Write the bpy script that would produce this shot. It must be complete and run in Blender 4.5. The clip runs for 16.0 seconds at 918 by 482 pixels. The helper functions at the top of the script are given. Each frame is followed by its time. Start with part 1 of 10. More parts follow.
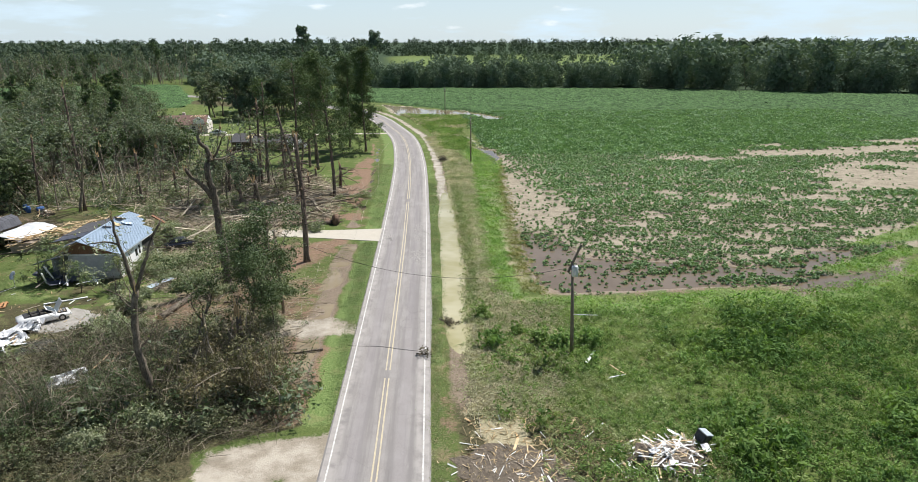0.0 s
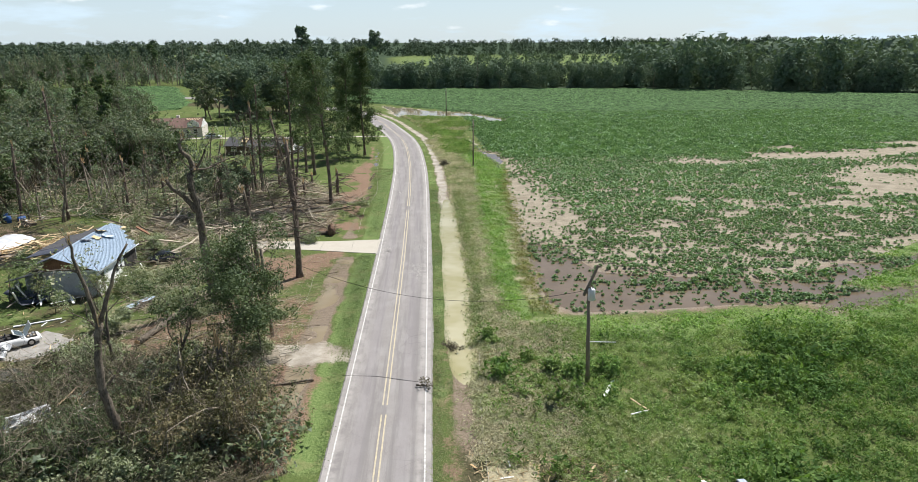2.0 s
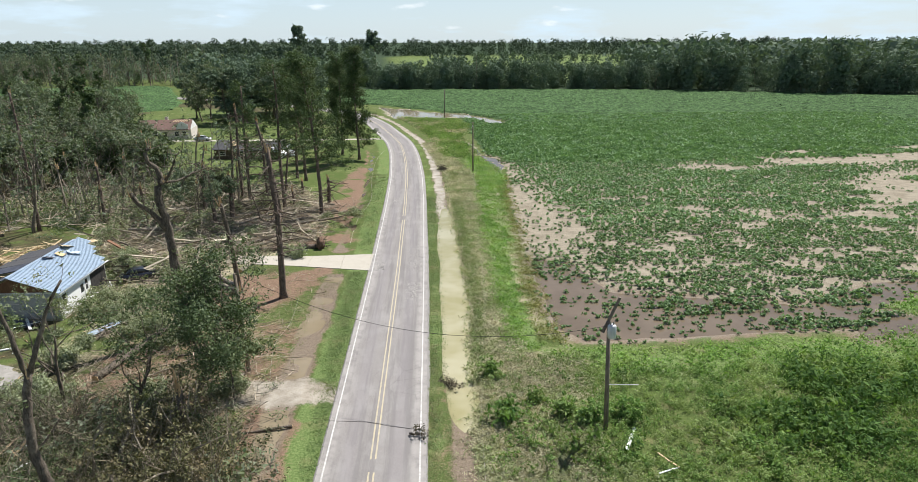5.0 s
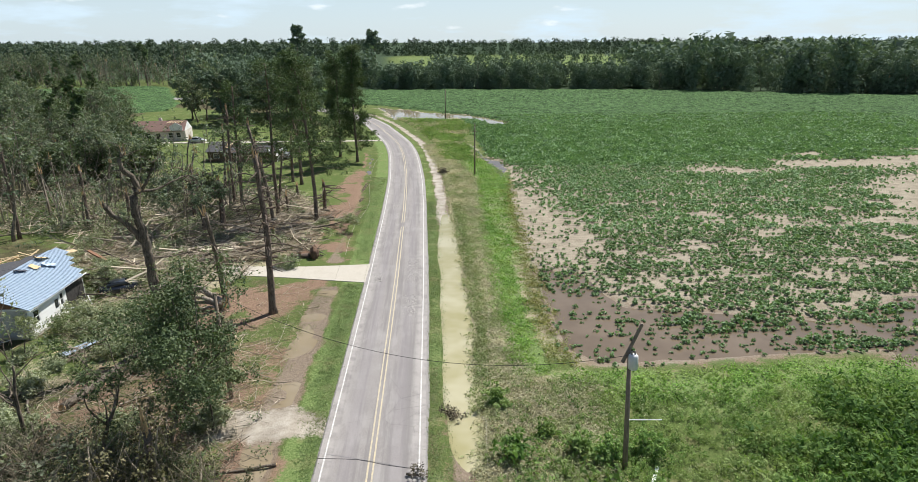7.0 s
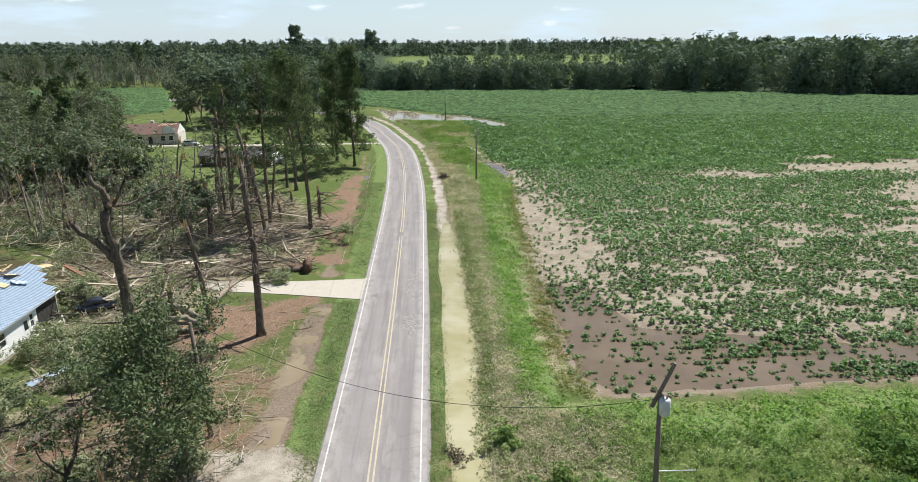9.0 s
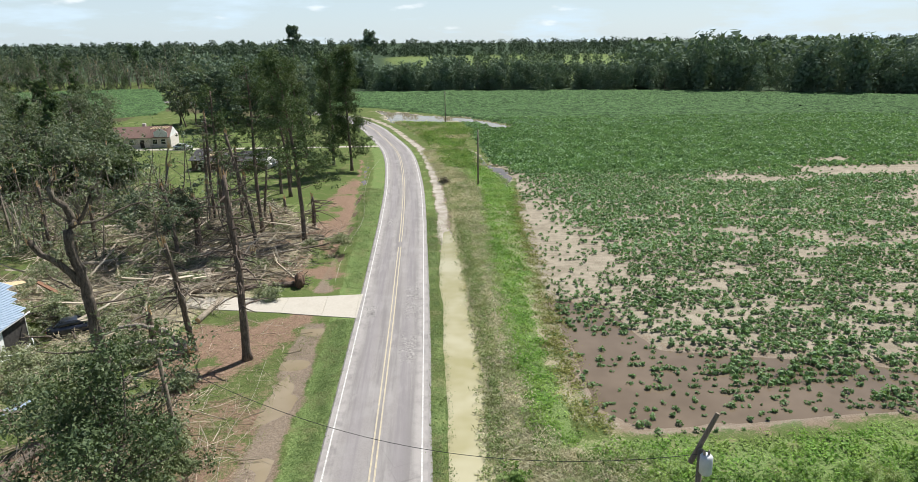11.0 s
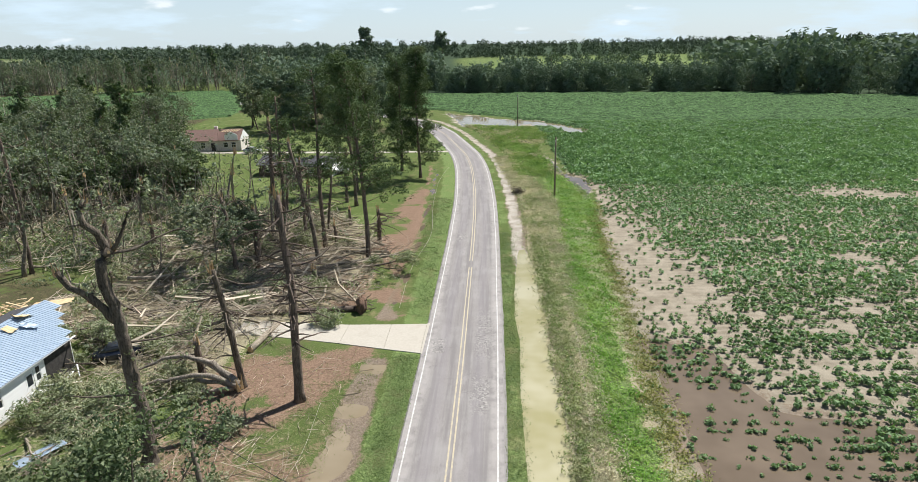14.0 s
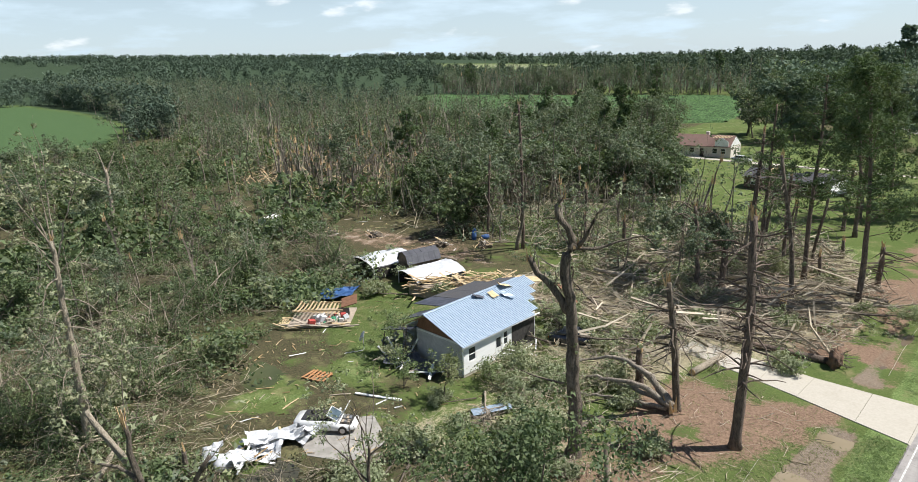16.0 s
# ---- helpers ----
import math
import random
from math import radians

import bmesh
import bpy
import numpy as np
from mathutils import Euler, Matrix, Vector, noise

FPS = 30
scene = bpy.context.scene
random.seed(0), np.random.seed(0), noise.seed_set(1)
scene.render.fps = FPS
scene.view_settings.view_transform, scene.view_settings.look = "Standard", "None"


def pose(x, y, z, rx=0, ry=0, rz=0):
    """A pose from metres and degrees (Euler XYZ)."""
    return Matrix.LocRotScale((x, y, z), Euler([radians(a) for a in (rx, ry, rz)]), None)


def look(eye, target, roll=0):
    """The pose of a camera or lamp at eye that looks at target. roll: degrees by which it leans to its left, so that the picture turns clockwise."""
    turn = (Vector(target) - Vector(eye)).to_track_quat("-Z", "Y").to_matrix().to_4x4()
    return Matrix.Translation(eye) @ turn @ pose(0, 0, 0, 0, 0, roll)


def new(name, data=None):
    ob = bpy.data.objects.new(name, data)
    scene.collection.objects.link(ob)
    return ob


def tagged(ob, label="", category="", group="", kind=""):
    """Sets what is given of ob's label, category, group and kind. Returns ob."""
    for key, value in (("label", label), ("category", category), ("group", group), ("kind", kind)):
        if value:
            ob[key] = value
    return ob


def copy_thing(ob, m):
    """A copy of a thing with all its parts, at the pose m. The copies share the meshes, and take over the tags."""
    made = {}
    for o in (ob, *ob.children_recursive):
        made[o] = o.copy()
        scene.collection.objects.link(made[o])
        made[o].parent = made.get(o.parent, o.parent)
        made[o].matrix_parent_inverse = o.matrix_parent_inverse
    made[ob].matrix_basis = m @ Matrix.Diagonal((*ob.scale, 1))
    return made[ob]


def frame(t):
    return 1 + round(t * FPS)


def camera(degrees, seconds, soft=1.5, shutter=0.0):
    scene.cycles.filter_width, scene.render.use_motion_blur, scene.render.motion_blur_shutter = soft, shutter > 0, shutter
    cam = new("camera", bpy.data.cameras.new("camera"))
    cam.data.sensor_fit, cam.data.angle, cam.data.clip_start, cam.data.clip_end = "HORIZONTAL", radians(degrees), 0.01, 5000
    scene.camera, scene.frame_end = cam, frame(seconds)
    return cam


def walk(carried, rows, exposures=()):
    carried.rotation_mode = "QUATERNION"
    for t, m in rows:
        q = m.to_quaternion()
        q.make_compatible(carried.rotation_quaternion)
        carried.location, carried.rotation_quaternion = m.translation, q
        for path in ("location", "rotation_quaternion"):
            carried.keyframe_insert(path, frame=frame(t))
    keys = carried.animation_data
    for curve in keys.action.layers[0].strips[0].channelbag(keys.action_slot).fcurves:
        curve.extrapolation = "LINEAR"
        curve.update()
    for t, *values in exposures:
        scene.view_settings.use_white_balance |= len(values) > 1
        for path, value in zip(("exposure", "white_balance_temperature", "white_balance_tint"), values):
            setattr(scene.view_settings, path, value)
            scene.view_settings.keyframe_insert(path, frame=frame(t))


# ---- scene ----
cam = camera(70.7, 16.0, soft=0.6)
PATH = [
    (0, (0.815, -1.905, 26.222), (0.821, 0.004, 25.627), -0.3),
    (0.5, (0.8, -0.683, 26.24), (0.805, 1.226, 25.645), -0.3),
    (1, (0.8, 0.532, 26.268), (0.805, 2.442, 25.672), -0.4),
    (1.5, (0.751, 1.944, 26.178), (0.754, 3.854, 25.583), -0.5),
    (2, (0.632, 3.517, 26.158), (0.634, 5.427, 25.563), -0.5),
    (2.5, (0.528, 4.723, 26.167), (0.532, 6.632, 25.571), -0.3),
    (3, (0.453, 5.753, 26.151), (0.458, 7.662, 25.556), -0.3),
    (3.5, (0.465, 7.064, 26.052), (0.472, 8.974, 25.457), -0.4),
    (4, (0.511, 8.095, 26.076), (0.519, 10.004, 25.481), -0.4),
    (6.5, (0.538, 13.957, 25.736), (0.544, 15.867, 25.142), -0.3),
    (7, (0.452, 15.061, 25.708), (0.457, 16.971, 25.113), -0.4),
    (7.5, (0.564, 16.376, 25.749), (0.567, 18.285, 25.153), -0.6),
    (8, (0.473, 17.648, 25.804), (0.477, 19.557, 25.208), -0.7),
    (8.5, (0.312, 18.916, 25.731), (0.317, 20.826, 25.135), -0.6),
    (10.8, (-0.21, 24.392, 25.369), (-0.199, 26.303, 24.781), -0.3),
    (11, (-0.077, 24.997, 25.476), (-0.07, 26.907, 24.882), -0.7),
    (11.5, (-0.094, 26.373, 25.492), (-0.09, 28.282, 24.898), -0.9),
    (12, (-0.356, 27.728, 25.439), (-0.349, 29.638, 24.846), -0.7),
    (12.5, (-0.556, 29.239, 25.363), (-0.548, 31.149, 24.771), -0.7),
    (13, (-0.636, 30.496, 25.448), (-0.63, 32.406, 24.855), -0.9),
    (13.5, (-0.928, 31.609, 25.481), (-0.918, 33.519, 24.888), -0.8),
    (14, (-1.382, 32.77, 25.488), (-1.577, 34.672, 24.899), -1.1),
    (14.5, (-1.545, 33.857, 25.395), (-2.11, 35.687, 24.819), -1.5),
    (15, (-1.778, 34.806, 25.353), (-2.698, 36.49, 24.79), -1.8),
    (15.5, (-2.089, 35.38, 25.419), (-3.292, 36.879, 24.866), -1.8),
    (16, (-2.245, 35.725, 25.405), (-3.665, 37.026, 24.864), -1.9),
]
walk(cam, [(t, look(eye, target, roll)) for t, eye, target, roll in PATH])

# ---- light: high hazy summer sun from ahead and to the right, sky with thin cloud ----
SUN_AZ = math.atan2(0.65, 0.76)          # clockwise from +y
SUN_EL = radians(56)
world = bpy.data.worlds.new("world")
scene.world = world
world.use_nodes = True
wt = world.node_tree
wt.nodes.clear()
w_out = wt.nodes.new("ShaderNodeOutputWorld")
w_bg = wt.nodes.new("ShaderNodeBackground")
w_sky = wt.nodes.new("ShaderNodeTexSky")
w_sky.sky_type = "NISHITA"
w_sky.sun_disc = False
w_sky.sun_elevation = SUN_EL
w_sky.sun_rotation = SUN_AZ
w_sky.air_density, w_sky.dust_density, w_sky.ozone_density = 1.0, 0.3, 1.5
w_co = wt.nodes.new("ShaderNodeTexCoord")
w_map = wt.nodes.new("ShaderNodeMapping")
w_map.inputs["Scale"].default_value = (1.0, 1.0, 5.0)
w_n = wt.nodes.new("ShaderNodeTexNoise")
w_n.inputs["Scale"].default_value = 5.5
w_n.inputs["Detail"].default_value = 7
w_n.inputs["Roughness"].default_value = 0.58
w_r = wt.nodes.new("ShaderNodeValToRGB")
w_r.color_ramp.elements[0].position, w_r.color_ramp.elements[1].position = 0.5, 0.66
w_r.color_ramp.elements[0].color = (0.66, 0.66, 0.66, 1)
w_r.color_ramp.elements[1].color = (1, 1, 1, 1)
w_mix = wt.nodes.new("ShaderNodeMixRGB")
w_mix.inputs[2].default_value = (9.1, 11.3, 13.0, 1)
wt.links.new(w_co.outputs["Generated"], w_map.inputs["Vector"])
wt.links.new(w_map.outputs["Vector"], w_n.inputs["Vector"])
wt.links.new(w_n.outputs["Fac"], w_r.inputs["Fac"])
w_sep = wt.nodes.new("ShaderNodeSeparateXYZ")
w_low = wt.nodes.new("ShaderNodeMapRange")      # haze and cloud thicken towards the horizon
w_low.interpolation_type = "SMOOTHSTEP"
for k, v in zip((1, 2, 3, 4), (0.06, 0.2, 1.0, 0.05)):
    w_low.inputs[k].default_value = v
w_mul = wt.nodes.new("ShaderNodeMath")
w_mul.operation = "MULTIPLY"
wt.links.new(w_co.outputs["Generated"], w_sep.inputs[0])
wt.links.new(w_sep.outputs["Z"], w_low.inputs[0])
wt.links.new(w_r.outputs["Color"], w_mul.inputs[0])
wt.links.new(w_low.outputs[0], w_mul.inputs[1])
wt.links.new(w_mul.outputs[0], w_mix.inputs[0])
wt.links.new(w_sky.outputs["Color"], w_mix.inputs[1])
# small fair-weather clouds low in the sky
w_map2 = wt.nodes.new("ShaderNodeMapping")
w_map2.inputs["Scale"].default_value = (1.0, 1.0, 3.2)
w_n2 = wt.nodes.new("ShaderNodeTexNoise")
w_n2.inputs["Scale"].default_value = 11.0
w_n2.inputs["Detail"].default_value = 6
w_r2 = wt.nodes.new("ShaderNodeMapRange")
w_r2.interpolation_type = "SMOOTHSTEP"
for k, v in zip((1, 2, 3, 4), (0.61, 0.73, 0.0, 0.6)):
    w_r2.inputs[k].default_value = v
w_mix2 = wt.nodes.new("ShaderNodeMixRGB")
w_mix2.inputs[2].default_value = (14.0, 14.6, 15.2, 1)
wt.links.new(w_co.outputs["Generated"], w_map2.inputs["Vector"])
wt.links.new(w_map2.outputs["Vector"], w_n2.inputs["Vector"])
wt.links.new(w_n2.outputs["Fac"], w_r2.inputs[0])
wt.links.new(w_r2.outputs[0], w_mix2.inputs[0])
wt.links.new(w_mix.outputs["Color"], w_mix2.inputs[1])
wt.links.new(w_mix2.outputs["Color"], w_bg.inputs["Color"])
w_bg.inputs["Strength"].default_value = 0.058
wt.links.new(w_bg.outputs["Background"], w_out.inputs["Surface"])

sun = new("sun", bpy.data.lights.new("sun", "SUN"))
sun.data.energy, sun.data.angle, sun.data.color = 5.0, radians(0.6), (1.0, 0.97, 0.93)
sun.matrix_world = look((0, 0, 0), (-math.sin(SUN_AZ) * math.cos(SUN_EL), -math.cos(SUN_AZ) * math.cos(SUN_EL), -math.sin(SUN_EL)))
scene.view_settings.exposure = 0.45

# ---- helpers for meshes and materials ----
RNG = np.random.default_rng(7)


def mesh_np(name, verts, faces, mats=(), idx=None, smooth=False):
    """A mesh from an (n, 3) array and an (m, 3) or (m, 4) array, or a list of such face arrays."""
    me = bpy.data.meshes.new(name)
    blocks = faces if isinstance(faces, list) else [faces]
    blocks = [np.asarray(b, np.int32) for b in blocks if len(b)]
    loops = np.concatenate([b.ravel() for b in blocks])
    totals = np.concatenate([np.full(len(b), b.shape[1], np.int32) for b in blocks])
    starts = np.concatenate([[0], np.cumsum(totals)[:-1]]).astype(np.int32)
    verts = np.asarray(verts, np.float32)
    me.vertices.add(len(verts))
    me.vertices.foreach_set("co", verts.ravel())
    me.loops.add(len(loops))
    me.loops.foreach_set("vertex_index", loops)
    me.polygons.add(len(totals))
    me.polygons.foreach_set("loop_start", starts)
    me.polygons.foreach_set("loop_total", totals)
    if idx is not None:
        me.polygons.foreach_set("material_index", np.asarray(idx, np.int32))
    me.polygons.foreach_set("use_smooth", np.full(len(totals), smooth))
    for m in mats if isinstance(mats, (list, tuple)) else [mats]:
        me.materials.append(m)
    me.update(calc_edges=True)
    return me


def mesh_bm(name, bm, material, smooth=False):
    me = bpy.data.meshes.new(name)
    bm.normal_update()
    for f in bm.faces:
        f.smooth = smooth
    bm.to_mesh(me)
    bm.free()
    if material:
        me.materials.append(material)
    return me


def part(name, me, parent, label="", m=None):
    """One mesh object under a thing or under a part; m places it in the parent's space."""
    ob = new(name, me)
    ob.parent = parent
    if m is not None:
        ob.matrix_basis = m
    return tagged(ob, label)


def thing(name, m, label, category, group="", kind="", data=None):
    ob = new(name, data)
    ob.matrix_basis = m
    return tagged(ob, label, category, group, kind)


def box(bm, x0, y0, z0, x1, y1, z1, bevel=0.0, m=None):
    vs = [bm.verts.new(p) for p in ((x0, y0, z0), (x1, y0, z0), (x1, y1, z0), (x0, y1, z0), (x0, y0, z1), (x1, y0, z1), (x1, y1, z1), (x0, y1, z1))]
    fs = [bm.faces.new([vs[i] for i in q]) for q in ((3, 2, 1, 0), (4, 5, 6, 7), (0, 1, 5, 4), (1, 2, 6, 5), (2, 3, 7, 6), (3, 0, 4, 7))]
    if bevel:
        es = list({e for f in fs for e in f.edges})
        out = bmesh.ops.bevel(bm, geom=es, offset=bevel, segments=1, affect="EDGES")
        vs = list({v for v in out["verts"]} | {v for v in vs if v.is_valid})
    if m is not None:
        bmesh.ops.transform(bm, matrix=m, verts=[v for v in vs if v.is_valid])
    return bm


def prism(bm, poly, a, b, axis="y"):
    """A polygon of (u, v) pushed from a to b along an axis: y takes (x, z), x takes (y, z), z takes (x, y)."""
    def at(u, v, w):
        return {"y": (u, w, v), "x": (w, u, v), "z": (u, v, w)}[axis]
    lo = [bm.verts.new(at(u, v, a)) for u, v in poly]
    hi = [bm.verts.new(at(u, v, b)) for u, v in poly]
    n = len(poly)
    bm.faces.new(lo)
    bm.faces.new(hi[::-1])
    for i in range(n):
        bm.faces.new((lo[i], hi[i], hi[(i + 1) % n], lo[(i + 1) % n]))
    bmesh.ops.recalc_face_normals(bm, faces=bm.faces[:])
    return bm


def tubes(paths, sides=6, cap=True, gnarl=0.0):
    """Vertices and faces of tapered tubes; paths: a list of (points, radii)."""
    V, Q, T, base = [], [], [], 0
    ang = np.linspace(0, 2 * np.pi, sides, endpoint=False)
    wob = np.random.default_rng(len(paths) * 7 + sides)
    for pts, rad in paths:
        pts = np.asarray(pts, float)
        n = len(pts)
        rad = np.broadcast_to(np.asarray(rad, float), (n,))
        tan = np.gradient(pts, axis=0)
        tan /= np.linalg.norm(tan, axis=1)[:, None] + 1e-9
        ref = np.where(np.abs(tan[:, 2:3]) > 0.9, np.array([[1.0, 0, 0]]), np.array([[0, 0, 1.0]]))
        a = np.cross(tan, ref)
        a /= np.linalg.norm(a, axis=1)[:, None] + 1e-9
        b = np.cross(tan, a)
        rr = rad[:, None] * (1 + gnarl * wob.normal(size=(n, sides))) if gnarl else rad[:, None]
        ring = pts[:, None] + np.broadcast_to(rr, (n, sides))[:, :, None] * (np.cos(ang)[None, :, None] * a[:, None] + np.sin(ang)[None, :, None] * b[:, None])
        V.append(ring.reshape(-1, 3))
        i = np.arange(n - 1)[:, None] * sides + np.arange(sides)[None]
        j = np.arange(n - 1)[:, None] * sides + (np.arange(sides)[None] + 1) % sides
        Q.append(np.stack([i, j, j + sides, i + sides], -1).reshape(-1, 4) + base)
        if cap:
            for o, rev in ((0, False), ((n - 1) * sides, True)):
                k = np.arange(1, sides - 1)
                t = np.stack([np.zeros_like(k), k, k + 1], -1) + o + base
                T.append(t[:, ::-1] if not rev else t)
        base += n * sides
    return np.concatenate(V), [np.concatenate(Q)] + ([np.concatenate(T)] if T else [])


def leaves(centres, size, rng, flat=0.5, long=1.7):
    """Small leaf-spray blades about the centres. flat: how far they lie level."""
    n = len(centres)
    nrm = rng.normal(size=(n, 3))
    nrm[:, 2] = np.abs(nrm[:, 2]) + flat * 1.5
    nrm /= np.linalg.norm(nrm, axis=1)[:, None]
    a = np.cross(nrm, rng.normal(size=(n, 3)))
    a /= np.linalg.norm(a, axis=1)[:, None] + 1e-9
    b = np.cross(nrm, a)
    s = (size * rng.uniform(0.6, 1.4, n))[:, None]
    c = np.asarray(centres, float)
    v = np.stack([c - a * s * 0.5 * long - b * s * 0.18, c + b * s * 0.62 - nrm * s * 0.1, c + a * s * 0.5 * long - nrm * s * 0.25], 1).reshape(-1, 3)
    return v, np.arange(3 * n).reshape(-1, 3)


def puffs(centres, radius, per, size, rng, squash=0.75, long=1.3, loose=0.45):
    """Leaf sprays set over rounded clumps: each blade faces outwards from the heart of its clump."""
    k = len(centres)
    n = k * per
    d = rng.normal(size=(n, 3))
    d[:, 2] += 0.45
    d /= np.linalg.norm(d, axis=1)[:, None]
    grow = np.repeat(rng.uniform(0.55, 1.35, k), per)[:, None]
    c = np.repeat(np.asarray(centres, float), per, 0) + d * grow * radius * rng.uniform(0.5, 1.08, n)[:, None] * np.array([1, 1, squash])
    nrm = d + rng.normal(size=(n, 3)) * loose + np.array([0, 0, 0.3])
    nrm /= np.linalg.norm(nrm, axis=1)[:, None]
    a = np.cross(nrm, rng.normal(size=(n, 3)))
    a /= np.linalg.norm(a, axis=1)[:, None] + 1e-9
    b = np.cross(nrm, a)
    s = (size * rng.uniform(0.6, 1.4, n))[:, None]
    v = np.stack([c - a * s * 0.5 * long - b * s * 0.25, c + a * s * 0.5 * long - b * s * 0.25, c + b * s * 0.62], 1).reshape(-1, 3)
    return v, np.arange(3 * n).reshape(-1, 3)


def scatter_mesh(templates, pick, pos, rotz, scale, zscale=None):
    """Joins many turned and scaled templates (verts, quads) into arrays for one mesh."""
    V, F, base = [], [], 0
    for k, (tv, tf) in enumerate(templates):
        w = np.nonzero(pick == k)[0]
        if not len(w):
            continue
        c, s = np.cos(rotz[w])[:, None], np.sin(rotz[w])[:, None]
        sc = scale[w][:, None]
        zs = sc if zscale is None else zscale[w][:, None]
        x = (tv[None, :, 0] * c - tv[None, :, 1] * s) * sc + pos[w, 0:1]
        y = (tv[None, :, 0] * s + tv[None, :, 1] * c) * sc + pos[w, 1:2]
        z = tv[None, :, 2] * zs + pos[w, 2:3]
        V.append(np.stack([x, y, z], -1).reshape(-1, 3))
        F.append((tf[None] + (np.arange(len(w)) * len(tv))[:, None, None]).reshape(-1, tf.shape[1]) + base)
        base += len(w) * len(tv)
    return np.concatenate(V), np.concatenate(F)


def hash2(ix, iy, seed):
    h = (ix.astype(np.int64) * 374761393 + iy.astype(np.int64) * 668265263 + seed * 974634777) & 0x7FFFFFFF
    h = ((h ^ (h >> 13)) * 1274126177) & 0x7FFFFFFF
    return ((h ^ (h >> 16)) & 0xFFFF) / 65535.0


def vnoise(x, y, size, seed=0, octaves=3):
    """Smooth value noise, about 0 to 1, with lumps of the given size in metres."""
    out, amp, tot = 0, 1.0, 0
    x, y = np.asarray(x, float) / size, np.asarray(y, float) / size
    for o in range(octaves):
        ix, iy = np.floor(x), np.floor(y)
        fx, fy = x - ix, y - iy
        fx, fy = fx * fx * (3 - 2 * fx), fy * fy * (3 - 2 * fy)
        a, b = hash2(ix, iy, seed + o), hash2(ix + 1, iy, seed + o)
        c, d = hash2(ix, iy + 1, seed + o), hash2(ix + 1, iy + 1, seed + o)
        out = out + amp * ((a * (1 - fx) + b * fx) * (1 - fy) + (c * (1 - fx) + d * fx) * fy)
        tot += amp
        amp *= 0.5
        x, y = x * 2.03 + 17.1, y * 2.03 + 5.7
    return out / tot


def sstep(a, b, x):
    t = np.clip((x - a) / (b - a), 0, 1)
    return t * t * (3 - 2 * t)


def band(x, a, b, soft):
    return sstep(a - soft, a + soft, x) * (1 - sstep(b - soft, b + soft, x))


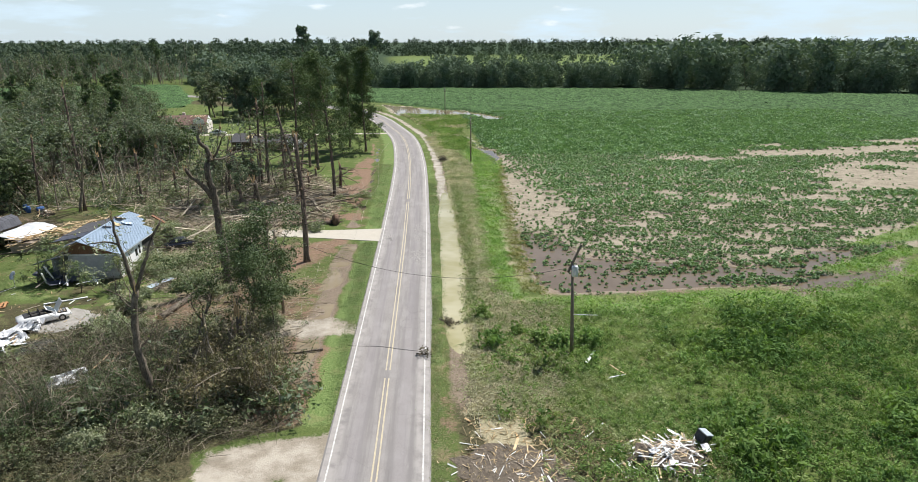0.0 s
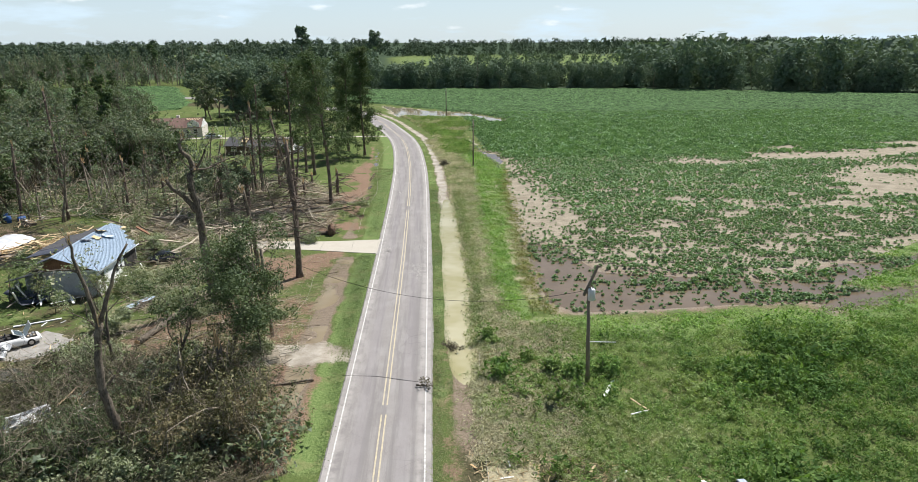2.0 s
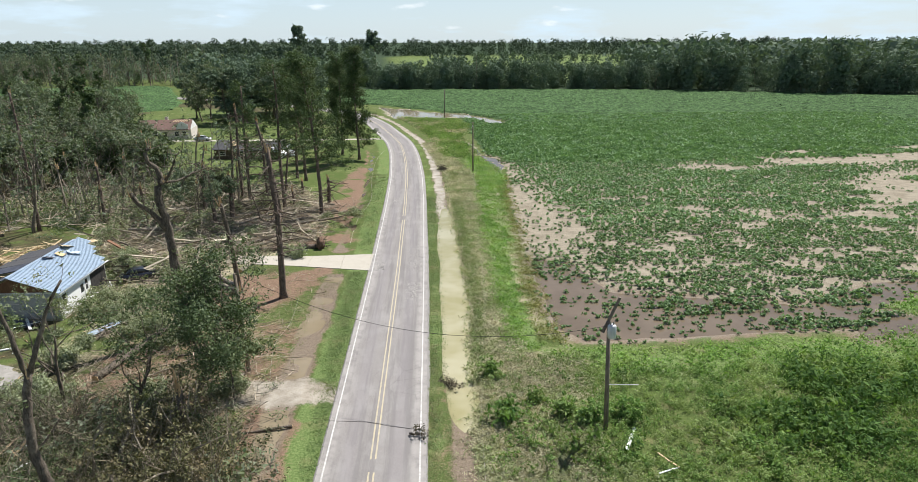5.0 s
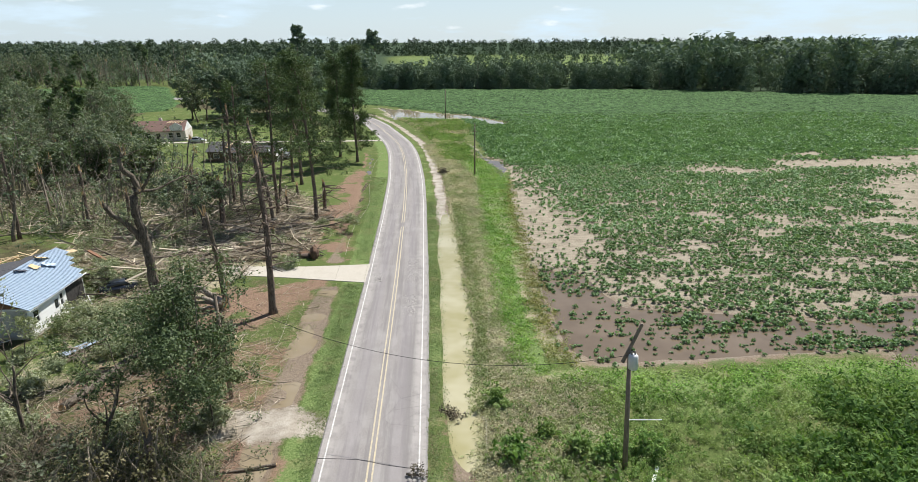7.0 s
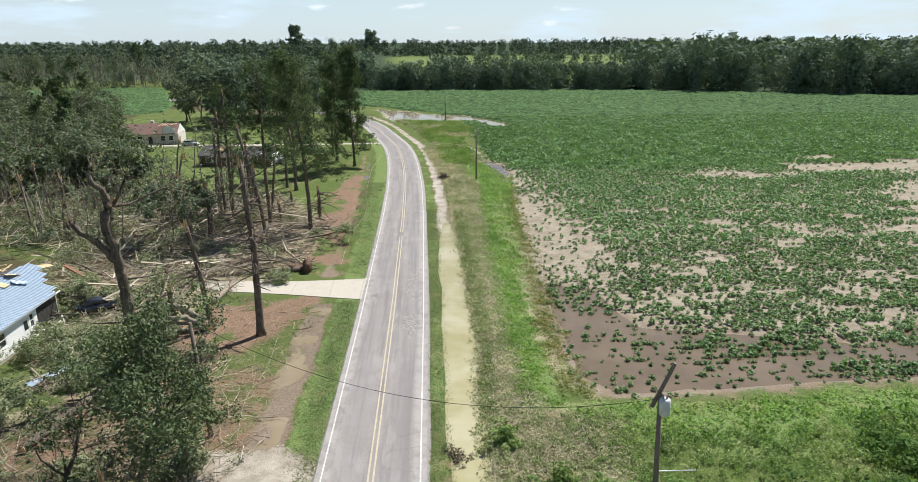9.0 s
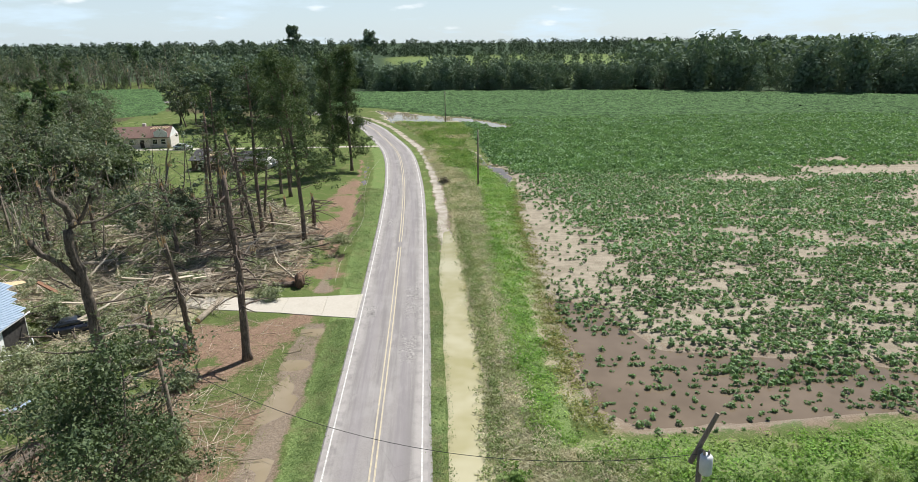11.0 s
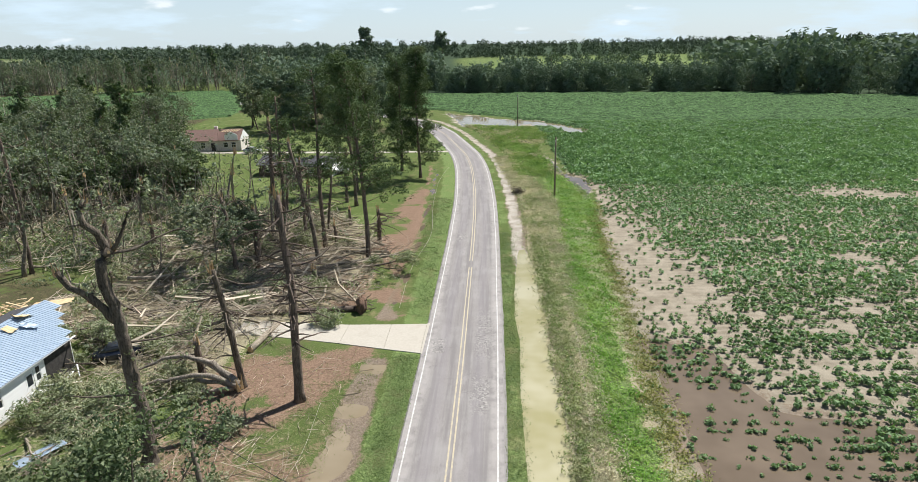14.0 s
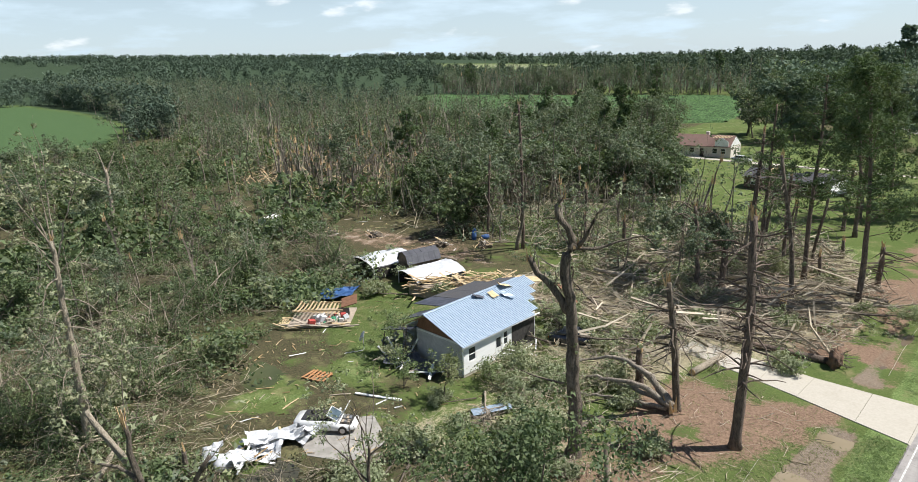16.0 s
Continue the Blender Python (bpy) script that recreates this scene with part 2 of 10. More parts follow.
# ---- materials ----
class Nodes:
    """A few shorthands for one node material."""

    def __init__(self, name):
        self.mat = bpy.data.materials.new(name)
        self.mat.use_nodes = True
        self.t = self.mat.node_tree
        self.t.nodes.clear()
        self.out = self.t.nodes.new("ShaderNodeOutputMaterial")
        self.b = self.t.nodes.new("ShaderNodeBsdfPrincipled")
        self.t.links.new(self.b.outputs[0], self.out.inputs[0])

    def put(self, value, socket):
        if isinstance(value, bpy.types.NodeSocket):
            self.t.links.new(value, socket)
        elif isinstance(value, (tuple, list)) and len(value) == 3 and socket.type == "RGBA":
            socket.default_value = (*value, 1)
        else:
            socket.default_value = value

    def coord(self, kind="Object"):
        if kind == "World":
            return self.t.nodes.new("ShaderNodeNewGeometry").outputs["Position"]
        return self.t.nodes.new("ShaderNodeTexCoord").outputs[kind]

    def noise(self, vec, scale, detail=4, rough=0.6, stretch=None):
        if stretch:
            m = self.t.nodes.new("ShaderNodeMapping")
            m.inputs["Scale"].default_value = stretch
            self.put(vec, m.inputs["Vector"])
            vec = m.outputs["Vector"]
        n = self.t.nodes.new("ShaderNodeTexNoise")
        self.put(vec, n.inputs["Vector"])
        n.inputs["Scale"].default_value, n.inputs["Detail"].default_value, n.inputs["Roughness"].default_value = scale, detail, rough
        return n.outputs["Fac"]

    def ramp(self, fac, lo, hi, a=0.0, b=1.0):
        r = self.t.nodes.new("ShaderNodeMapRange")
        r.interpolation_type = "SMOOTHSTEP"
        for k, v in zip((1, 2, 3, 4), (lo, hi, a, b)):
            r.inputs[k].default_value = v
        self.put(fac, r.inputs[0])
        return r.outputs[0]

    def math(self, op, a, b=0.0):
        n = self.t.nodes.new("ShaderNodeMath")
        n.operation = op
        self.put(a, n.inputs[0])
        self.put(b, n.inputs[1])
        return n.outputs[0]

    def mix(self, fac, a, b, kind="MIX"):
        n = self.t.nodes.new("ShaderNodeMixRGB")
        n.blend_type = kind
        self.put(fac, n.inputs[0])
        self.put(a, n.inputs[1])
        self.put(b, n.inputs[2])
        return n.outputs[0]

    def attr(self, name):
        n = self.t.nodes.new("ShaderNodeAttribute")
        n.attribute_name = name
        s = self.t.nodes.new("ShaderNodeSeparateColor")
        self.t.links.new(n.outputs["Color"], s.inputs[0])
        return s.outputs

    def bump(self, height, strength, distance=0.05):
        n = self.t.nodes.new("ShaderNodeBump")
        n.inputs["Strength"].default_value, n.inputs["Distance"].default_value = strength, distance
        self.put(height, n.inputs["Height"])
        self.t.links.new(n.outputs[0], self.b.inputs["Normal"])

    def set(self, color=None, rough=None, metal=None, spec=None):
        for v, k in ((color, "Base Color"), (rough, "Roughness"), (metal, "Metallic"), (spec, "Specular IOR Level")):
            if v is not None:
                self.put(v, self.b.inputs[k])
        return self.mat

    def rand(self):
        return self.t.nodes.new("ShaderNodeObjectInfo").outputs["Random"]

    def island(self):
        return self.t.nodes.new("ShaderNodeNewGeometry").outputs["Random Per Island"]


def plain(name, c1, c2, scale, rough=0.8, metal=0.0, spec=0.3, bump=0.3, dist=0.02, stretch=None, dirt=(0.12, 0.1, 0.08), dirty=0.35):
    """A surface with grain between two colours, larger stains and fine relief."""
    n = Nodes(name)
    p = n.coord()
    g = n.noise(p, scale, 5, 0.65, stretch)
    big = n.noise(p, scale * 0.12, 3, 0.6)
    c = n.mix(n.ramp(g, 0.3, 0.7), c1, c2)
    c = n.mix(n.math("MULTIPLY", n.ramp(big, 0.5, 0.75), dirty), c, dirt)
    if bump:
        n.bump(g, bump, dist)
    return n.set(c, rough, metal, spec)


def leaf_mat(name, a, b, c, through_light=0.3, rough=0.55, spec=0.25):
    """Foliage: each leaf spray takes its own tint, and lets some light through."""
    n = Nodes(name)
    col = n.mix(n.island(), a, b)
    big = n.noise(n.coord("World"), 0.3, 3)
    col = n.mix(n.ramp(big, 0.46, 0.62, 0.0, 0.75), col, c)
    dim = n.noise(n.coord("World"), 0.17, 2)
    col = n.mix(n.ramp(dim, 0.4, 0.6), n.mix(1.0, col, (0.78, 0.8, 0.76), "MULTIPLY"), col)
    col = n.mix(n.math("MULTIPLY", n.rand(), 0.45), col, n.mix(1.0, col, (0.75, 0.72, 0.6), "MULTIPLY"))
    n.set(col, rough, 0.0, spec)
    tr = n.t.nodes.new("ShaderNodeBsdfTranslucent")
    n.put(n.mix(1.0, col, (1.1, 1.2, 0.6), "MULTIPLY"), tr.inputs["Color"])
    mx = n.t.nodes.new("ShaderNodeMixShader")
    mx.inputs[0].default_value = through_light
    n.t.links.new(n.b.outputs[0], mx.inputs[1])
    n.t.links.new(tr.outputs[0], mx.inputs[2])
    n.t.links.new(mx.outputs[0], n.out.inputs[0])
    return n.mat


LEAF_OAK = leaf_mat("oak_leaves", (0.05, 0.085, 0.04), (0.17, 0.225, 0.105), (0.15, 0.185, 0.085), 0.2)
LEAF_DULL = leaf_mat("battered_leaves", (0.18, 0.215, 0.13), (0.42, 0.46, 0.3), (0.38, 0.38, 0.26))
LEAF_WOOD = leaf_mat("wood_leaves", (0.095, 0.135, 0.088), (0.27, 0.32, 0.23), (0.22, 0.235, 0.17), 0.3, 0.7, 0.15)
LEAF_BRUSH = leaf_mat("brush_leaves", (0.045, 0.056, 0.027), (0.19, 0.2, 0.105), (0.17, 0.15, 0.1), 0.2)
LEAF_PINE = leaf_mat("pine_needles", (0.055, 0.095, 0.045), (0.15, 0.21, 0.095), (0.135, 0.165, 0.08), 0.2, 0.7, 0.15)
# leaves of the far trees: distance haze is put into the colour, paler and bluer
LEAF_FAR_HAZE = leaf_mat("far_leaves_with_haze", (0.115, 0.165, 0.125), (0.205, 0.27, 0.195), (0.175, 0.225, 0.165), 0.15, 0.85, 0.08)
# a darker far mix that keeps the haze blue in its colour
LEAF_FARDARK_HAZE = leaf_mat("far_dark_leaves_with_haze", (0.07, 0.105, 0.08), (0.135, 0.18, 0.135), (0.11, 0.145, 0.105), 0.12, 0.85, 0.08)
LEAF_CROP = leaf_mat("crop_leaves", (0.112, 0.207, 0.09), (0.28, 0.431, 0.207), (0.224, 0.358, 0.162), 0.3)
LEAF_WEED = leaf_mat("weed_leaves", (0.11, 0.205, 0.065), (0.33, 0.47, 0.17), (0.36, 0.44, 0.2), 0.4, 0.75, 0.12)
LEAF_LUSH = leaf_mat("lush_grass", (0.12, 0.265, 0.035), (0.27, 0.47, 0.08), (0.29, 0.41, 0.1), 0.3)
LEAF_STRAW = leaf_mat("dead_vine", (0.37, 0.34, 0.24), (0.64, 0.59, 0.44), (0.32, 0.36, 0.19), 0.3, 0.8, 0.1)
LEAF_DEAD = leaf_mat("dry_brown_leaves", (0.09, 0.075, 0.05), (0.2, 0.17, 0.12), (0.12, 0.11, 0.07), 0.1)
LEAF_DEEP = leaf_mat("deep_green_leaves", (0.055, 0.095, 0.045), (0.2, 0.27, 0.13), (0.19, 0.22, 0.12), 0.25)
LEAF_THICKET = leaf_mat("thicket_leaves", (0.1, 0.15, 0.065), (0.32, 0.39, 0.2), (0.3, 0.31, 0.18))


def bark_mat(name, a, b, tip):
    n = Nodes(name)
    p = n.coord()
    g = n.noise(p, 3.4, 8, 0.75, (3.0, 3.0, 0.7))
    c = n.mix(n.ramp(g, 0.3, 0.7), a, b)
    c = n.mix(n.ramp(n.noise(p, 0.9, 4), 0.5, 0.68, 0, 0.75), c, tip)
    n.bump(g, 1.0, 0.12)
    return n.set(c, 0.9, 0.0, 0.2)


BARK = bark_mat("bark", (0.065, 0.053, 0.042), (0.23, 0.19, 0.15), (0.34, 0.285, 0.22))
BARK_PINE = bark_mat("pine_bark", (0.075, 0.058, 0.048), (0.23, 0.18, 0.145), (0.3, 0.225, 0.17))
WOODSTEM = bark_mat("grey_wood_stems", (0.11, 0.094, 0.073), (0.29, 0.25, 0.2), (0.36, 0.31, 0.245))
TWIG = bark_mat("bare_twigs", (0.24, 0.2, 0.15), (0.46, 0.4, 0.31), (0.36, 0.3, 0.23))
SPLINTER = plain("splintered_wood", (0.42, 0.27, 0.13), (0.62, 0.45, 0.25), 9, 0.85, bump=0.6, stretch=(1, 1, 0.15), dirty=0.2)
LUMBER = plain("raw_lumber", (0.5, 0.37, 0.21), (0.68, 0.54, 0.34), 6, 0.8, stretch=(0.3, 3, 3), dirty=0.3)
OLDWOOD = plain("weathered_wood", (0.3, 0.25, 0.2), (0.45, 0.38, 0.3), 6, 0.85, stretch=(0.3, 3, 3))
WHITE = plain("white_paint", (0.74, 0.74, 0.72), (0.82, 0.82, 0.8), 2, 0.6, dirty=0.25, dirt=(0.4, 0.37, 0.32))
METALWHITE = plain("white_sheet_metal", (0.56, 0.57, 0.58), (0.72, 0.73, 0.74), 1.5, 0.4, 0.1, 0.5, bump=0.1, dirty=0.3, dirt=(0.45, 0.42, 0.36))
POLEWOOD = plain("pole_wood", (0.16, 0.13, 0.1), (0.27, 0.22, 0.17), 5, 0.9, stretch=(3, 3, 0.3))
CONCRETE = plain("concrete", (0.43, 0.395, 0.33), (0.48, 0.445, 0.38), 5, 0.9, spec=0.15, bump=0.1, dirty=0.35, dirt=(0.36, 0.32, 0.26))
CABLE = plain("black_cable", (0.03, 0.03, 0.03), (0.05, 0.05, 0.05), 3, 0.6, bump=0)
PALECABLE = plain("pale_cable", (0.36, 0.33, 0.26), (0.48, 0.44, 0.36), 3, 0.5, bump=0)

# ---- plan ----
# centre of the road, from the near end to where it is lost behind the trees
ROAD = [(-3.2, -30), (-3.75, 5), (-4.4, 30), (-4.75, 40), (-5.65, 63.6), (-6.4, 82.4), (-6.95, 94), (-7.75, 111), (-8.35, 122), (-9.6, 141), (-11.9, 164.5),
        (-14.2, 180), (-16.6, 191), (-21.3, 209), (-25.5, 224), (-33.0, 243), (-43.0, 259), (-58.0, 276), (-85.0, 298), (-130.0, 325), (-200.0, 360)]


def smooth_line(pts, step):
    """Catmull-Rom through the points, cut into even steps."""
    p = np.array(pts, float)
    p = np.vstack([2 * p[0] - p[1], p, 2 * p[-1] - p[-2]])
    out = []
    for i in range(1, len(p) - 2):
        n = max(2, int(np.linalg.norm(p[i + 1] - p[i]) / step))
        t = np.linspace(0, 1, n, endpoint=False)[:, None]
        out.append(0.5 * (2 * p[i] + (p[i + 1] - p[i - 1]) * t + (2 * p[i - 1] - 5 * p[i] + 4 * p[i + 1] - p[i + 2]) * t ** 2 + (3 * p[i] - p[i - 1] - 3 * p[i + 1] + p[i + 2]) * t ** 3))
    return np.vstack(out + [p[-2][None]])


LINE = smooth_line(ROAD, 2.0)
TAN = np.gradient(LINE, axis=0)
TAN /= np.linalg.norm(TAN, axis=1)[:, None]
RIGHT = np.stack([TAN[:, 1], -TAN[:, 0]], 1)
RUN = np.concatenate([[0], np.cumsum(np.linalg.norm(np.diff(LINE, axis=0), axis=1))])


def across(x, y):
    """Metres to the right of the road's centre line, for arrays of places."""
    best = np.full(np.shape(x), 1e9)
    side = np.zeros(np.shape(x))
    for i in range(len(LINE)):
        dx, dy = x - LINE[i, 0], y - LINE[i, 1]
        d = dx * dx + dy * dy
        m = d < best
        best = np.where(m, d, best)
        side = np.where(m, dx * RIGHT[i, 0] + dy * RIGHT[i, 1], side)
    near = best < 60 ** 2
    return np.where(near, side, np.sign(side) * np.sqrt(best))


def inside(x, y, poly, soft=0.5):
    """1 inside a polygon, falling to 0 over soft metres at its edge."""
    x, y = np.asarray(x, float), np.asarray(y, float)
    p = np.array(poly, float)
    q = np.roll(p, -1, 0)
    odd = np.zeros(x.shape, bool)
    dist = np.full(x.shape, 1e9)
    for (ax, ay), (bx, by) in zip(p, q):
        cut = (ay > y) != (by > y)
        with np.errstate(divide="ignore", invalid="ignore"):
            odd ^= cut & (x < (bx - ax) * (y - ay) / ((by - ay) or 1e-9) + ax)
        l2 = (bx - ax) ** 2 + (by - ay) ** 2
        t = np.clip(((x - ax) * (bx - ax) + (y - ay) * (by - ay)) / l2, 0, 1)
        dist = np.minimum(dist, np.hypot(x - ax - t * (bx - ax), y - ay - t * (by - ay)))
    return sstep(-soft, soft, np.where(odd, dist, -dist))


FIELD = [(9.2, 64.5), (12, 62.6), (18.5, 63.0), (28, 64.6), (39, 65.2), (49, 69.6), (61.5, 78.9), (110, 110), (330, 235), (330, 270), (220, 312), (156, 334), (103, 358.5), (40, 368), (-40, 370), (-110, 372),
         (-75, 300), (-40, 290), (-30, 285), (-20, 272), (-8, 262), (2, 240), (4.5, 205), (6.5, 175), (7.4, 159), (11.5, 147), (10.0, 130), (9.4, 115), (9.2, 90)]
PUDDLE = [(9.4, 66), (9.3, 87), (14.8, 85), (17.3, 75.5), (27, 73.8), (36, 71.4), (46.5, 77.4), (55.3, 79), (60, 81), (58, 78), (54.5, 76), (48.7, 73.2), (42.5, 69.6), (45.7, 68.4), (51, 70.2), (57, 75), (53, 68.8), (44, 64.3), (36.8, 62.2), (37.5, 65.3), (26.3, 64.1), (18, 63.5), (12.1, 62.9)]
SPIT = [(42.5, 69.6), (48.7, 73.2), (54.5, 76), (60, 80), (60, 77), (51, 70.4), (45.7, 68.4)]
SPIT2 = [(52, 79.5), (57, 82.5), (72, 91), (80, 92), (72, 85), (58, 79.5)]
FLOOD = [(-31, 280), (-25, 270), (-18, 268), (-12, 257), (-4, 255), (2.4, 254), (11, 242), (18.3, 228), (16.6, 219.5), (9.7, 220.4), (8.5, 232.3), (2, 238), (-3.5, 233), (-20.5, 237), (-23.4, 247)]
FLOOD2 = [(-6.6, 213), (-4.6, 217.6), (1.8, 218), (3.8, 211.7), (2.6, 195.6), (-0.8, 193.5), (-3.2, 204)]
SLOUGH = [(2.1, 188.5), (4.8, 180), (6.1, 171.7), (6.9, 163), (9.5, 161), (12.1, 150.5), (10.3, 143), (10.1, 138.3), (8.6, 138.5), (7.2, 153.7), (5.3, 160), (3.0, 167)]
BARE = [(44, 142), (57, 140.5), (76, 146), (88, 143.5), (105, 147), (150, 160), (150, 182), (112, 170), (86, 167), (70, 160), (55, 152)]
BARE2 = [(65, 122), (84, 137), (104, 145), (140, 152), (140, 128), (104, 116), (82, 110), (71, 112.5)]
LUSH = [(5.6, 61.5), (4.1, 72), (3.8, 94), (4.1, 115), (4.8, 136), (2.6, 156), (-1.8, 182), (-6, 200), (-3, 203), (3.5, 180), (6.0, 160), (9.0, 148), (10.2, 136), (8.6, 115), (8.1, 94), (7.3, 80), (7.1, 66), (8, 61)]
LOWGRASS = [(9, 61.5), (18, 61.8), (40, 63.8), (58, 73), (90, 93), (85, 84), (60, 64), (42, 58), (24, 56), (12, 57)]
OPENYARD = [(-50, 96), (-67, 102), (-80, 111), (-77, 120), (-73, 127), (-67, 134), (-60, 147), (-40, 134), (-28, 115), (-28, 96)]
BAREYARD = [(-30, 50.5), (-24, 51.5), (-14.5, 49.5), (-12.5, 57), (-15, 69), (-26, 69), (-31, 61)]
WEEDS = [(2.5, 39), (2.6, 58), (8, 61), (18, 58), (40, 60), (62, 70), (110, 95), (120, 30), (30, 6), (9, 6), (8.5, 36), (4, 38.5)]
DRIVE = [(-9.9, 82.2), (-9.75, 82.0), (-9.95, 88.4), (-10.2, 88.5), (-17.6, 88.0), (-23.5, 88.3), (-30, 88.6), (-30, 85.2), (-24, 84.2), (-17.6, 83.7), (-13.3, 82.8)]
SANDLANE = [(-7.2, 28), (-7.7, 37.2), (-9.5, 37.4), (-11.2, 36.9), (-14.7, 35.7), (-17.1, 34.7), (-16.2, 33.4), (-14.5, 28)]
SANDPAD = [(-8.4, 53.5), (-9.8, 56.0), (-12, 57), (-15.5, 56.9), (-19, 56), (-16, 52.5), (-12, 52.3)]
REDDIRT = [(-15.4, 83), (-23.7, 82), (-27, 76), (-25.5, 69.5), (-20, 69.8), (-17.5, 72), (-15.6, 78)]
REDDIRT2 = [(-12.4, 90), (-13.2, 98), (-14.7, 112), (-16.6, 130), (-18.2, 145), (-20.4, 150), (-22, 135), (-21.5, 118), (-21.0, 104), (-19.5, 92)]
YARD = [(-53, 55), (-60, 72), (-62, 84), (-54, 90), (-44, 84), (-43, 64), (-37, 60), (-33, 50), (-44, 48)]
YARDFAR = [(-16, 140), (-24, 172), (-42, 215), (-75, 262), (-118, 285), (-112, 232), (-85, 178), (-52, 138), (-40, 120), (-22, 118)]
MIDFIELD = [(-150, 237), (-112, 270), (-120, 300), (-160, 384), (-370, 352), (-330, 290), (-240, 255)]
LEFTFIELD = [(-232, 62), (-246, 100), (-300, 122), (-370, 130), (-470, 118), (-470, 40), (-280, 30)]
LOTS = [(-52, 90), (-68, 98), (-88, 92), (-86, 84), (-70, 86), (-60, 90)]


def land_rise(x, y):
    """The land climbs gently far off beyond the damaged wood."""
    knoll = np.minimum(6.0, 0.05 * np.maximum(0, y - 345)) * sstep(-80, -190, x)
    return 0.025 * np.maximum(0, -x - 230 - 0.55 * np.maximum(0, y - 150)) + knoll


def ground_height(x, y, u=None):
    """The lie of the ground: flat land with two road ditches, shallow field hollows and small unevenness."""
    x, y = np.asarray(x, float), np.asarray(y, float)
    if u is None:
        u = across(x, y)
    rough = (vnoise(x, y, 3.0, 11) - 0.5) * 0.16 + (vnoise(x, y, 14.0, 12) - 0.5) * 0.22
    calm = sstep(3.4, 9.0, np.abs(u))
    z = rough * calm
    w = 1.1 + 0.6 * sstep(46, 58, y) * (1 - sstep(85, 130, y)) + 0.6 * (vnoise(x, y, 4.5, 15) - 0.45)
    deep = sstep(0.44, 0.58, vnoise(x * 0.7, y, 2.6, 16, 2))
    z = z - 0.42 * np.exp(-(((u - 6.3) / w) ** 2)) * sstep(46, 53, y) * (1 - 0.72 * sstep(92, 122, y))
    z = z - (0.04 + 0.2 * deep) * np.exp(-(((u + 7.4 + 0.9 * (vnoise(x, y, 5, 17) - 0.5)) / (1.05 - 0.55 * sstep(88, 94, y))) ** 2)) * sstep(34, 44, y) * (1 - band(y, 81.5, 89, 1.0)) * (1 - sstep(170, 200, y))
    z = z * (1 - 0.8 * inside(x, y, PUDDLE, 2.0)) - 0.19 * inside(x, y, PUDDLE, 1.5) - 0.2 * inside(x, y, FLOOD, 2) - 0.2 * inside(x, y, FLOOD2, 1.5) - 0.2 * inside(x, y, SLOUGH, 1.0)
    z = z * sstep(2.6, 3.6, np.abs(u)) - 0.03 * (1 - sstep(3.0, 4.2, np.abs(u)))
    for hole in (DRIVE, SANDLANE, SANDPAD):
        z = z * (1 - inside(x, y, hole, 0.8)) - 0.02 * inside(x, y, hole, 0.8)
    return z + land_rise(x, y)


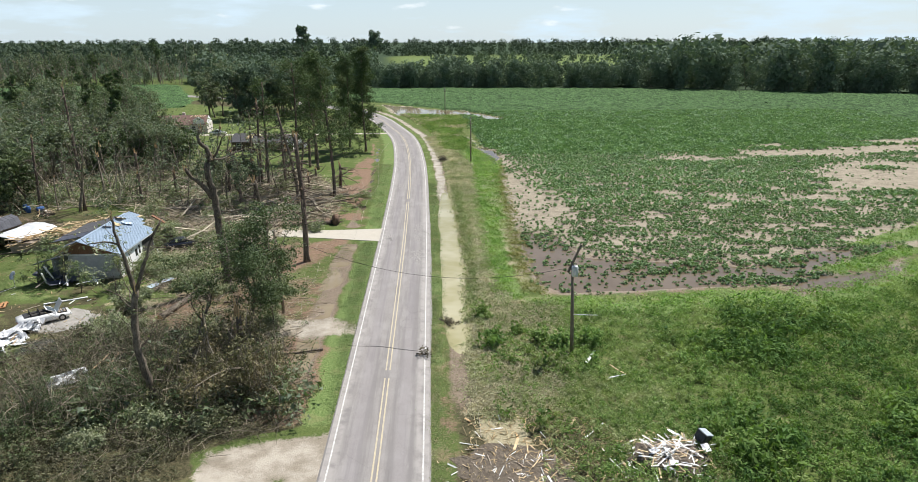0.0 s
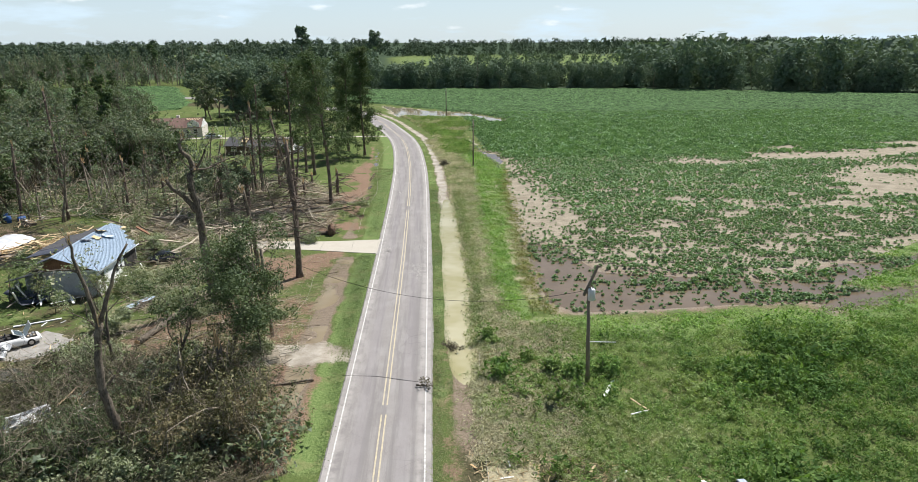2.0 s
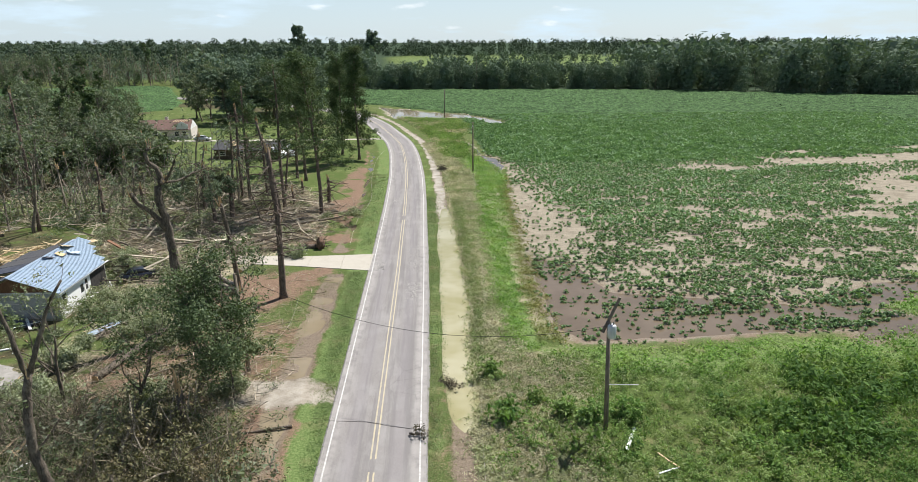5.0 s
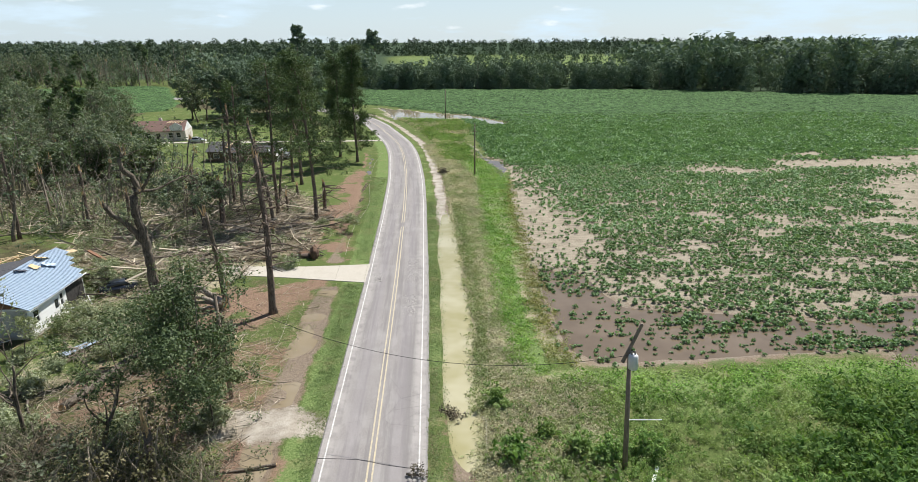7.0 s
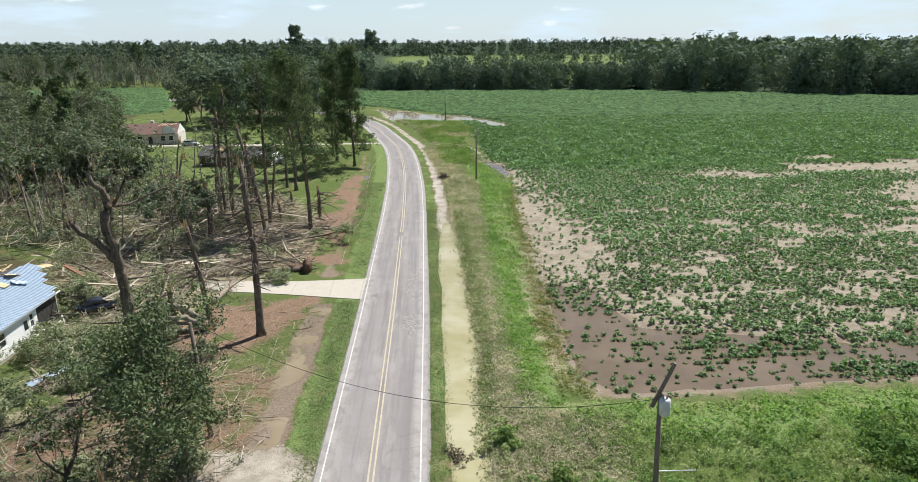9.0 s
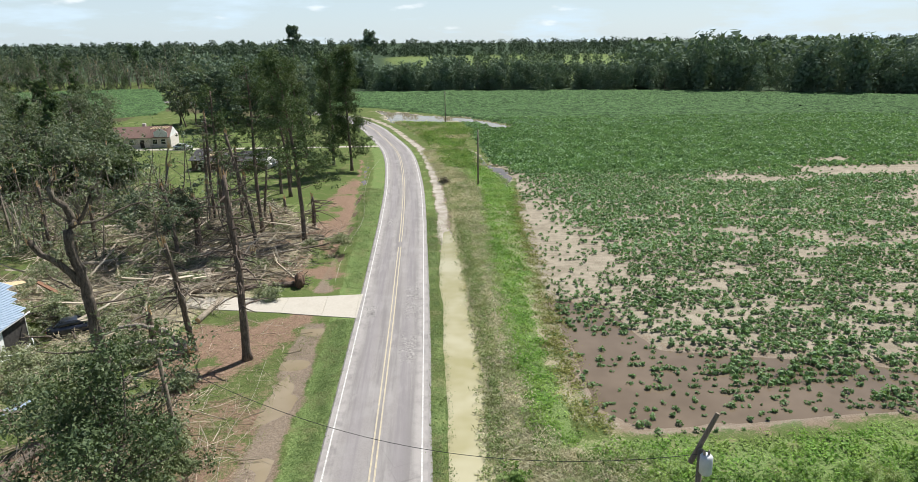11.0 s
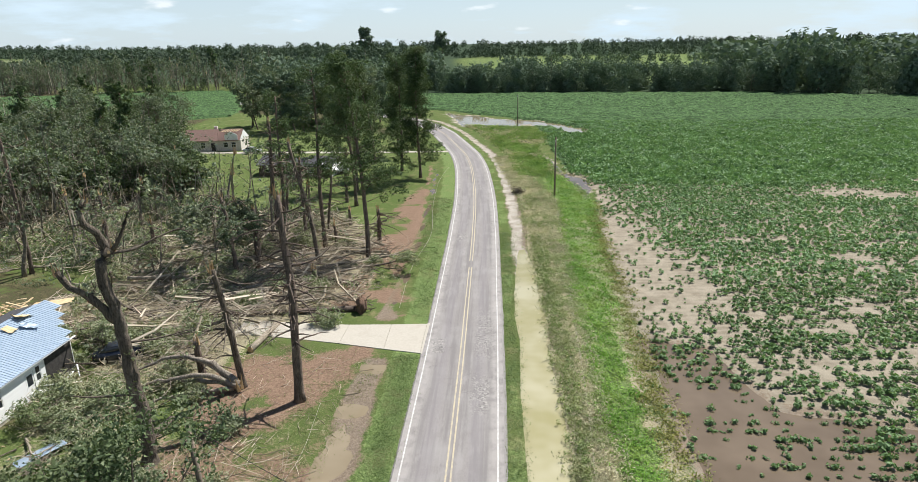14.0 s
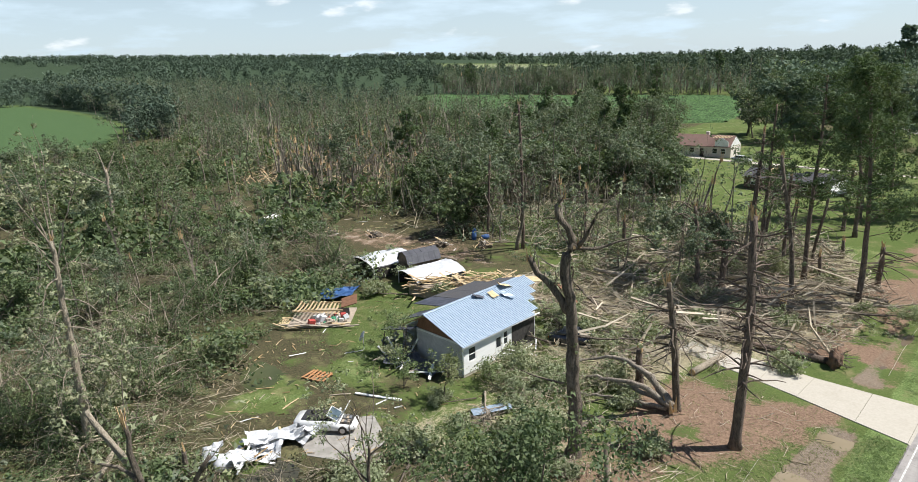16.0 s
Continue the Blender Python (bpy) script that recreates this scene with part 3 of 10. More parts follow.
def ground_material():
    n = Nodes("ground_mix")
    p = n.coord("World")
    fine = n.noise(p, 5.5, 7, 0.78)
    mid = n.noise(p, 0.45, 5, 0.65)
    big = n.noise(p, 0.06, 4, 0.6)
    a, b = n.attr("cover_a"), n.attr("cover_b")
    jig = n.math("MULTIPLY", n.math("SUBTRACT", n.math("ADD", fine, mid), 1.0), 1.25)

    def cover(col, mask, c1, c2, fac=fine):
        m = n.ramp(n.math("ADD", mask, jig), 0.36, 0.64)
        return n.mix(n.math("MULTIPLY", m, n.ramp(mask, 0.02, 0.12)), col, n.mix(n.ramp(fac, 0.35, 0.65), c1, c2))
    col = n.mix(n.ramp(fine, 0.3, 0.7), (0.07, 0.105, 0.032), (0.13, 0.16, 0.054))
    col = n.mix(n.ramp(mid, 0.48, 0.7, 0, 0.5), col, (0.17, 0.15, 0.08))
    col = n.mix(n.ramp(big, 0.45, 0.7, 0, 0.35), col, (0.07, 0.12, 0.03))
    col = cover(col, b[2], (0.04, 0.043, 0.022), (0.115, 0.098, 0.058))          # forest litter
    col = cover(col, a[1], (0.095, 0.15, 0.045), (0.2, 0.26, 0.098))         # lush grass
    col = n.mix(n.math("MULTIPLY", n.ramp(mid, 0.52, 0.66), 0.5), col, (0.21, 0.2, 0.095))
    col = cover(col, b[1], (0.27, 0.242, 0.152), (0.41, 0.365, 0.245))              # straw and dead vines
    col = cover(col, a[0], (0.15, 0.098, 0.07), (0.29, 0.2, 0.14), fine)      # red-brown dirt
    soil = n.mix(n.ramp(mid, 0.35, 0.65), (0.235, 0.203, 0.15), (0.335, 0.296, 0.227))
    sep = n.t.nodes.new("ShaderNodeSeparateXYZ")
    n.put(p, sep.inputs[0])
    row = n.math("SINE", n.math("MULTIPLY", n.math("SUBTRACT", sep.outputs[1], n.math("MULTIPLY", sep.outputs[0], 0.06)), 6.4775))
    row = n.math("MULTIPLY", n.ramp(row, -0.2, 0.9), n.ramp(n.noise(p, 0.3, 3), 0.35, 0.6))
    soil = n.mix(n.math("MULTIPLY", row, 0.45), soil, (0.36, 0.31, 0.245))
    soil = n.mix(n.ramp(fine, 0.5, 0.75, 0, 0.5), soil, (0.2, 0.16, 0.12))
    col = cover(col, b[0], soil, soil)      # field soil
    col = cover(col, a[2], (0.15, 0.112, 0.076), (0.24, 0.185, 0.13), fine)   # wet mud
    sand = n.t.nodes.new("ShaderNodeAttribute")
    sand.attribute_name = "sand"
    col = cover(col, sand.outputs["Fac"], (0.26, 0.225, 0.175), (0.43, 0.385, 0.32), mid)
    wood = n.t.nodes.new("ShaderNodeAttribute")
    wood.attribute_name = "woodland"
    col = cover(col, wood.outputs["Fac"], (0.032, 0.052, 0.03), (0.06, 0.086, 0.048), mid)
    leafy = n.t.nodes.new("ShaderNodeAttribute")
    leafy.attribute_name = "canopy"
    col = cover(col, leafy.outputs["Fac"], (0.05, 0.092, 0.038), (0.09, 0.145, 0.064), fine)
    n.bump(n.math("ADD", fine, mid), 0.6, 0.12)
    wet = n.ramp(a[2], 0.3, 0.9, 0.92, 0.45)
    return n.set(col, wet, 0.0, n.ramp(a[2], 0.3, 0.9, 0.04, 0.35))


def axis_lines(*spans):
    return np.unique(np.round(np.concatenate([np.arange(a, b, s) for a, b, s in spans]), 3))


def build_ground():
    gx = np.concatenate([axis_lines((-5000, -1000, 500), (-1000, -300, 60), (-300, -120, 9), (-120, -62, 2), (-62, 24, 0.7), (24, 70, 1.0), (70, 150, 3), (150, 340, 8), (340, 1000, 60), (1000, 5001, 500))])
    gy = np.concatenate([axis_lines((-1500, -100, 200), (-100, 20, 10), (20, 28, 2), (28, 118, 0.7), (118, 172, 1.2), (172, 275, 1.5), (275, 400, 5), (400, 1000, 40), (1000, 5001, 400))])
    X, Y = np.meshgrid(gx, gy)
    u = across(X, Y)
    Z = ground_height(X, Y, u)
    verts = np.stack([X, Y, Z], -1).reshape(-1, 3)
    nx, ny = len(gx), len(gy)
    i = (np.arange(ny - 1)[:, None] * nx + np.arange(nx - 1)[None]).ravel()
    me = mesh_np("ground", verts, np.stack([i, i + 1, i + nx + 1, i + nx], -1), ground_material(), smooth=True)

    wob = (vnoise(X, Y, 5, 21) - 0.5)
    far = np.maximum(sstep(395, 440, Y), sstep(255, 330, np.abs(X)))
    far = np.maximum(far, inside(X, Y, [(-60, 373), (40, 372.5), (103, 363), (156, 339), (222, 317), (340, 273), (600, 330), (500, 440), (-60, 430)], 2))
    open_far = np.maximum.reduce([inside(X, Y, q, 30) for q in ([(-60, 640), (200, 640), (360, 1150), (-120, 1150)], [(-430, 820), (-280, 820), (-330, 1050), (-480, 1050)], [(-20, 430), (110, 430), (120, 540), (-10, 540)])])
    stubble = inside(X, Y, [(-560, 730), (-700, 740), (-960, 850), (-1350, 1020), (-1300, 1130), (-900, 1060), (-560, 1060)], 30)
    open_far = np.maximum.reduce([open_far, stubble, inside(X, Y, LEFTFIELD, 10), inside(X, Y, MIDFIELD, 6), inside(X, Y, FIELD, 3)])
    far = far * (1 - open_far)
    f_in = inside(X, Y, FIELD, 0.8)
    midcrop = inside(X, Y, MIDFIELD, 6) * (0.75 + 0.25 * (vnoise(X, Y, 20, 71) > 0.4)) * (1 - inside(X, Y, [(-205, 300), (-180, 306), (-176, 312), (-204, 308)], 4))
    canopy = 0.8 * f_in * sstep(132, 170, Y + 12 * wob) * (1 - inside(X, Y, BARE, 3)) * (1 - inside(X, Y, BARE2, 4)) * (1 - inside(X, Y, FLOOD, 5)) * (1 - inside(X, Y, FLOOD2, 4)) * (1 - inside(X, Y, SLOUGH, 3))
    spit = np.maximum(inside(X + wob, Y + wob, SPIT, 0.8), inside(X + wob, Y + wob, SPIT2, 0.8))
    field = f_in * (1 - 0.9 * canopy) * (1 - spit)
    lush = inside(X + wob * 3, Y, LUSH, 0.9) + 0.9 * inside(X, Y + wob * 3, LOWGRASS, 2.0)
    lush += spit
    lush += 0.55 * band(u, 3.3, 5.0, 0.3) * band(Y, 30, 240, 5) * sstep(0.35, 0.6, vnoise(X, Y, 4, 23))
    lush += 0.8 * band(u, -6.0, -3.3, 0.35) * band(Y, 38, 200, 2)
    lush += 0.4 * inside(X, Y, YARDFAR, 4) * sstep(0.3, 0.6, vnoise(X, Y, 9, 24)) + 0.5 * inside(X, Y, YARD, 2) * sstep(0.4, 0.6, vnoise(X, Y, 6, 25))
    lush += 0.55 * open_far * (1 - f_in) * (1 - inside(X, Y, MIDFIELD, 6)) + 0.3 * inside(X, Y, WEEDS, 3) * sstep(0.45, 0.65, vnoise(X, Y, 7, 28))
    straw = 1.0 * band(u + wob * 1.2, 7.4, 10.2, 0.5) * band(Y, 36, 180, 4) + 0.3 * inside(X, Y, [(1, 29), (1.2, 39), (8, 41), (12, 37.5), (18, 37.5), (18, 20), (1, 20)], 1.5)
    straw += 0.75 * inside(X + wob * 3, Y + wob * 3, [(1.6, 40), (2.2, 58), (7, 61), (10.5, 56), (9.5, 48), (8.5, 40)], 1.5) * sstep(0.3, 0.5, vnoise(X, Y, 3, 36))
    litter_bank = 0.9 * inside(X + wob * 3, Y + wob * 3, [(0.6, 27), (0.8, 44), (3, 47), (7, 45), (9.5, 40), (12, 37), (19, 37.5), (19, 27)], 1.5) * (0.6 + 0.5 * vnoise(X, Y, 2.5, 39))
    straw += 0.5 * inside(X, Y, [(2, 48), (4, 60), (12, 61.5), (14, 55), (9, 48)], 1.5) * sstep(0.4, 0.6, vnoise(X, Y, 3, 26))
    straw += 0.5 * inside(X + wob * 5, Y + wob * 5, [(-37, 56), (-37, 84), (-30, 100), (-19, 98), (-20, 88), (-25, 84), (-27, 74), (-24, 69), (-27, 60)], 3) * (0.5 + 0.7 * vnoise(X, Y, 3, 37))
    straw += 0.62 * inside(X + wob * 4, Y + wob * 4, [(-27, 55), (-13.5, 58), (-13.8, 82), (-16, 84), (-27, 84)], 2.5) * 0.55 * sstep(0.3, 0.55, vnoise(X, Y, 3.5, 38))
    straw += 0.95 * inside(X + wob * 5, Y + wob * 5, [(-50, 84), (-48, 120), (-30, 128), (-19, 112), (-18, 92), (-24, 88.8), (-28, 78), (-34, 80)], 3)
    straw += 0.5 * band(u, 13, 17, 0.6) * band(Y, 62, 130, 4)
    dirt = 0.95 * inside(X + wob * 5, Y + wob * 5, REDDIRT, 3.0) * sstep(0.15, 0.5, vnoise(X, Y, 3.5, 61)) + 0.78 * inside(X + wob * 2, Y, REDDIRT2, 1.6) * (0.25 + 0.75 * sstep(0.35, 0.65, vnoise(X, Y, 4, 27)))
    dirt += 0.7 * inside(X + wob * 2, Y + wob * 2, [(-14.5, 38.5), (-10.2, 38.5), (-10.6, 51), (-14.5, 52)], 0.8)
    dirt += 0.7 * band(u, -9.2, -8.0, 0.5) * band(Y, 42, 170, 3) * sstep(0.3, 0.6, vnoise(X, Y, 5, 29))
    mud = (0.95 - 0.45 * sstep(88, 96, Y)) * band(u + wob * 1.6, -8.7 + 0.8 * sstep(88, 94, Y), -6.3 - 0.5 * sstep(88, 94, Y), 0.5) * band(Y, 44, 168, 2) * (1 - band(Y, 81.5, 89, 0.6)) + 1.1 * inside(X + wob * 2, Y + wob * 2, PUDDLE, 3.5) + 0.6 * inside(X, Y, SLOUGH, 1) + 0.7 * band(u, 5.0, 7.3, 0.3) * band(Y, 40, 200, 2)
    litter = sstep(-9.0, -16.0, u) * (1 - inside(X, Y, YARDFAR, 4)) * (1 - 0.75 * inside(X, Y, YARD, 3)) * (1 - inside(X, Y, MIDFIELD, 4)) * (1 - inside(X, Y, LEFTFIELD, 8)) * (Y < 420) * (0.35 + 0.5 * vnoise(X, Y, 7, 22) + 0.3 * sstep(-60, -70, X))
    litter = litter * (1 - 0.55 * inside(X, Y, OPENYARD, 3)) * (1 - 0.6 * inside(X, Y, [(-50, 84), (-48, 100), (-20, 100), (-18, 90), (-24, 80), (-24, 66), (-38, 58), (-38, 78)], 3))
    litter = np.where(X > -300, litter, litter * 0.5)
    wetyard = 0.55 * inside(X + wob * 4, Y + wob * 4, [(-56, 50), (-60, 62), (-56, 67), (-50, 64), (-46, 60), (-38, 62), (-33, 54), (-38, 46), (-48, 46)], 2.0) * sstep(0.25, 0.42, vnoise(X, Y, 4, 33)) * 1.4
    dirt = dirt + 0.55 * inside(X + wob * 4, Y + wob * 4, BAREYARD, 2.5)
    litter = litter + wetyard + 0.95 * inside(X + wob, Y + wob, [(-36, 26), (-36, 42), (-13, 42), (-9.6, 38.6), (-14.7, 36.2), (-17.4, 34.9), (-16.6, 33.4), (-14.8, 26)], 0.6)
    litter = litter + litter_bank
    dirt = dirt + litter_bank * 0.2 + 0.4 * band(u + wob * 0.5, 3.9, 5.4, 0.3) * sstep(66, 50, Y) * (0.6 + 0.8 * vnoise(X, Y, 1.6, 40))
    lush = lush * np.clip(1 - wetyard * 1.6, 0, 1)
    dirt = dirt + 0.5 * inside(X, Y, LOTS, 3.0) + 0.5 * inside(X + wob * 4, Y + wob * 4, [(-40, 88), (-42, 108), (-32, 118), (-21, 112), (-17, 91)], 3) * (0.5 + 0.7 * vnoise(X, Y, 4, 41))
    tangle_cut = 1 - 0.8 * inside(X, Y, [(-44, 88), (-44, 112), (-30, 122), (-19, 114), (-15, 91)], 3)
    litter = litter * tangle_cut
    straw = straw + 0.6 * inside(X + wob, Y + wob, SANDLANE, 0.8)
    sand = inside(X + wob, Y + wob, SANDLANE, 0.7) * (0.5 + 0.4 * sstep(0.4, 0.65, vnoise(X, Y, 3, 35))) + 0.8 * inside(X + wob * 2, Y + wob * 2, SANDPAD, 0.8) + 0.3 * inside(X, Y, LOTS, 1.5) + inside(X, Y, [(-42, 54), (-39.5, 60), (-35.5, 59.5), (-33.5, 56), (-37, 53.5)], 0.6) * 0.25
    sand += 0.95 * band(u + wob * 0.3, 5.2, 6.8, 0.3) * sstep(90, 112, Y) * (1 - sstep(255, 270, Y)) + inside(X + wob * 4, Y, FLOOD, 5) + inside(X + wob * 3, Y, FLOOD2, 3) + 0.5 * inside(X + wob * 2, Y, SLOUGH, 1.5)
    sand += 0.42 * stubble
    sand += 0.5 * band(np.abs(u), 3.2, 3.7, 0.3) * vnoise(X, Y, 4, 31)
    for name, layers in (("cover_a", (dirt, lush, mud)), ("cover_b", (field, straw, litter))):
        at = me.attributes.new(name, "FLOAT_COLOR", "POINT")
        rgba = np.ones((X.size, 4), np.float32)
        for k, layer in enumerate(layers):
            rgba[:, k] = np.clip(layer, 0, 1).ravel()
        at.data.foreach_set("color", rgba.ravel())
    at = me.attributes.new("woodland", "FLOAT", "POINT")
    at.data.foreach_set("value", np.clip(far, 0, 1).astype(np.float32).ravel())
    at = me.attributes.new("canopy", "FLOAT", "POINT")
    at.data.foreach_set("value", np.clip(canopy + midcrop + 0.75 * inside(X, Y, LEFTFIELD, 8), 0, 1).astype(np.float32).ravel())
    at = me.attributes.new("sand", "FLOAT", "POINT")
    at.data.foreach_set("value", np.clip(sand, 0, 1).astype(np.float32).ravel())
    ob = new("ground", me)
    return tagged(ob, "flat rural ground of grass, mud and bare farm soil", "ground", kind="structure")


ground = build_ground()


def sheet(name, poly_or_line, z, material, label, category, widths=None, step=1.0):
    """A level sheet: a polygon, or a strip (left, right) of the road line's offset."""
    if widths is None:
        bm = bmesh.new()
        f = bm.faces.new([bm.verts.new((x, y, z)) for x, y in poly_or_line])
        bmesh.ops.triangulate(bm, faces=[f])
        bmesh.ops.recalc_face_normals(bm, faces=bm.faces[:])
        me = mesh_bm(name, bm, material)
    else:
        i0, i1 = np.searchsorted(LINE[:, 1], poly_or_line[0]), np.searchsorted(LINE[:, 1], poly_or_line[1])
        c, r = LINE[i0:i1], RIGHT[i0:i1]
        rows = [np.column_stack([c + r * w, np.full(len(c), z)]) for w in widths]
        v = np.stack(rows, 1).reshape(-1, 3)
        k = len(widths)
        i = (np.arange(len(c) - 1)[:, None] * k + np.arange(k - 1)[None]).ravel()
        me = mesh_np(name, v, np.stack([i, i + 1, i + k + 1, i + k], -1), material)
    ob = new(name, me)
    return tagged(ob, label, category, kind="structure")


def water_material(name, a, b, rough=0.06):
    n = Nodes(name)
    p = n.coord("World")
    c = n.mix(n.ramp(n.noise(p, 0.16, 3), 0.3, 0.7), a, b)
    n.bump(n.noise(p, 5.0, 3), 0.05, 0.02)
    m = n.set(c, rough, 0.0, 0.5)
    n.b.inputs["IOR"].default_value = 1.33
    return m


WATER_BROWN = water_material("brown_flood_water", (0.125, 0.094, 0.064), (0.175, 0.134, 0.094), 0.07)
WATER_TAN = water_material("tan_ditch_water", (0.3, 0.275, 0.135), (0.42, 0.39, 0.26), 0.12)
WATER_PALE = water_material("pale_puddle_water", (0.23, 0.185, 0.12), (0.29, 0.24, 0.165), 0.03)
sheet("water", [(-59, 62), (-57, 66), (-53, 66.5), (-49.5, 63), (-47.5, 57.5), (-50, 54), (-54, 56)], -0.01, water_material("clear_rain_water", (0.05, 0.062, 0.024), (0.085, 0.092, 0.04), 0.2), "shallow rain water lying over the lawn", "water")
sheet("water", [(-38.6, 52.4), (-35.6, 52.6), (-33.0, 50.4), (-33.4, 48.6), (-36.0, 48.2), (-38.4, 49.6)], 0.03, water_material("dark_yard_water", (0.05, 0.05, 0.035), (0.085, 0.08, 0.06), 0.08), "dark rain puddle beside the wrecked car", "water")
sheet("water", PUDDLE, -0.13, WATER_BROWN, "shallow brown flood water over the crop rows", "water")
sheet("water", FLOOD, -0.13, WATER_PALE, "flood water standing at the bend of the field", "water")
sheet("water", FLOOD2, -0.13, WATER_PALE, "pool of flood water at the field margin", "water")
sheet("water", [(1, 189), (6, 184), (8, 170), (12, 160), (13, 150), (12, 137), (8, 137), (6, 152), (3, 160), (2, 170)], -0.19, WATER_BROWN, "narrow slough of still water beside the crop", "water")
sheet("water", (45, 125), -0.2, WATER_TAN, "tan muddy water filling the roadside ditch", "water", widths=(4.2, 6.1, 8.6))
sheet("water", (45, 81.5), -0.115, WATER_PALE, "muddy puddles lying in the shallow ditch", "water", widths=(-8.8, -7.4, -6.0))
sheet("water", (90, 172), -0.15, WATER_BROWN, "thin muddy water in the ditch by the lawns", "water", widths=(-8.6, -7.4, -6.2))


# ---- road ----
def road_material():
    n = Nodes("worn_asphalt")
    uv = n.coord("UV")
    p = n.coord("World")
    sep = n.t.nodes.new("ShaderNodeSeparateXYZ")
    n.put(uv, sep.inputs[0])
    uu = n.math("ABSOLUTE", sep.outputs[0])
    grain = n.noise(p, 14, 5, 0.75)
    lump = n.noise(p, 0.5, 4, 0.6)
    long = n.noise(uv, 1.0, 4, 0.6, (1.6, 0.05, 1))
    c = n.mix(n.ramp(grain, 0.3, 0.7), (0.215, 0.198, 0.187), (0.285, 0.265, 0.25))
    c = n.mix(n.ramp(lump, 0.4, 0.7, 0, 0.6), c, (0.3, 0.285, 0.27))
    c = n.mix(n.ramp(long, 0.42, 0.62, 0, 0.6), c, (0.165, 0.153, 0.148))
    blot = n.noise(uv, 1.0, 5, 0.7, (0.7, 0.16, 1))
    c = n.mix(n.ramp(blot, 0.52, 0.66, 0, 0.5), c, (0.33, 0.31, 0.295))
    track = n.math("MULTIPLY", n.ramp(n.math("ABSOLUTE", n.math("SUBTRACT", uu, 1.55)), 0.15, 0.75, 1, 0), 0.35)
    c = n.mix(track, c, (0.24, 0.22, 0.225))
    edge = n.math("MULTIPLY", n.ramp(uu, 2.25, 2.75), n.ramp(n.noise(p, 0.9, 4), 0.3, 0.6))
    c = n.mix(n.math("MULTIPLY", edge, 0.65), c, (0.38, 0.355, 0.33))
    crack = n.t.nodes.new("ShaderNodeTexVoronoi")
    crack.feature = "DISTANCE_TO_EDGE"
    crack.inputs["Scale"].default_value = 0.42
    n.put(n.mix(0.25, p, n.mix(1.0, p, (1, 1, 1), "ADD")), crack.inputs["Vector"])
    line = n.math("MULTIPLY", n.ramp(crack.outputs["Distance"], 0.0, 0.012, 1, 0), n.ramp(n.noise(p, 0.12, 3), 0.5, 0.62))
    c = n.mix(n.math("MULTIPLY", line, 0.3), c, (0.08, 0.075, 0.07))
    # crumbled places with loose gravel, and dull patched squares
    sy = sep.outputs[1]
    for at, where, span, wide in ((86.5, 1.9, 7.0, 1.2), (76.0, 1.7, 4.0, 1.0), (117.0, -1.4, 3.0, 1.2), (84.0, -2.2, 2.2, 0.9), (148.0, 0.6, 2.5, 1.5)):
        along = n.ramp(n.math("ABSOLUTE", n.math("SUBTRACT", sy, at + 30.0)), span * 0.3, span, 1, 0)
        side = n.ramp(n.math("ABSOLUTE", n.math("SUBTRACT", sep.outputs[0], where)), wide * 0.4, wide, 1, 0)
        spot = n.math("MULTIPLY", n.math("MULTIPLY", along, side), n.ramp(n.noise(p, 1.6, 5, 0.75), 0.42, 0.58))
        c = n.mix(n.math("MULTIPLY", spot, 0.85), c, n.mix(n.ramp(n.noise(p, 5, 4, 0.8), 0.4, 0.6), (0.12, 0.11, 0.105), (0.4, 0.38, 0.35)))
    n.bump(grain, 0.35, 0.01)
    return n.set(c, 0.85, 0.0, 0.3)


def strip(name, offsets, i0, i1, z, material, uv=False):
    c, r = LINE[i0:i1], RIGHT[i0:i1]
    k = len(offsets)
    v = np.stack([np.column_stack([c + r * o, np.full(len(c), z)]) for o in offsets], 1).reshape(-1, 3)
    i = (np.arange(len(c) - 1)[:, None] * k + np.arange(k - 1)[None]).ravel()
    me = mesh_np(name, v, np.stack([i, i + 1, i + k + 1, i + k], -1), material)
    if uv:
        lay = me.uv_layers.new(name="UVMap")
        loop = np.empty(len(me.loops), np.int32)
        me.loops.foreach_get("vertex_index", loop)
        coords = np.stack([np.tile(offsets, len(c)), np.repeat(RUN[i0:i1], k)], 1)
        lay.data.foreach_set("uv", coords[loop].astype(np.float32).ravel())
    return me


def solid_strip(name, a, b, y0, y1, z0, z1, material):
    """A thin painted bar along the road from y0 to y1."""
    ys = np.concatenate([[y0], LINE[(LINE[:, 1] > y0 + 0.3) & (LINE[:, 1] < y1 - 0.3), 1], [y1]])
    cx = np.interp(ys, LINE[:, 1], LINE[:, 0])
    rx, ry = np.interp(ys, LINE[:, 1], RIGHT[:, 0]), np.interp(ys, LINE[:, 1], RIGHT[:, 1])
    v = np.stack([np.column_stack([cx + rx * o, ys + ry * o, np.full(len(ys), z)]) for o, z in ((a, z0), (a, z1), (b, z1), (b, z0))], 1).reshape(-1, 3)
    i = (np.arange(len(ys) - 1)[:, None] * 4 + np.arange(3)[None]).ravel()
    return mesh_np(name, v, np.stack([i, i + 1, i + 5, i + 4], -1)[:, ::-1], material)


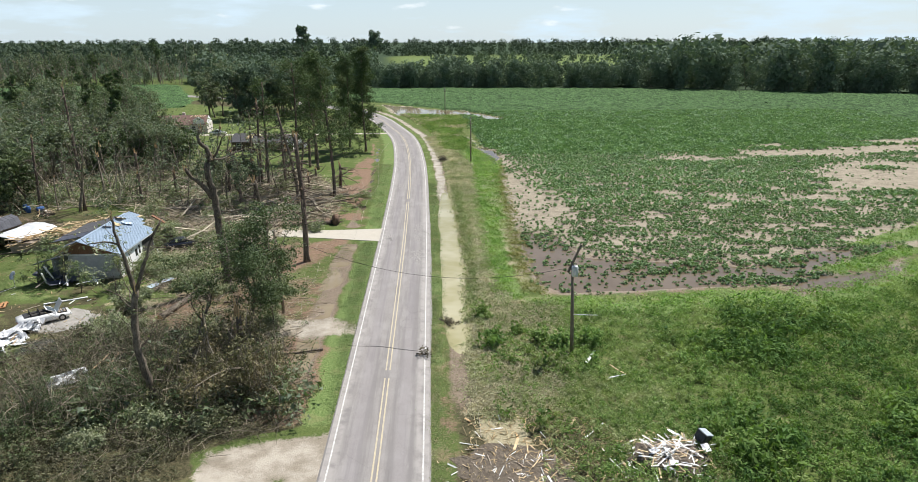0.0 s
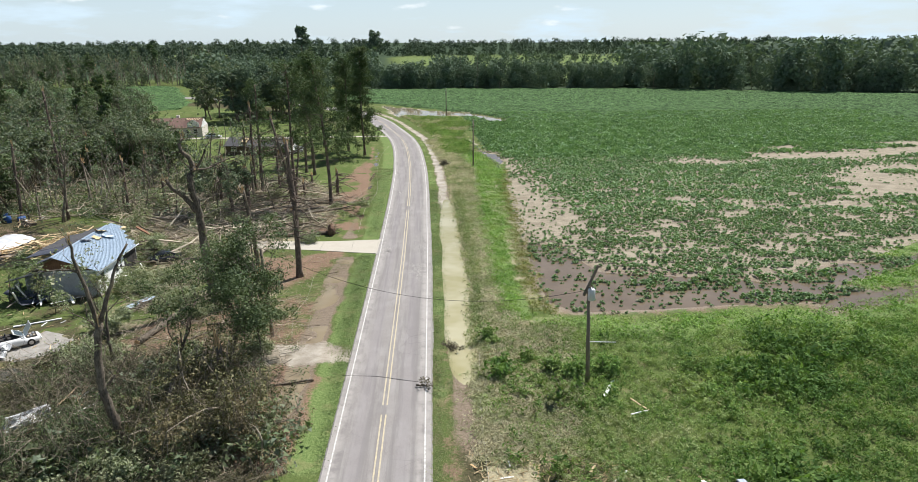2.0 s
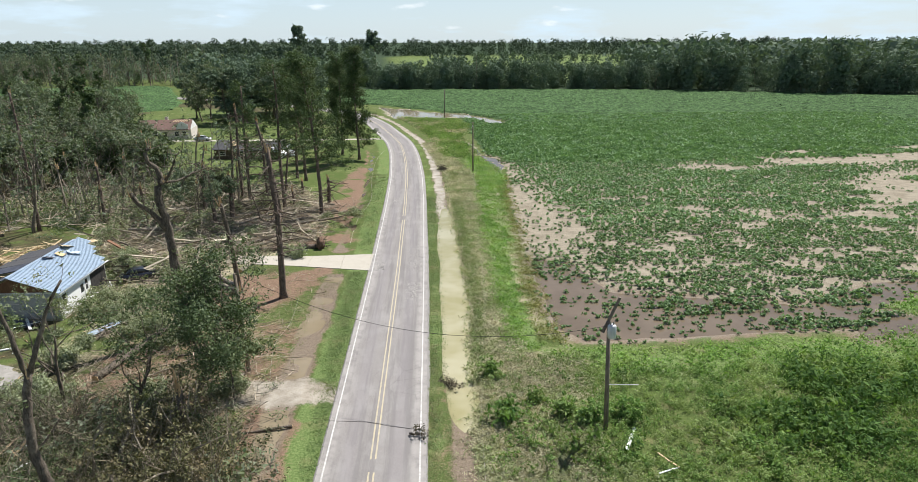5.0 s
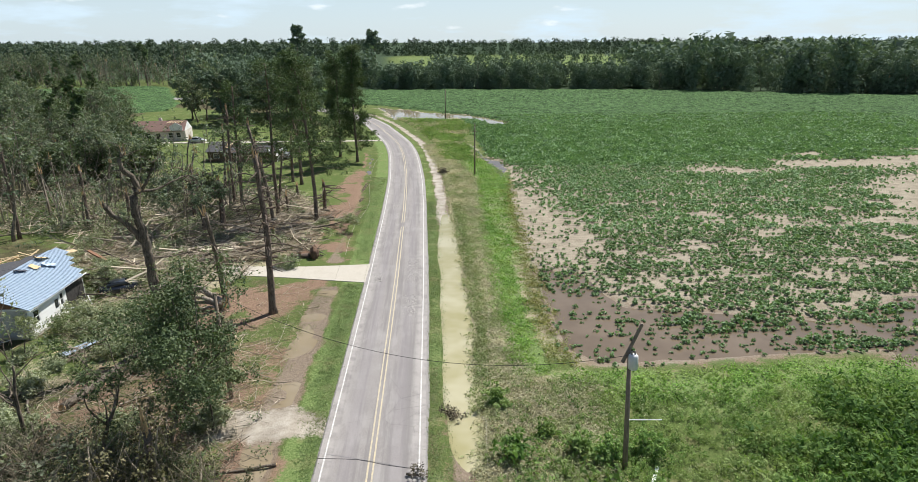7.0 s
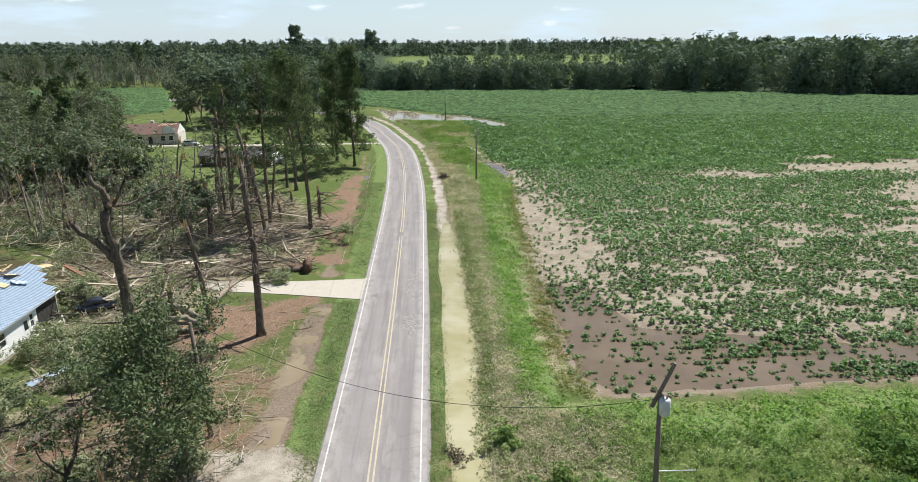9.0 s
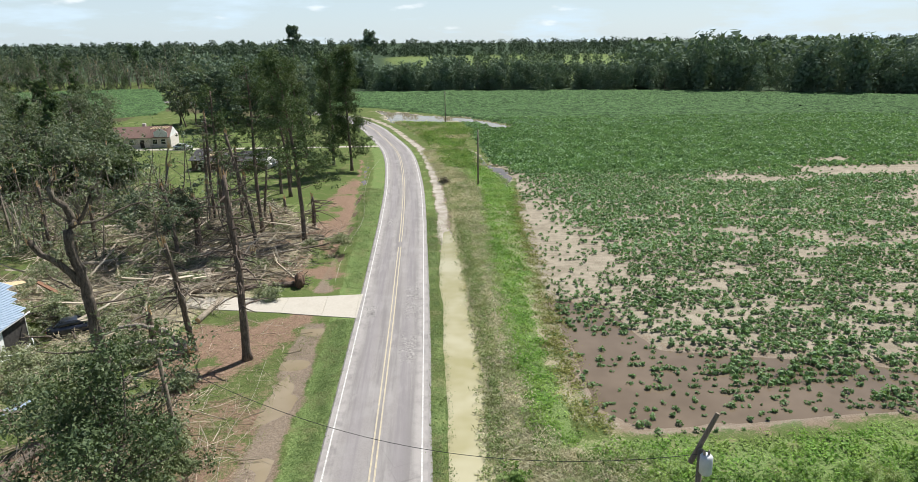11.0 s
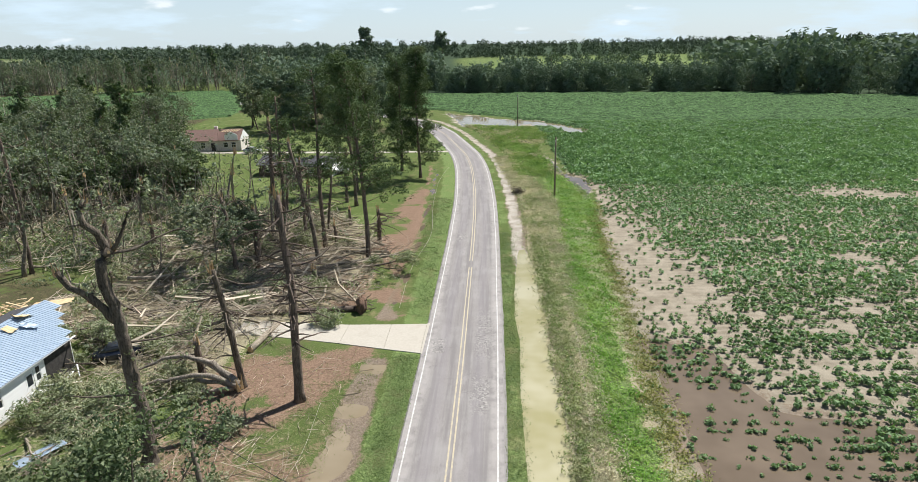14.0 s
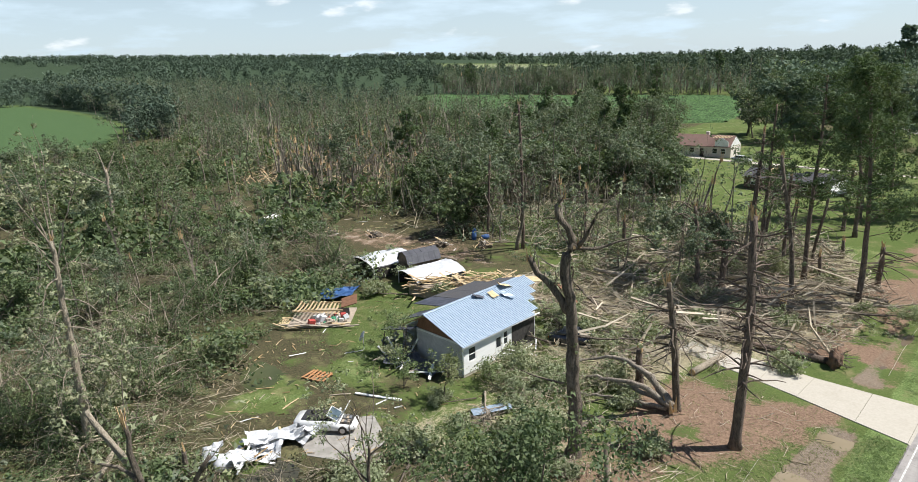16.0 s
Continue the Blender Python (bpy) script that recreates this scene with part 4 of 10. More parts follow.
ASPHALT = road_material()
road = tagged(new("road", strip("road", [-3.45, -3.25, -2.4, -1.2, 0, 1.2, 2.4, 3.25, 3.45], 0, len(LINE), 0.035, ASPHALT, True)), "worn grey two-lane asphalt country road", "road", kind="structure")
skirt_v = np.concatenate([np.column_stack([LINE + RIGHT * o, np.full(len(LINE), z)])[:, None] for o, z in ((-3.75, -0.09), (-3.45, 0.034), (3.45, 0.034), (3.75, -0.09))], 1).reshape(-1, 3)
si = np.arange(len(LINE) - 1) * 4
part("shoulder_edge", mesh_np("shoulder_edge", skirt_v, np.concatenate([np.stack([si + k, si + k + 1, si + k + 5, si + k + 4], -1) for k in (0, 2)]), ASPHALT), road)


def paint(name, a, b):
    n = Nodes(name)
    p = n.coord("World")
    worn = n.ramp(n.noise(p, 6, 5, 0.7), 0.38, 0.62)
    return n.set(n.mix(n.math("MULTIPLY", worn, 0.7), n.mix(n.noise(p, 0.8, 3), a, b), (0.3, 0.28, 0.26)), 0.7, 0.0, 0.3)


PAINT_W = paint("white_road_paint", (0.7, 0.69, 0.66), (0.6, 0.59, 0.56))
PAINT_Y = paint("yellow_road_paint", (0.56, 0.47, 0.28), (0.5, 0.43, 0.3))
for o in (-3.05, 3.05):
    part("edge_line", solid_strip("edge_line", o - 0.05, o + 0.05, -25, 300, 0.036, 0.041, PAINT_W), road, "worn white edge line")
for o in (-0.16, 0.16):
    for y0, y1 in ((-25, 44.9), (46.2, 104.6), (106.9, 300)):
        part("centre_line", solid_strip("centre_line", o - 0.055, o + 0.055, y0, y1, 0.036, 0.041, PAINT_Y), road, "faded yellow centre line")

# ---- trees ----
def limb(rng, start, way, length, radius, bend=0.25, lift=0.0, n=6, end=0.25):
    """Points and radii of one crooked tapering limb."""
    p, d = np.array(start, float), np.array(way, float)
    d /= np.linalg.norm(d)
    pts, step = [p.copy()], length / (n - 1)
    for _ in range(n - 1):
        d = d + rng.normal(size=3) * bend / math.sqrt(n) + np.array([0, 0, lift / n])
        d /= np.linalg.norm(d)
        p = p + d * step
        pts.append(p.copy())
    return np.array(pts), radius * np.linspace(1, end, n)


def around(rng, d, spread):
    """A way that leaves d by about the given angle."""
    d = np.array(d, float) / np.linalg.norm(d)
    s = np.cross(d, rng.normal(size=3))
    s /= np.linalg.norm(s) + 1e-9
    return d * math.cos(spread) + s * math.sin(spread)


def tree_arrays(seed, height, radius, kind="oak", sides=7, density=1.0, leaf=0.35, lean=(0, 0), split=0.4, spread=0.9, bare=0.0, coarse=False):
    """Limbs and leaf centres of one tree. Kinds: oak, pine, storm (stripped and twisted), snag (a broken pole)."""
    rng = np.random.default_rng(seed)
    paths, tips = [], []
    d = np.array([lean[0], lean[1], 1.0])
    n = 9 if coarse else 15
    pts, rad = limb(rng, (0, 0, -0.3), d, height if kind in ("pine", "snag") else height * (0.62 if kind == "oak" else 0.7), radius, 0.10 if kind in ("pine", "snag") else 0.32, 0.15, n, 0.3 if kind == "pine" else (0.62 if kind == "snag" else 0.4))
    rad[0] *= 1.35
    paths.append((pts, rad))
    if kind == "snag":
        for _ in range(int(13 * density)):
            k = rng.uniform(0.3, 0.97) * (n - 1)
            q = pts[int(k)] + (pts[min(int(k) + 1, n - 1)] - pts[int(k)]) * (k % 1)
            w = around(rng, (0, 0, 1), rng.uniform(1.1, 1.8))
            paths.append(limb(rng, q, w, rng.uniform(0.8, 4.2), radius * 0.22, 0.5, -0.55, 5, 0.3))
        return paths, np.zeros((0, 3))
    if kind == "pine":
        for k in np.linspace(split, 0.99, int(34 * density)):
            j = k * (n - 1)
            q = pts[int(j)] + (pts[min(int(j) + 1, n - 1)] - pts[int(j)]) * (j % 1)
            w = around(rng, (0, 0, 1), rng.uniform(1.0, 1.6))
            length = height * 0.2 * (1.15 - 0.75 * (k - split) / (1 - split)) * rng.uniform(0.45, 1.15)
            b, br = limb(rng, q, w, length, radius * 0.16, 0.35, 0.45, 5, 0.2)
            paths.append((b, br))
            if rng.random() < bare:
                continue
            for m in range(2, 5):
                for _ in range(2):
                    tips.append(b[m] + rng.normal(size=3) * 0.3)
        return paths, np.array(tips)
    top = pts[-1]
    spine = [(pts[k], rad[k]) for k in range(int(n * split), n)]
    for i in range(int(9 * density) + 4):
        q, r = spine[rng.integers(len(spine))] if i > 2 else (top, rad[-1])
        w = around(rng, (0, 0, 1), rng.uniform(0.3, spread))
        ln = height * rng.uniform(0.22, 0.42)
        b, br = limb(rng, q, w, ln, max(r * 0.62, 0.03), 0.45 if kind == "oak" else 0.8, 0.25, 6, 0.3)
        paths.append((b[[0, 2, 5]], br[[0, 2, 5]]) if coarse else (b, br))
        for _ in range(4):
            k = rng.integers(2, 6)
            c, cr = limb(rng, b[k], around(rng, b[k] - b[k - 1], rng.uniform(0.5, 1.1)), ln * rng.uniform(0.3, 0.6), br[k] * 0.6, 0.6, 0.1, 4, 0.25)
            paths.append((c[[0, 3]], cr[[0, 3]]) if coarse else (c, cr))
            if rng.random() >= bare:
                tips += [c[2], c[3], b[5]]
    return paths, np.array(tips) if tips else np.zeros((0, 3))


def splinter_top(rng, at, radius, length=0.9):
    """Pale upright splinters where a stem has snapped."""
    paths = []
    for _ in range(6):
        o = np.array([*(rng.normal(size=2) * radius * 0.5), 0])
        paths.append((np.array([at + o - [0, 0, 0.25], at + o * 1.2 + [rng.normal() * 0.08, rng.normal() * 0.08, length * rng.uniform(0.3, 1.0)]]), np.array([radius * 0.42, 0.015])))
    return tubes(paths, 4)


def spray(tips, per, radius, size, rng, flat=0.6, droop=0.0, long=1.7):
    """Foliage about the twig tips: a few rounded clumps of blades at each."""
    k = max(1, round(per / 16))
    c = np.repeat(np.asarray(tips, float), k, 0) + rng.normal(size=(len(tips) * k, 3)) * radius * 0.75 * np.array([1, 1, 0.7])
    if droop:
        c[:, 2] -= rng.exponential(droop, len(c))
    c[:, 2] = np.maximum(c[:, 2], 0.15)
    return puffs(c, radius * (0.8 if k > 1 else 1.0), max(3, round(per / k)), size * 1.12, rng, 0.7, long)


def tree_thing(name, m, label, seed, height, radius, kind, bark, foliage, per=6, fluff=0.5, size=0.4, sides=6, broken=False, droop=0.0, group="", category="tree", **kw):
    rng = np.random.default_rng(seed + 999)
    paths, tips = tree_arrays(seed, height, radius, kind, **kw)
    ob = thing(name, m, label, category, group)
    v, f = tubes(paths[:1], sides + 2, gnarl=0.07)
    if len(paths) > 1:
        v2, f2 = tubes(paths[1:], max(3, sides - 2), cap=False)
        f = f + [b + len(v) for b in f2]
        v = np.concatenate([v, v2])
    part("trunk", mesh_np("trunk", v, f, bark, smooth=True), ob)
    if broken:
        v, f = splinter_top(rng, paths[0][0][-1], paths[0][1][-1])
        part("broken_top", mesh_np("broken_top", v, f, SPLINTER), ob, "pale splintered break")
    if len(tips) and foliage:
        v, f = spray(tips, per, fluff, size, rng, droop=droop, long=3.0 if kind == "pine" else 1.7)
        part("crown", mesh_np("crown", v, f, foliage), ob)
    return ob


rng_s = np.random.default_rng(77)


def gz(x, y):
    return float(ground_height(np.array([x]), np.array([y]))[0])


def stand(x, y, rot=0.0, s=1.0, sink=0.05, lean=(0, 0)):
    return Matrix.Translation((x, y, gz(x, y) - sink)) @ Euler((radians(lean[0]), radians(lean[1]), rot)).to_matrix().to_4x4() @ Matrix.Diagonal((s, s, s, 1))


# tall pines and stripped stems along the road
PINES = "tall pines along the road"
GREENPINE, THINPINE = "tall green loblolly pine with a battered crown", "slender tall pine with a thin storm-torn crown"
for n, (x, y, h, dens, split, bare, per, lab) in enumerate([
        (-21.4, 156.5, 24.5, 2.0, 0.24, 0.05, 30, GREENPINE), (-26.5, 164, 22.5, 1.7, 0.28, 0.1, 26, GREENPINE), (-20.2, 106.8, 24.2, 1.3, 0.45, 0.2, 22, THINPINE), (-31.3, 145.3, 22.5, 1.2, 0.42, 0.15, 24, THINPINE),
        (-26.8, 110.8, 23.0, 0.9, 0.5, 0.35, 18, THINPINE), (-34.2, 116.5, 19.5, 0.8, 0.5, 0.5, 14, "tall pine stripped of most of its needles"), (-34.0, 172, 22, 1.2, 0.4, 0.15, 24, GREENPINE),
        (-28.6, 134, 21.5, 1.0, 0.4, 0.2, 22, THINPINE), (-30.5, 182, 20, 1.2, 0.35, 0.1, 24, GREENPINE)  ]):
    tree_thing("pine_tree", stand(x, y, n * 1.3), lab, 300 + n, h, 0.3, "pine", BARK_PINE, LEAF_PINE, int(per * 3.6), 0.62, 0.1, 7, split=split - 0.14, density=dens * 0.9, bare=bare * 0.8, group=PINES)

SNAGS = "broken stems in the yard"
tree_thing("bare_pine", stand(-17.9, 74.3, 0, 1, 0.05, (0, 1.5)), "tall bare pine stem with dead side branches", 11, 16.0, 0.36, "snag", BARK_PINE, None, sides=9, density=4.2, broken=True, group=SNAGS)
for n, (x, y, h, r, dens, lab) in enumerate([
        (-23.0, 76.0, 10.7, 0.3, 1.6, "snapped pine stem with a ragged splintered top"), (-27.0, 77.4, 3.6, 0.34, 0.4, "short snapped stem with a splintered top"), (-32.4, 102, 8.0, 0.42, 1.0, "thick snapped pine with torn orange wood"),
        (-25.9, 104.9, 15.5, 0.27, 2.4, "snapped pine stem with a ragged splintered top"), (-25.4, 111.2, 3.8, 0.25, 0.6, "short snapped stem with a splintered top"), (-20.3, 113.6, 5.2, 0.33, 1.2, "short snapped stem with a splintered top"),
        (-24.3, 98.5, 2.2, 0.4, 0.0, "low pine stump with pale top"), (-30.0, 113, 12, 0.24, 2.0, "snapped pine stem with a ragged splintered top"), (-35.5, 117, 16, 0.25, 2.4, "snapped pine stem with a ragged splintered top"),
        (-26.6, 122.7, 2.7, 0.28, 0.2, "short snapped stem with a splintered top"), (-30.8, 136.4, 9.4, 0.3, 1.8, "snapped pine stem with a ragged splintered top"), (-41.9, 131.2, 11.2, 0.26, 2.0, "snapped pine stem with a ragged splintered top"),
        (-28.5, 118, 9, 0.22, 1.6, "snapped pine stem with a ragged splintered top"), (-38.5, 108, 7, 0.3, 1.2, "snapped pine stem with a ragged splintered top"), (-46, 104, 6, 0.3, 1.0, "short snapped stem with a splintered top"),
        (-40.9, 46.9, 2.4, 0.22, 0.1, "short snapped stem with a splintered top"), (-52, 104, 9, 0.25, 1.4, "snapped pine stem with a ragged splintered top"), (-37, 125, 10, 0.22, 1.8, "snapped pine stem with a ragged splintered top")]):
    tree_thing("snapped_tree", stand(x, y, n * 0.9, 1, 0.05, (rng_s.normal() * 2, rng_s.normal() * 2)), lab, 400 + n, h, r, "snag", BARK_PINE if n % 3 else BARK, None, sides=8, density=dens * 1.5, broken=True, group=SNAGS)


# hero trees of the near yard
def drawn_tree(name, x, y, label, limbs, sprays, bark, foliage, seed, twigs=5, droop=0.0):
    """A tree whose main limbs follow given crooked lines; each limb carries a few side twigs."""
    r = np.random.default_rng(seed)
    o = thing(name, Matrix.Translation((x, y, gz(x, y))), label, "tree")
    tips = []
    for i, (pts, r0, r1) in enumerate(limbs):
        q = smooth_line(pts, 0.45)
        q = q + np.column_stack([r.normal(size=(len(q), 2)) * 0.035, np.zeros(len(q))])
        rad = np.linspace(r0, r1, len(q))
        if i == 0:
            rad[:2] *= (1.4, 1.15)
        v, f = tubes([(q, rad)], 10 if r0 > 0.15 else 6, gnarl=0.09)
        part("trunk" if i == 0 else "limb", mesh_np("limb", v, f, bark, smooth=True), o)
        if r1 > 0.06:
            v, f = splinter_top(r, q[-1], r1, 0.6)
            part("broken_end", mesh_np("broken_end", v, f, SPLINTER), o, "pale torn wood")
        tw = []
        for _ in range(twigs if i else 2):
            k = r.integers(len(q) // 2, len(q))
            tw.append(limb(r, q[k], around(r, q[k] - q[k - 1], r.uniform(0.5, 1.4)), r.uniform(0.8, 2.6), max(0.02, rad[k] * 0.3), 0.7, -0.1, 5, 0.2))
            tips += list(tw[-1][0][2:])
        for one in tw:
            v, f = tubes([one], 4, cap=False)
            part("twig", mesh_np("twig", v, f, bark), o)
    if foliage and sprays:
        v, f = spray(np.array(tips), sprays, 0.32, 0.13, r, droop=droop)
        part("crown", mesh_np("crown", v, f, foliage), o)
    return o


drawn_tree("stripped_oak", -25.0, 66.2, "large stripped tree with twisted broken limbs", [
    ([(0, 0, -0.3), (0.07, 0.05, 3.3), (-0.1, -0.1, 6.3), (-0.2, -0.15, 10.0), (-0.5, -0.4, 12.4), (-0.48, -0.35, 13.8), (-0.1, 0, 14.5)], 0.48, 0.3),
    ([(-0.2, -0.1, 14.3), (-0.4, -0.3, 15.5), (-0.9, -0.66, 16.1), (-1.0, -0.7, 16.85), (-0.76, -0.56, 17.5)], 0.25, 0.13),
    ([(-0.3, -0.2, 9.9), (-1.15, -0.84, 11.7), (-1.9, -1.4, 12.6), (-2.3, -1.7, 13.6)], 0.27, 0.16),
    ([(-0.2, -0.1, 14.2), (0.9, 0.9, 14.2), (1.75, 1.6, 14.6), (2.9, 2.4, 15.0), (3.6, 2.8, 14.5)], 0.12, 0.03),
    ([(-0.1, 0, 14.3), (0.7, 0.2, 15.3), (1.1, 0.4, 16.5), (1.65, 0.6, 16.9)], 0.15, 0.05),
    ([(0.0, 0, 8.5), (1.5, 1.1, 8.4), (3.0, 2.2, 8.5)], 0.08, 0.025), ([(-0.2, 0, 5.0), (-1.9, -1.4, 5.5), (-2.95, -2.2, 6.1)], 0.09, 0.03),
    ([(-0.3, 0, 13.0), (-1.0, 1.0, 12.2), (-1.6, 1.6, 10.8)], 0.07, 0.02)], 5, BARK, LEAF_DULL, 31, 6)
drawn_tree("storm_pine", -33.8, 99.6, "bent pine with its torn crown drooping to one side", [
    ([(0, 0, -0.3), (-0.2, 0.1, 3.5), (-0.6, 0.3, 7.0), (-1.1, 0.5, 9.4)], 0.3, 0.14)] + [
    ([(-0.7 - 0.1 * k, 0.4, 7.2 + 0.3 * k), (-0.7 + math.cos(a) * n * 0.5, 0.4 + math.sin(a) * n * 0.5, 8.4 + 0.2 * k), (-0.7 + math.cos(a) * n, 0.4 + math.sin(a) * n, 7.4 + 0.15 * k), (-0.7 + math.cos(a) * n * 1.25, 0.4 + math.sin(a) * n * 1.25, 5.8 + 0.2 * k)], 0.07, 0.015)
    for k, (a, n) in enumerate(((3.3, 4.2), (2.6, 3.4), (4.1, 3.6), (0.3, 2.6), (5.2, 2.8), (1.4, 2.2), (3.0, 5.0), (3.7, 2.6), (2.1, 3.0)))], 60, BARK_PINE, LEAF_WOOD, 22, 9, 0.45)
drawn_tree("dead_tree", -21.5, 40.4, "dead forked tree broken off above the fork", [
    ([(0, 0, -0.3), (-0.2, -0.1, 2.2), (-0.5, -0.3, 4.6), (-0.5, -0.3, 7.2), (-0.15, -0.1, 9.6)], 0.29, 0.2),
    ([(-0.15, -0.1, 9.5), (-0.47, -0.3, 11.8), (-0.7, -0.4, 13.4), (-0.8, -0.46, 15.0)], 0.15, 0.07),
    ([(-0.1, 0, 9.5), (0.7, 0.4, 11.9), (1.3, 0.76, 13.4), (1.8, 1.0, 14.3)], 0.15, 0.06),
    ([(-0.65, -0.4, 13.0), (-1.3, -0.76, 13.3), (-2.2, -1.3, 13.3)], 0.08, 0.03)], 3, BARK, LEAF_DULL, 35, 4)
drawn_tree("dead_tree", -50.1, 43.3, "leaning broken pine hung with grey dead foliage", [
    ([(0, 0, -0.3), (0.05, 0.3, 2.7), (0.05, 0.3, 5), (0.05, 0.3, 8), (0.05, 0.3, 10.5), (0.06, 0.4, 13.4), (0.07, 0.4, 15.0)], 0.36, 0.14)] + [
    ([(0.07, 0.4, 14.5 - 0.3 * i), (0.2 * i - 0.5, y * 0.5 + 0.2, (14.9 + z) / 2 - 0.3), (0.3 * i - 0.8, y, z)], 0.07, 0.015) for i, (y, z) in enumerate(((-1.5, 19.4), (-0.7, 19.0), (0.4, 20.1), (0.9, 20.8), (2.7, 19.3), (-1.6, 15.9), (2.2, 12.8), (-1.2, 10.5)))] + [
    ([(0.05, 0.3, 11 - 2 * i), (0.8, 1.5, 10.6 - 2 * i), (1.4, 2.6, 8.8 - 2 * i)], 0.06, 0.015) for i in range(3)] + [
    ([(0.05, 0.3, z), (math.cos(a) * 0.9, 0.3 + math.sin(a) * 0.9, z + 0.1), (math.cos(a) * 1.7, 0.3 + math.sin(a) * 1.7, z - 1.2), (math.cos(a) * 2.0, 0.3 + math.sin(a) * 2.0, z - 2.4)], 0.05, 0.012) for z, a in ((3.6, 0.2), (4.4, 4.0), (5.2, 2.2), (6.0, 5.4), (6.6, 1.0), (7.2, 3.2), (8.0, 0.1), (8.6, 4.6), (9.4, 2.0), (10.2, 5.6), (11.2, 3.9))], 13, TWIG, LEAF_DULL, 36, 7, 0.9)
drawn_tree("dead_tree", -108.3, 61.9, "dead forked tree with bare pale limbs", [
    ([(0, 0, -0.3), (0, 0.1, 5.9), (0, 0.2, 11.3)], 0.32, 0.2), ([(0, 0.15, 11), (-0.1, -0.5, 14.4)], 0.14, 0.04), ([(0, 0.15, 10.5), (0.4, 1.7, 13.8)], 0.14, 0.04), ([(0, 0.1, 9), (-0.6, -2, 10.6), (-1.0, -4.1, 11.8)], 0.1, 0.03)], 2, TWIG, LEAF_DULL, 37, 5)
tree_thing("leafy_tree", stand(-18.2, 50.4, 0.3), "dark green tree with a thin battered crown", 32, 13.4, 0.26, "oak", BARK, LEAF_OAK, 150, 0.75, 0.1, 8, density=1.4, split=0.5, spread=1.1, bare=0.3)
tree_thing("leafy_tree", stand(-22.0, 50.0, 2.3), "slender leaning tree with a few leafy sprays", 33, 10.0, 0.18, "oak", BARK, LEAF_OAK, 70, 0.55, 0.1, 7, density=0.5, split=0.4, spread=1.0, bare=0.6)
tree_thing("leafy_tree", stand(-28.5, 52.5, 1.3), "slender leaning tree with a few leafy sprays", 34, 10.0, 0.16, "oak", BARK, LEAF_DULL, 50, 0.5, 0.09, 7, density=0.5, split=0.4, spread=1.0, bare=0.72)
tree_thing("leafy_tree", stand(-16.4, 53.6, 0.8, 1, 0.05, (-12, 8)), "leaning sapling with a low leafy spray", 43, 5.6, 0.08, "oak", BARK, LEAF_OAK, 70, 0.5, 0.1, 6, density=0.3, split=0.5, spread=1.2, bare=0.25)
tree_thing("leafy_tree", stand(-43.5, 66.4, 3.3), "young tree leaning on the wrecked porch", 40, 6.0, 0.1, "oak", BARK, LEAF_THICKET, 24, 0.4, 0.085, 7, density=0.5, split=0.25, spread=1.1, bare=0.45)
tree_thing("dead_pine", stand(-59.4, 100, 0.1), "tall thin dead pine stem with a few branches", 37, 20.0, 0.24, "snag", BARK_PINE, None, sides=7, density=2.5, broken=True)
tree_thing("dead_pine", stand(-67.2, 101, 0.1), "tall thin dead pine stem with a few branches", 38, 12.0, 0.24, "snag", BARK_PINE, None, sides=7, density=2.0, broken=True)

tree_thing("leafy_tree", stand(-46.4, 66.6, 1.0), "young leafy tree beside the wrecked porch", 41, 5.0, 0.09, "oak", BARK, LEAF_THICKET, 26, 0.4, 0.085, 6, density=0.5, split=0.15, spread=1.1, bare=0.4)
for n, (x, y, h) in enumerate(((-40.2, 63.9, 4.4), (-36.4, 64.8, 4.0), (-35.6, 69.4, 2.6), (-37.2, 79.6, 4.0))):
    tree_thing("sapling", stand(x, y, n * 1.7, 1, 0.05, (8 - 5 * n, 6)), "young leafy sapling bent beside the wrecked house", 44 + n, h, 0.06, "oak", BARK, LEAF_THICKET if n < 3 else LEAF_DULL, 22, 0.4, 0.085, 6, density=0.45, split=0.2, spread=1.2, bare=0.4, group="saplings round the wrecked house")

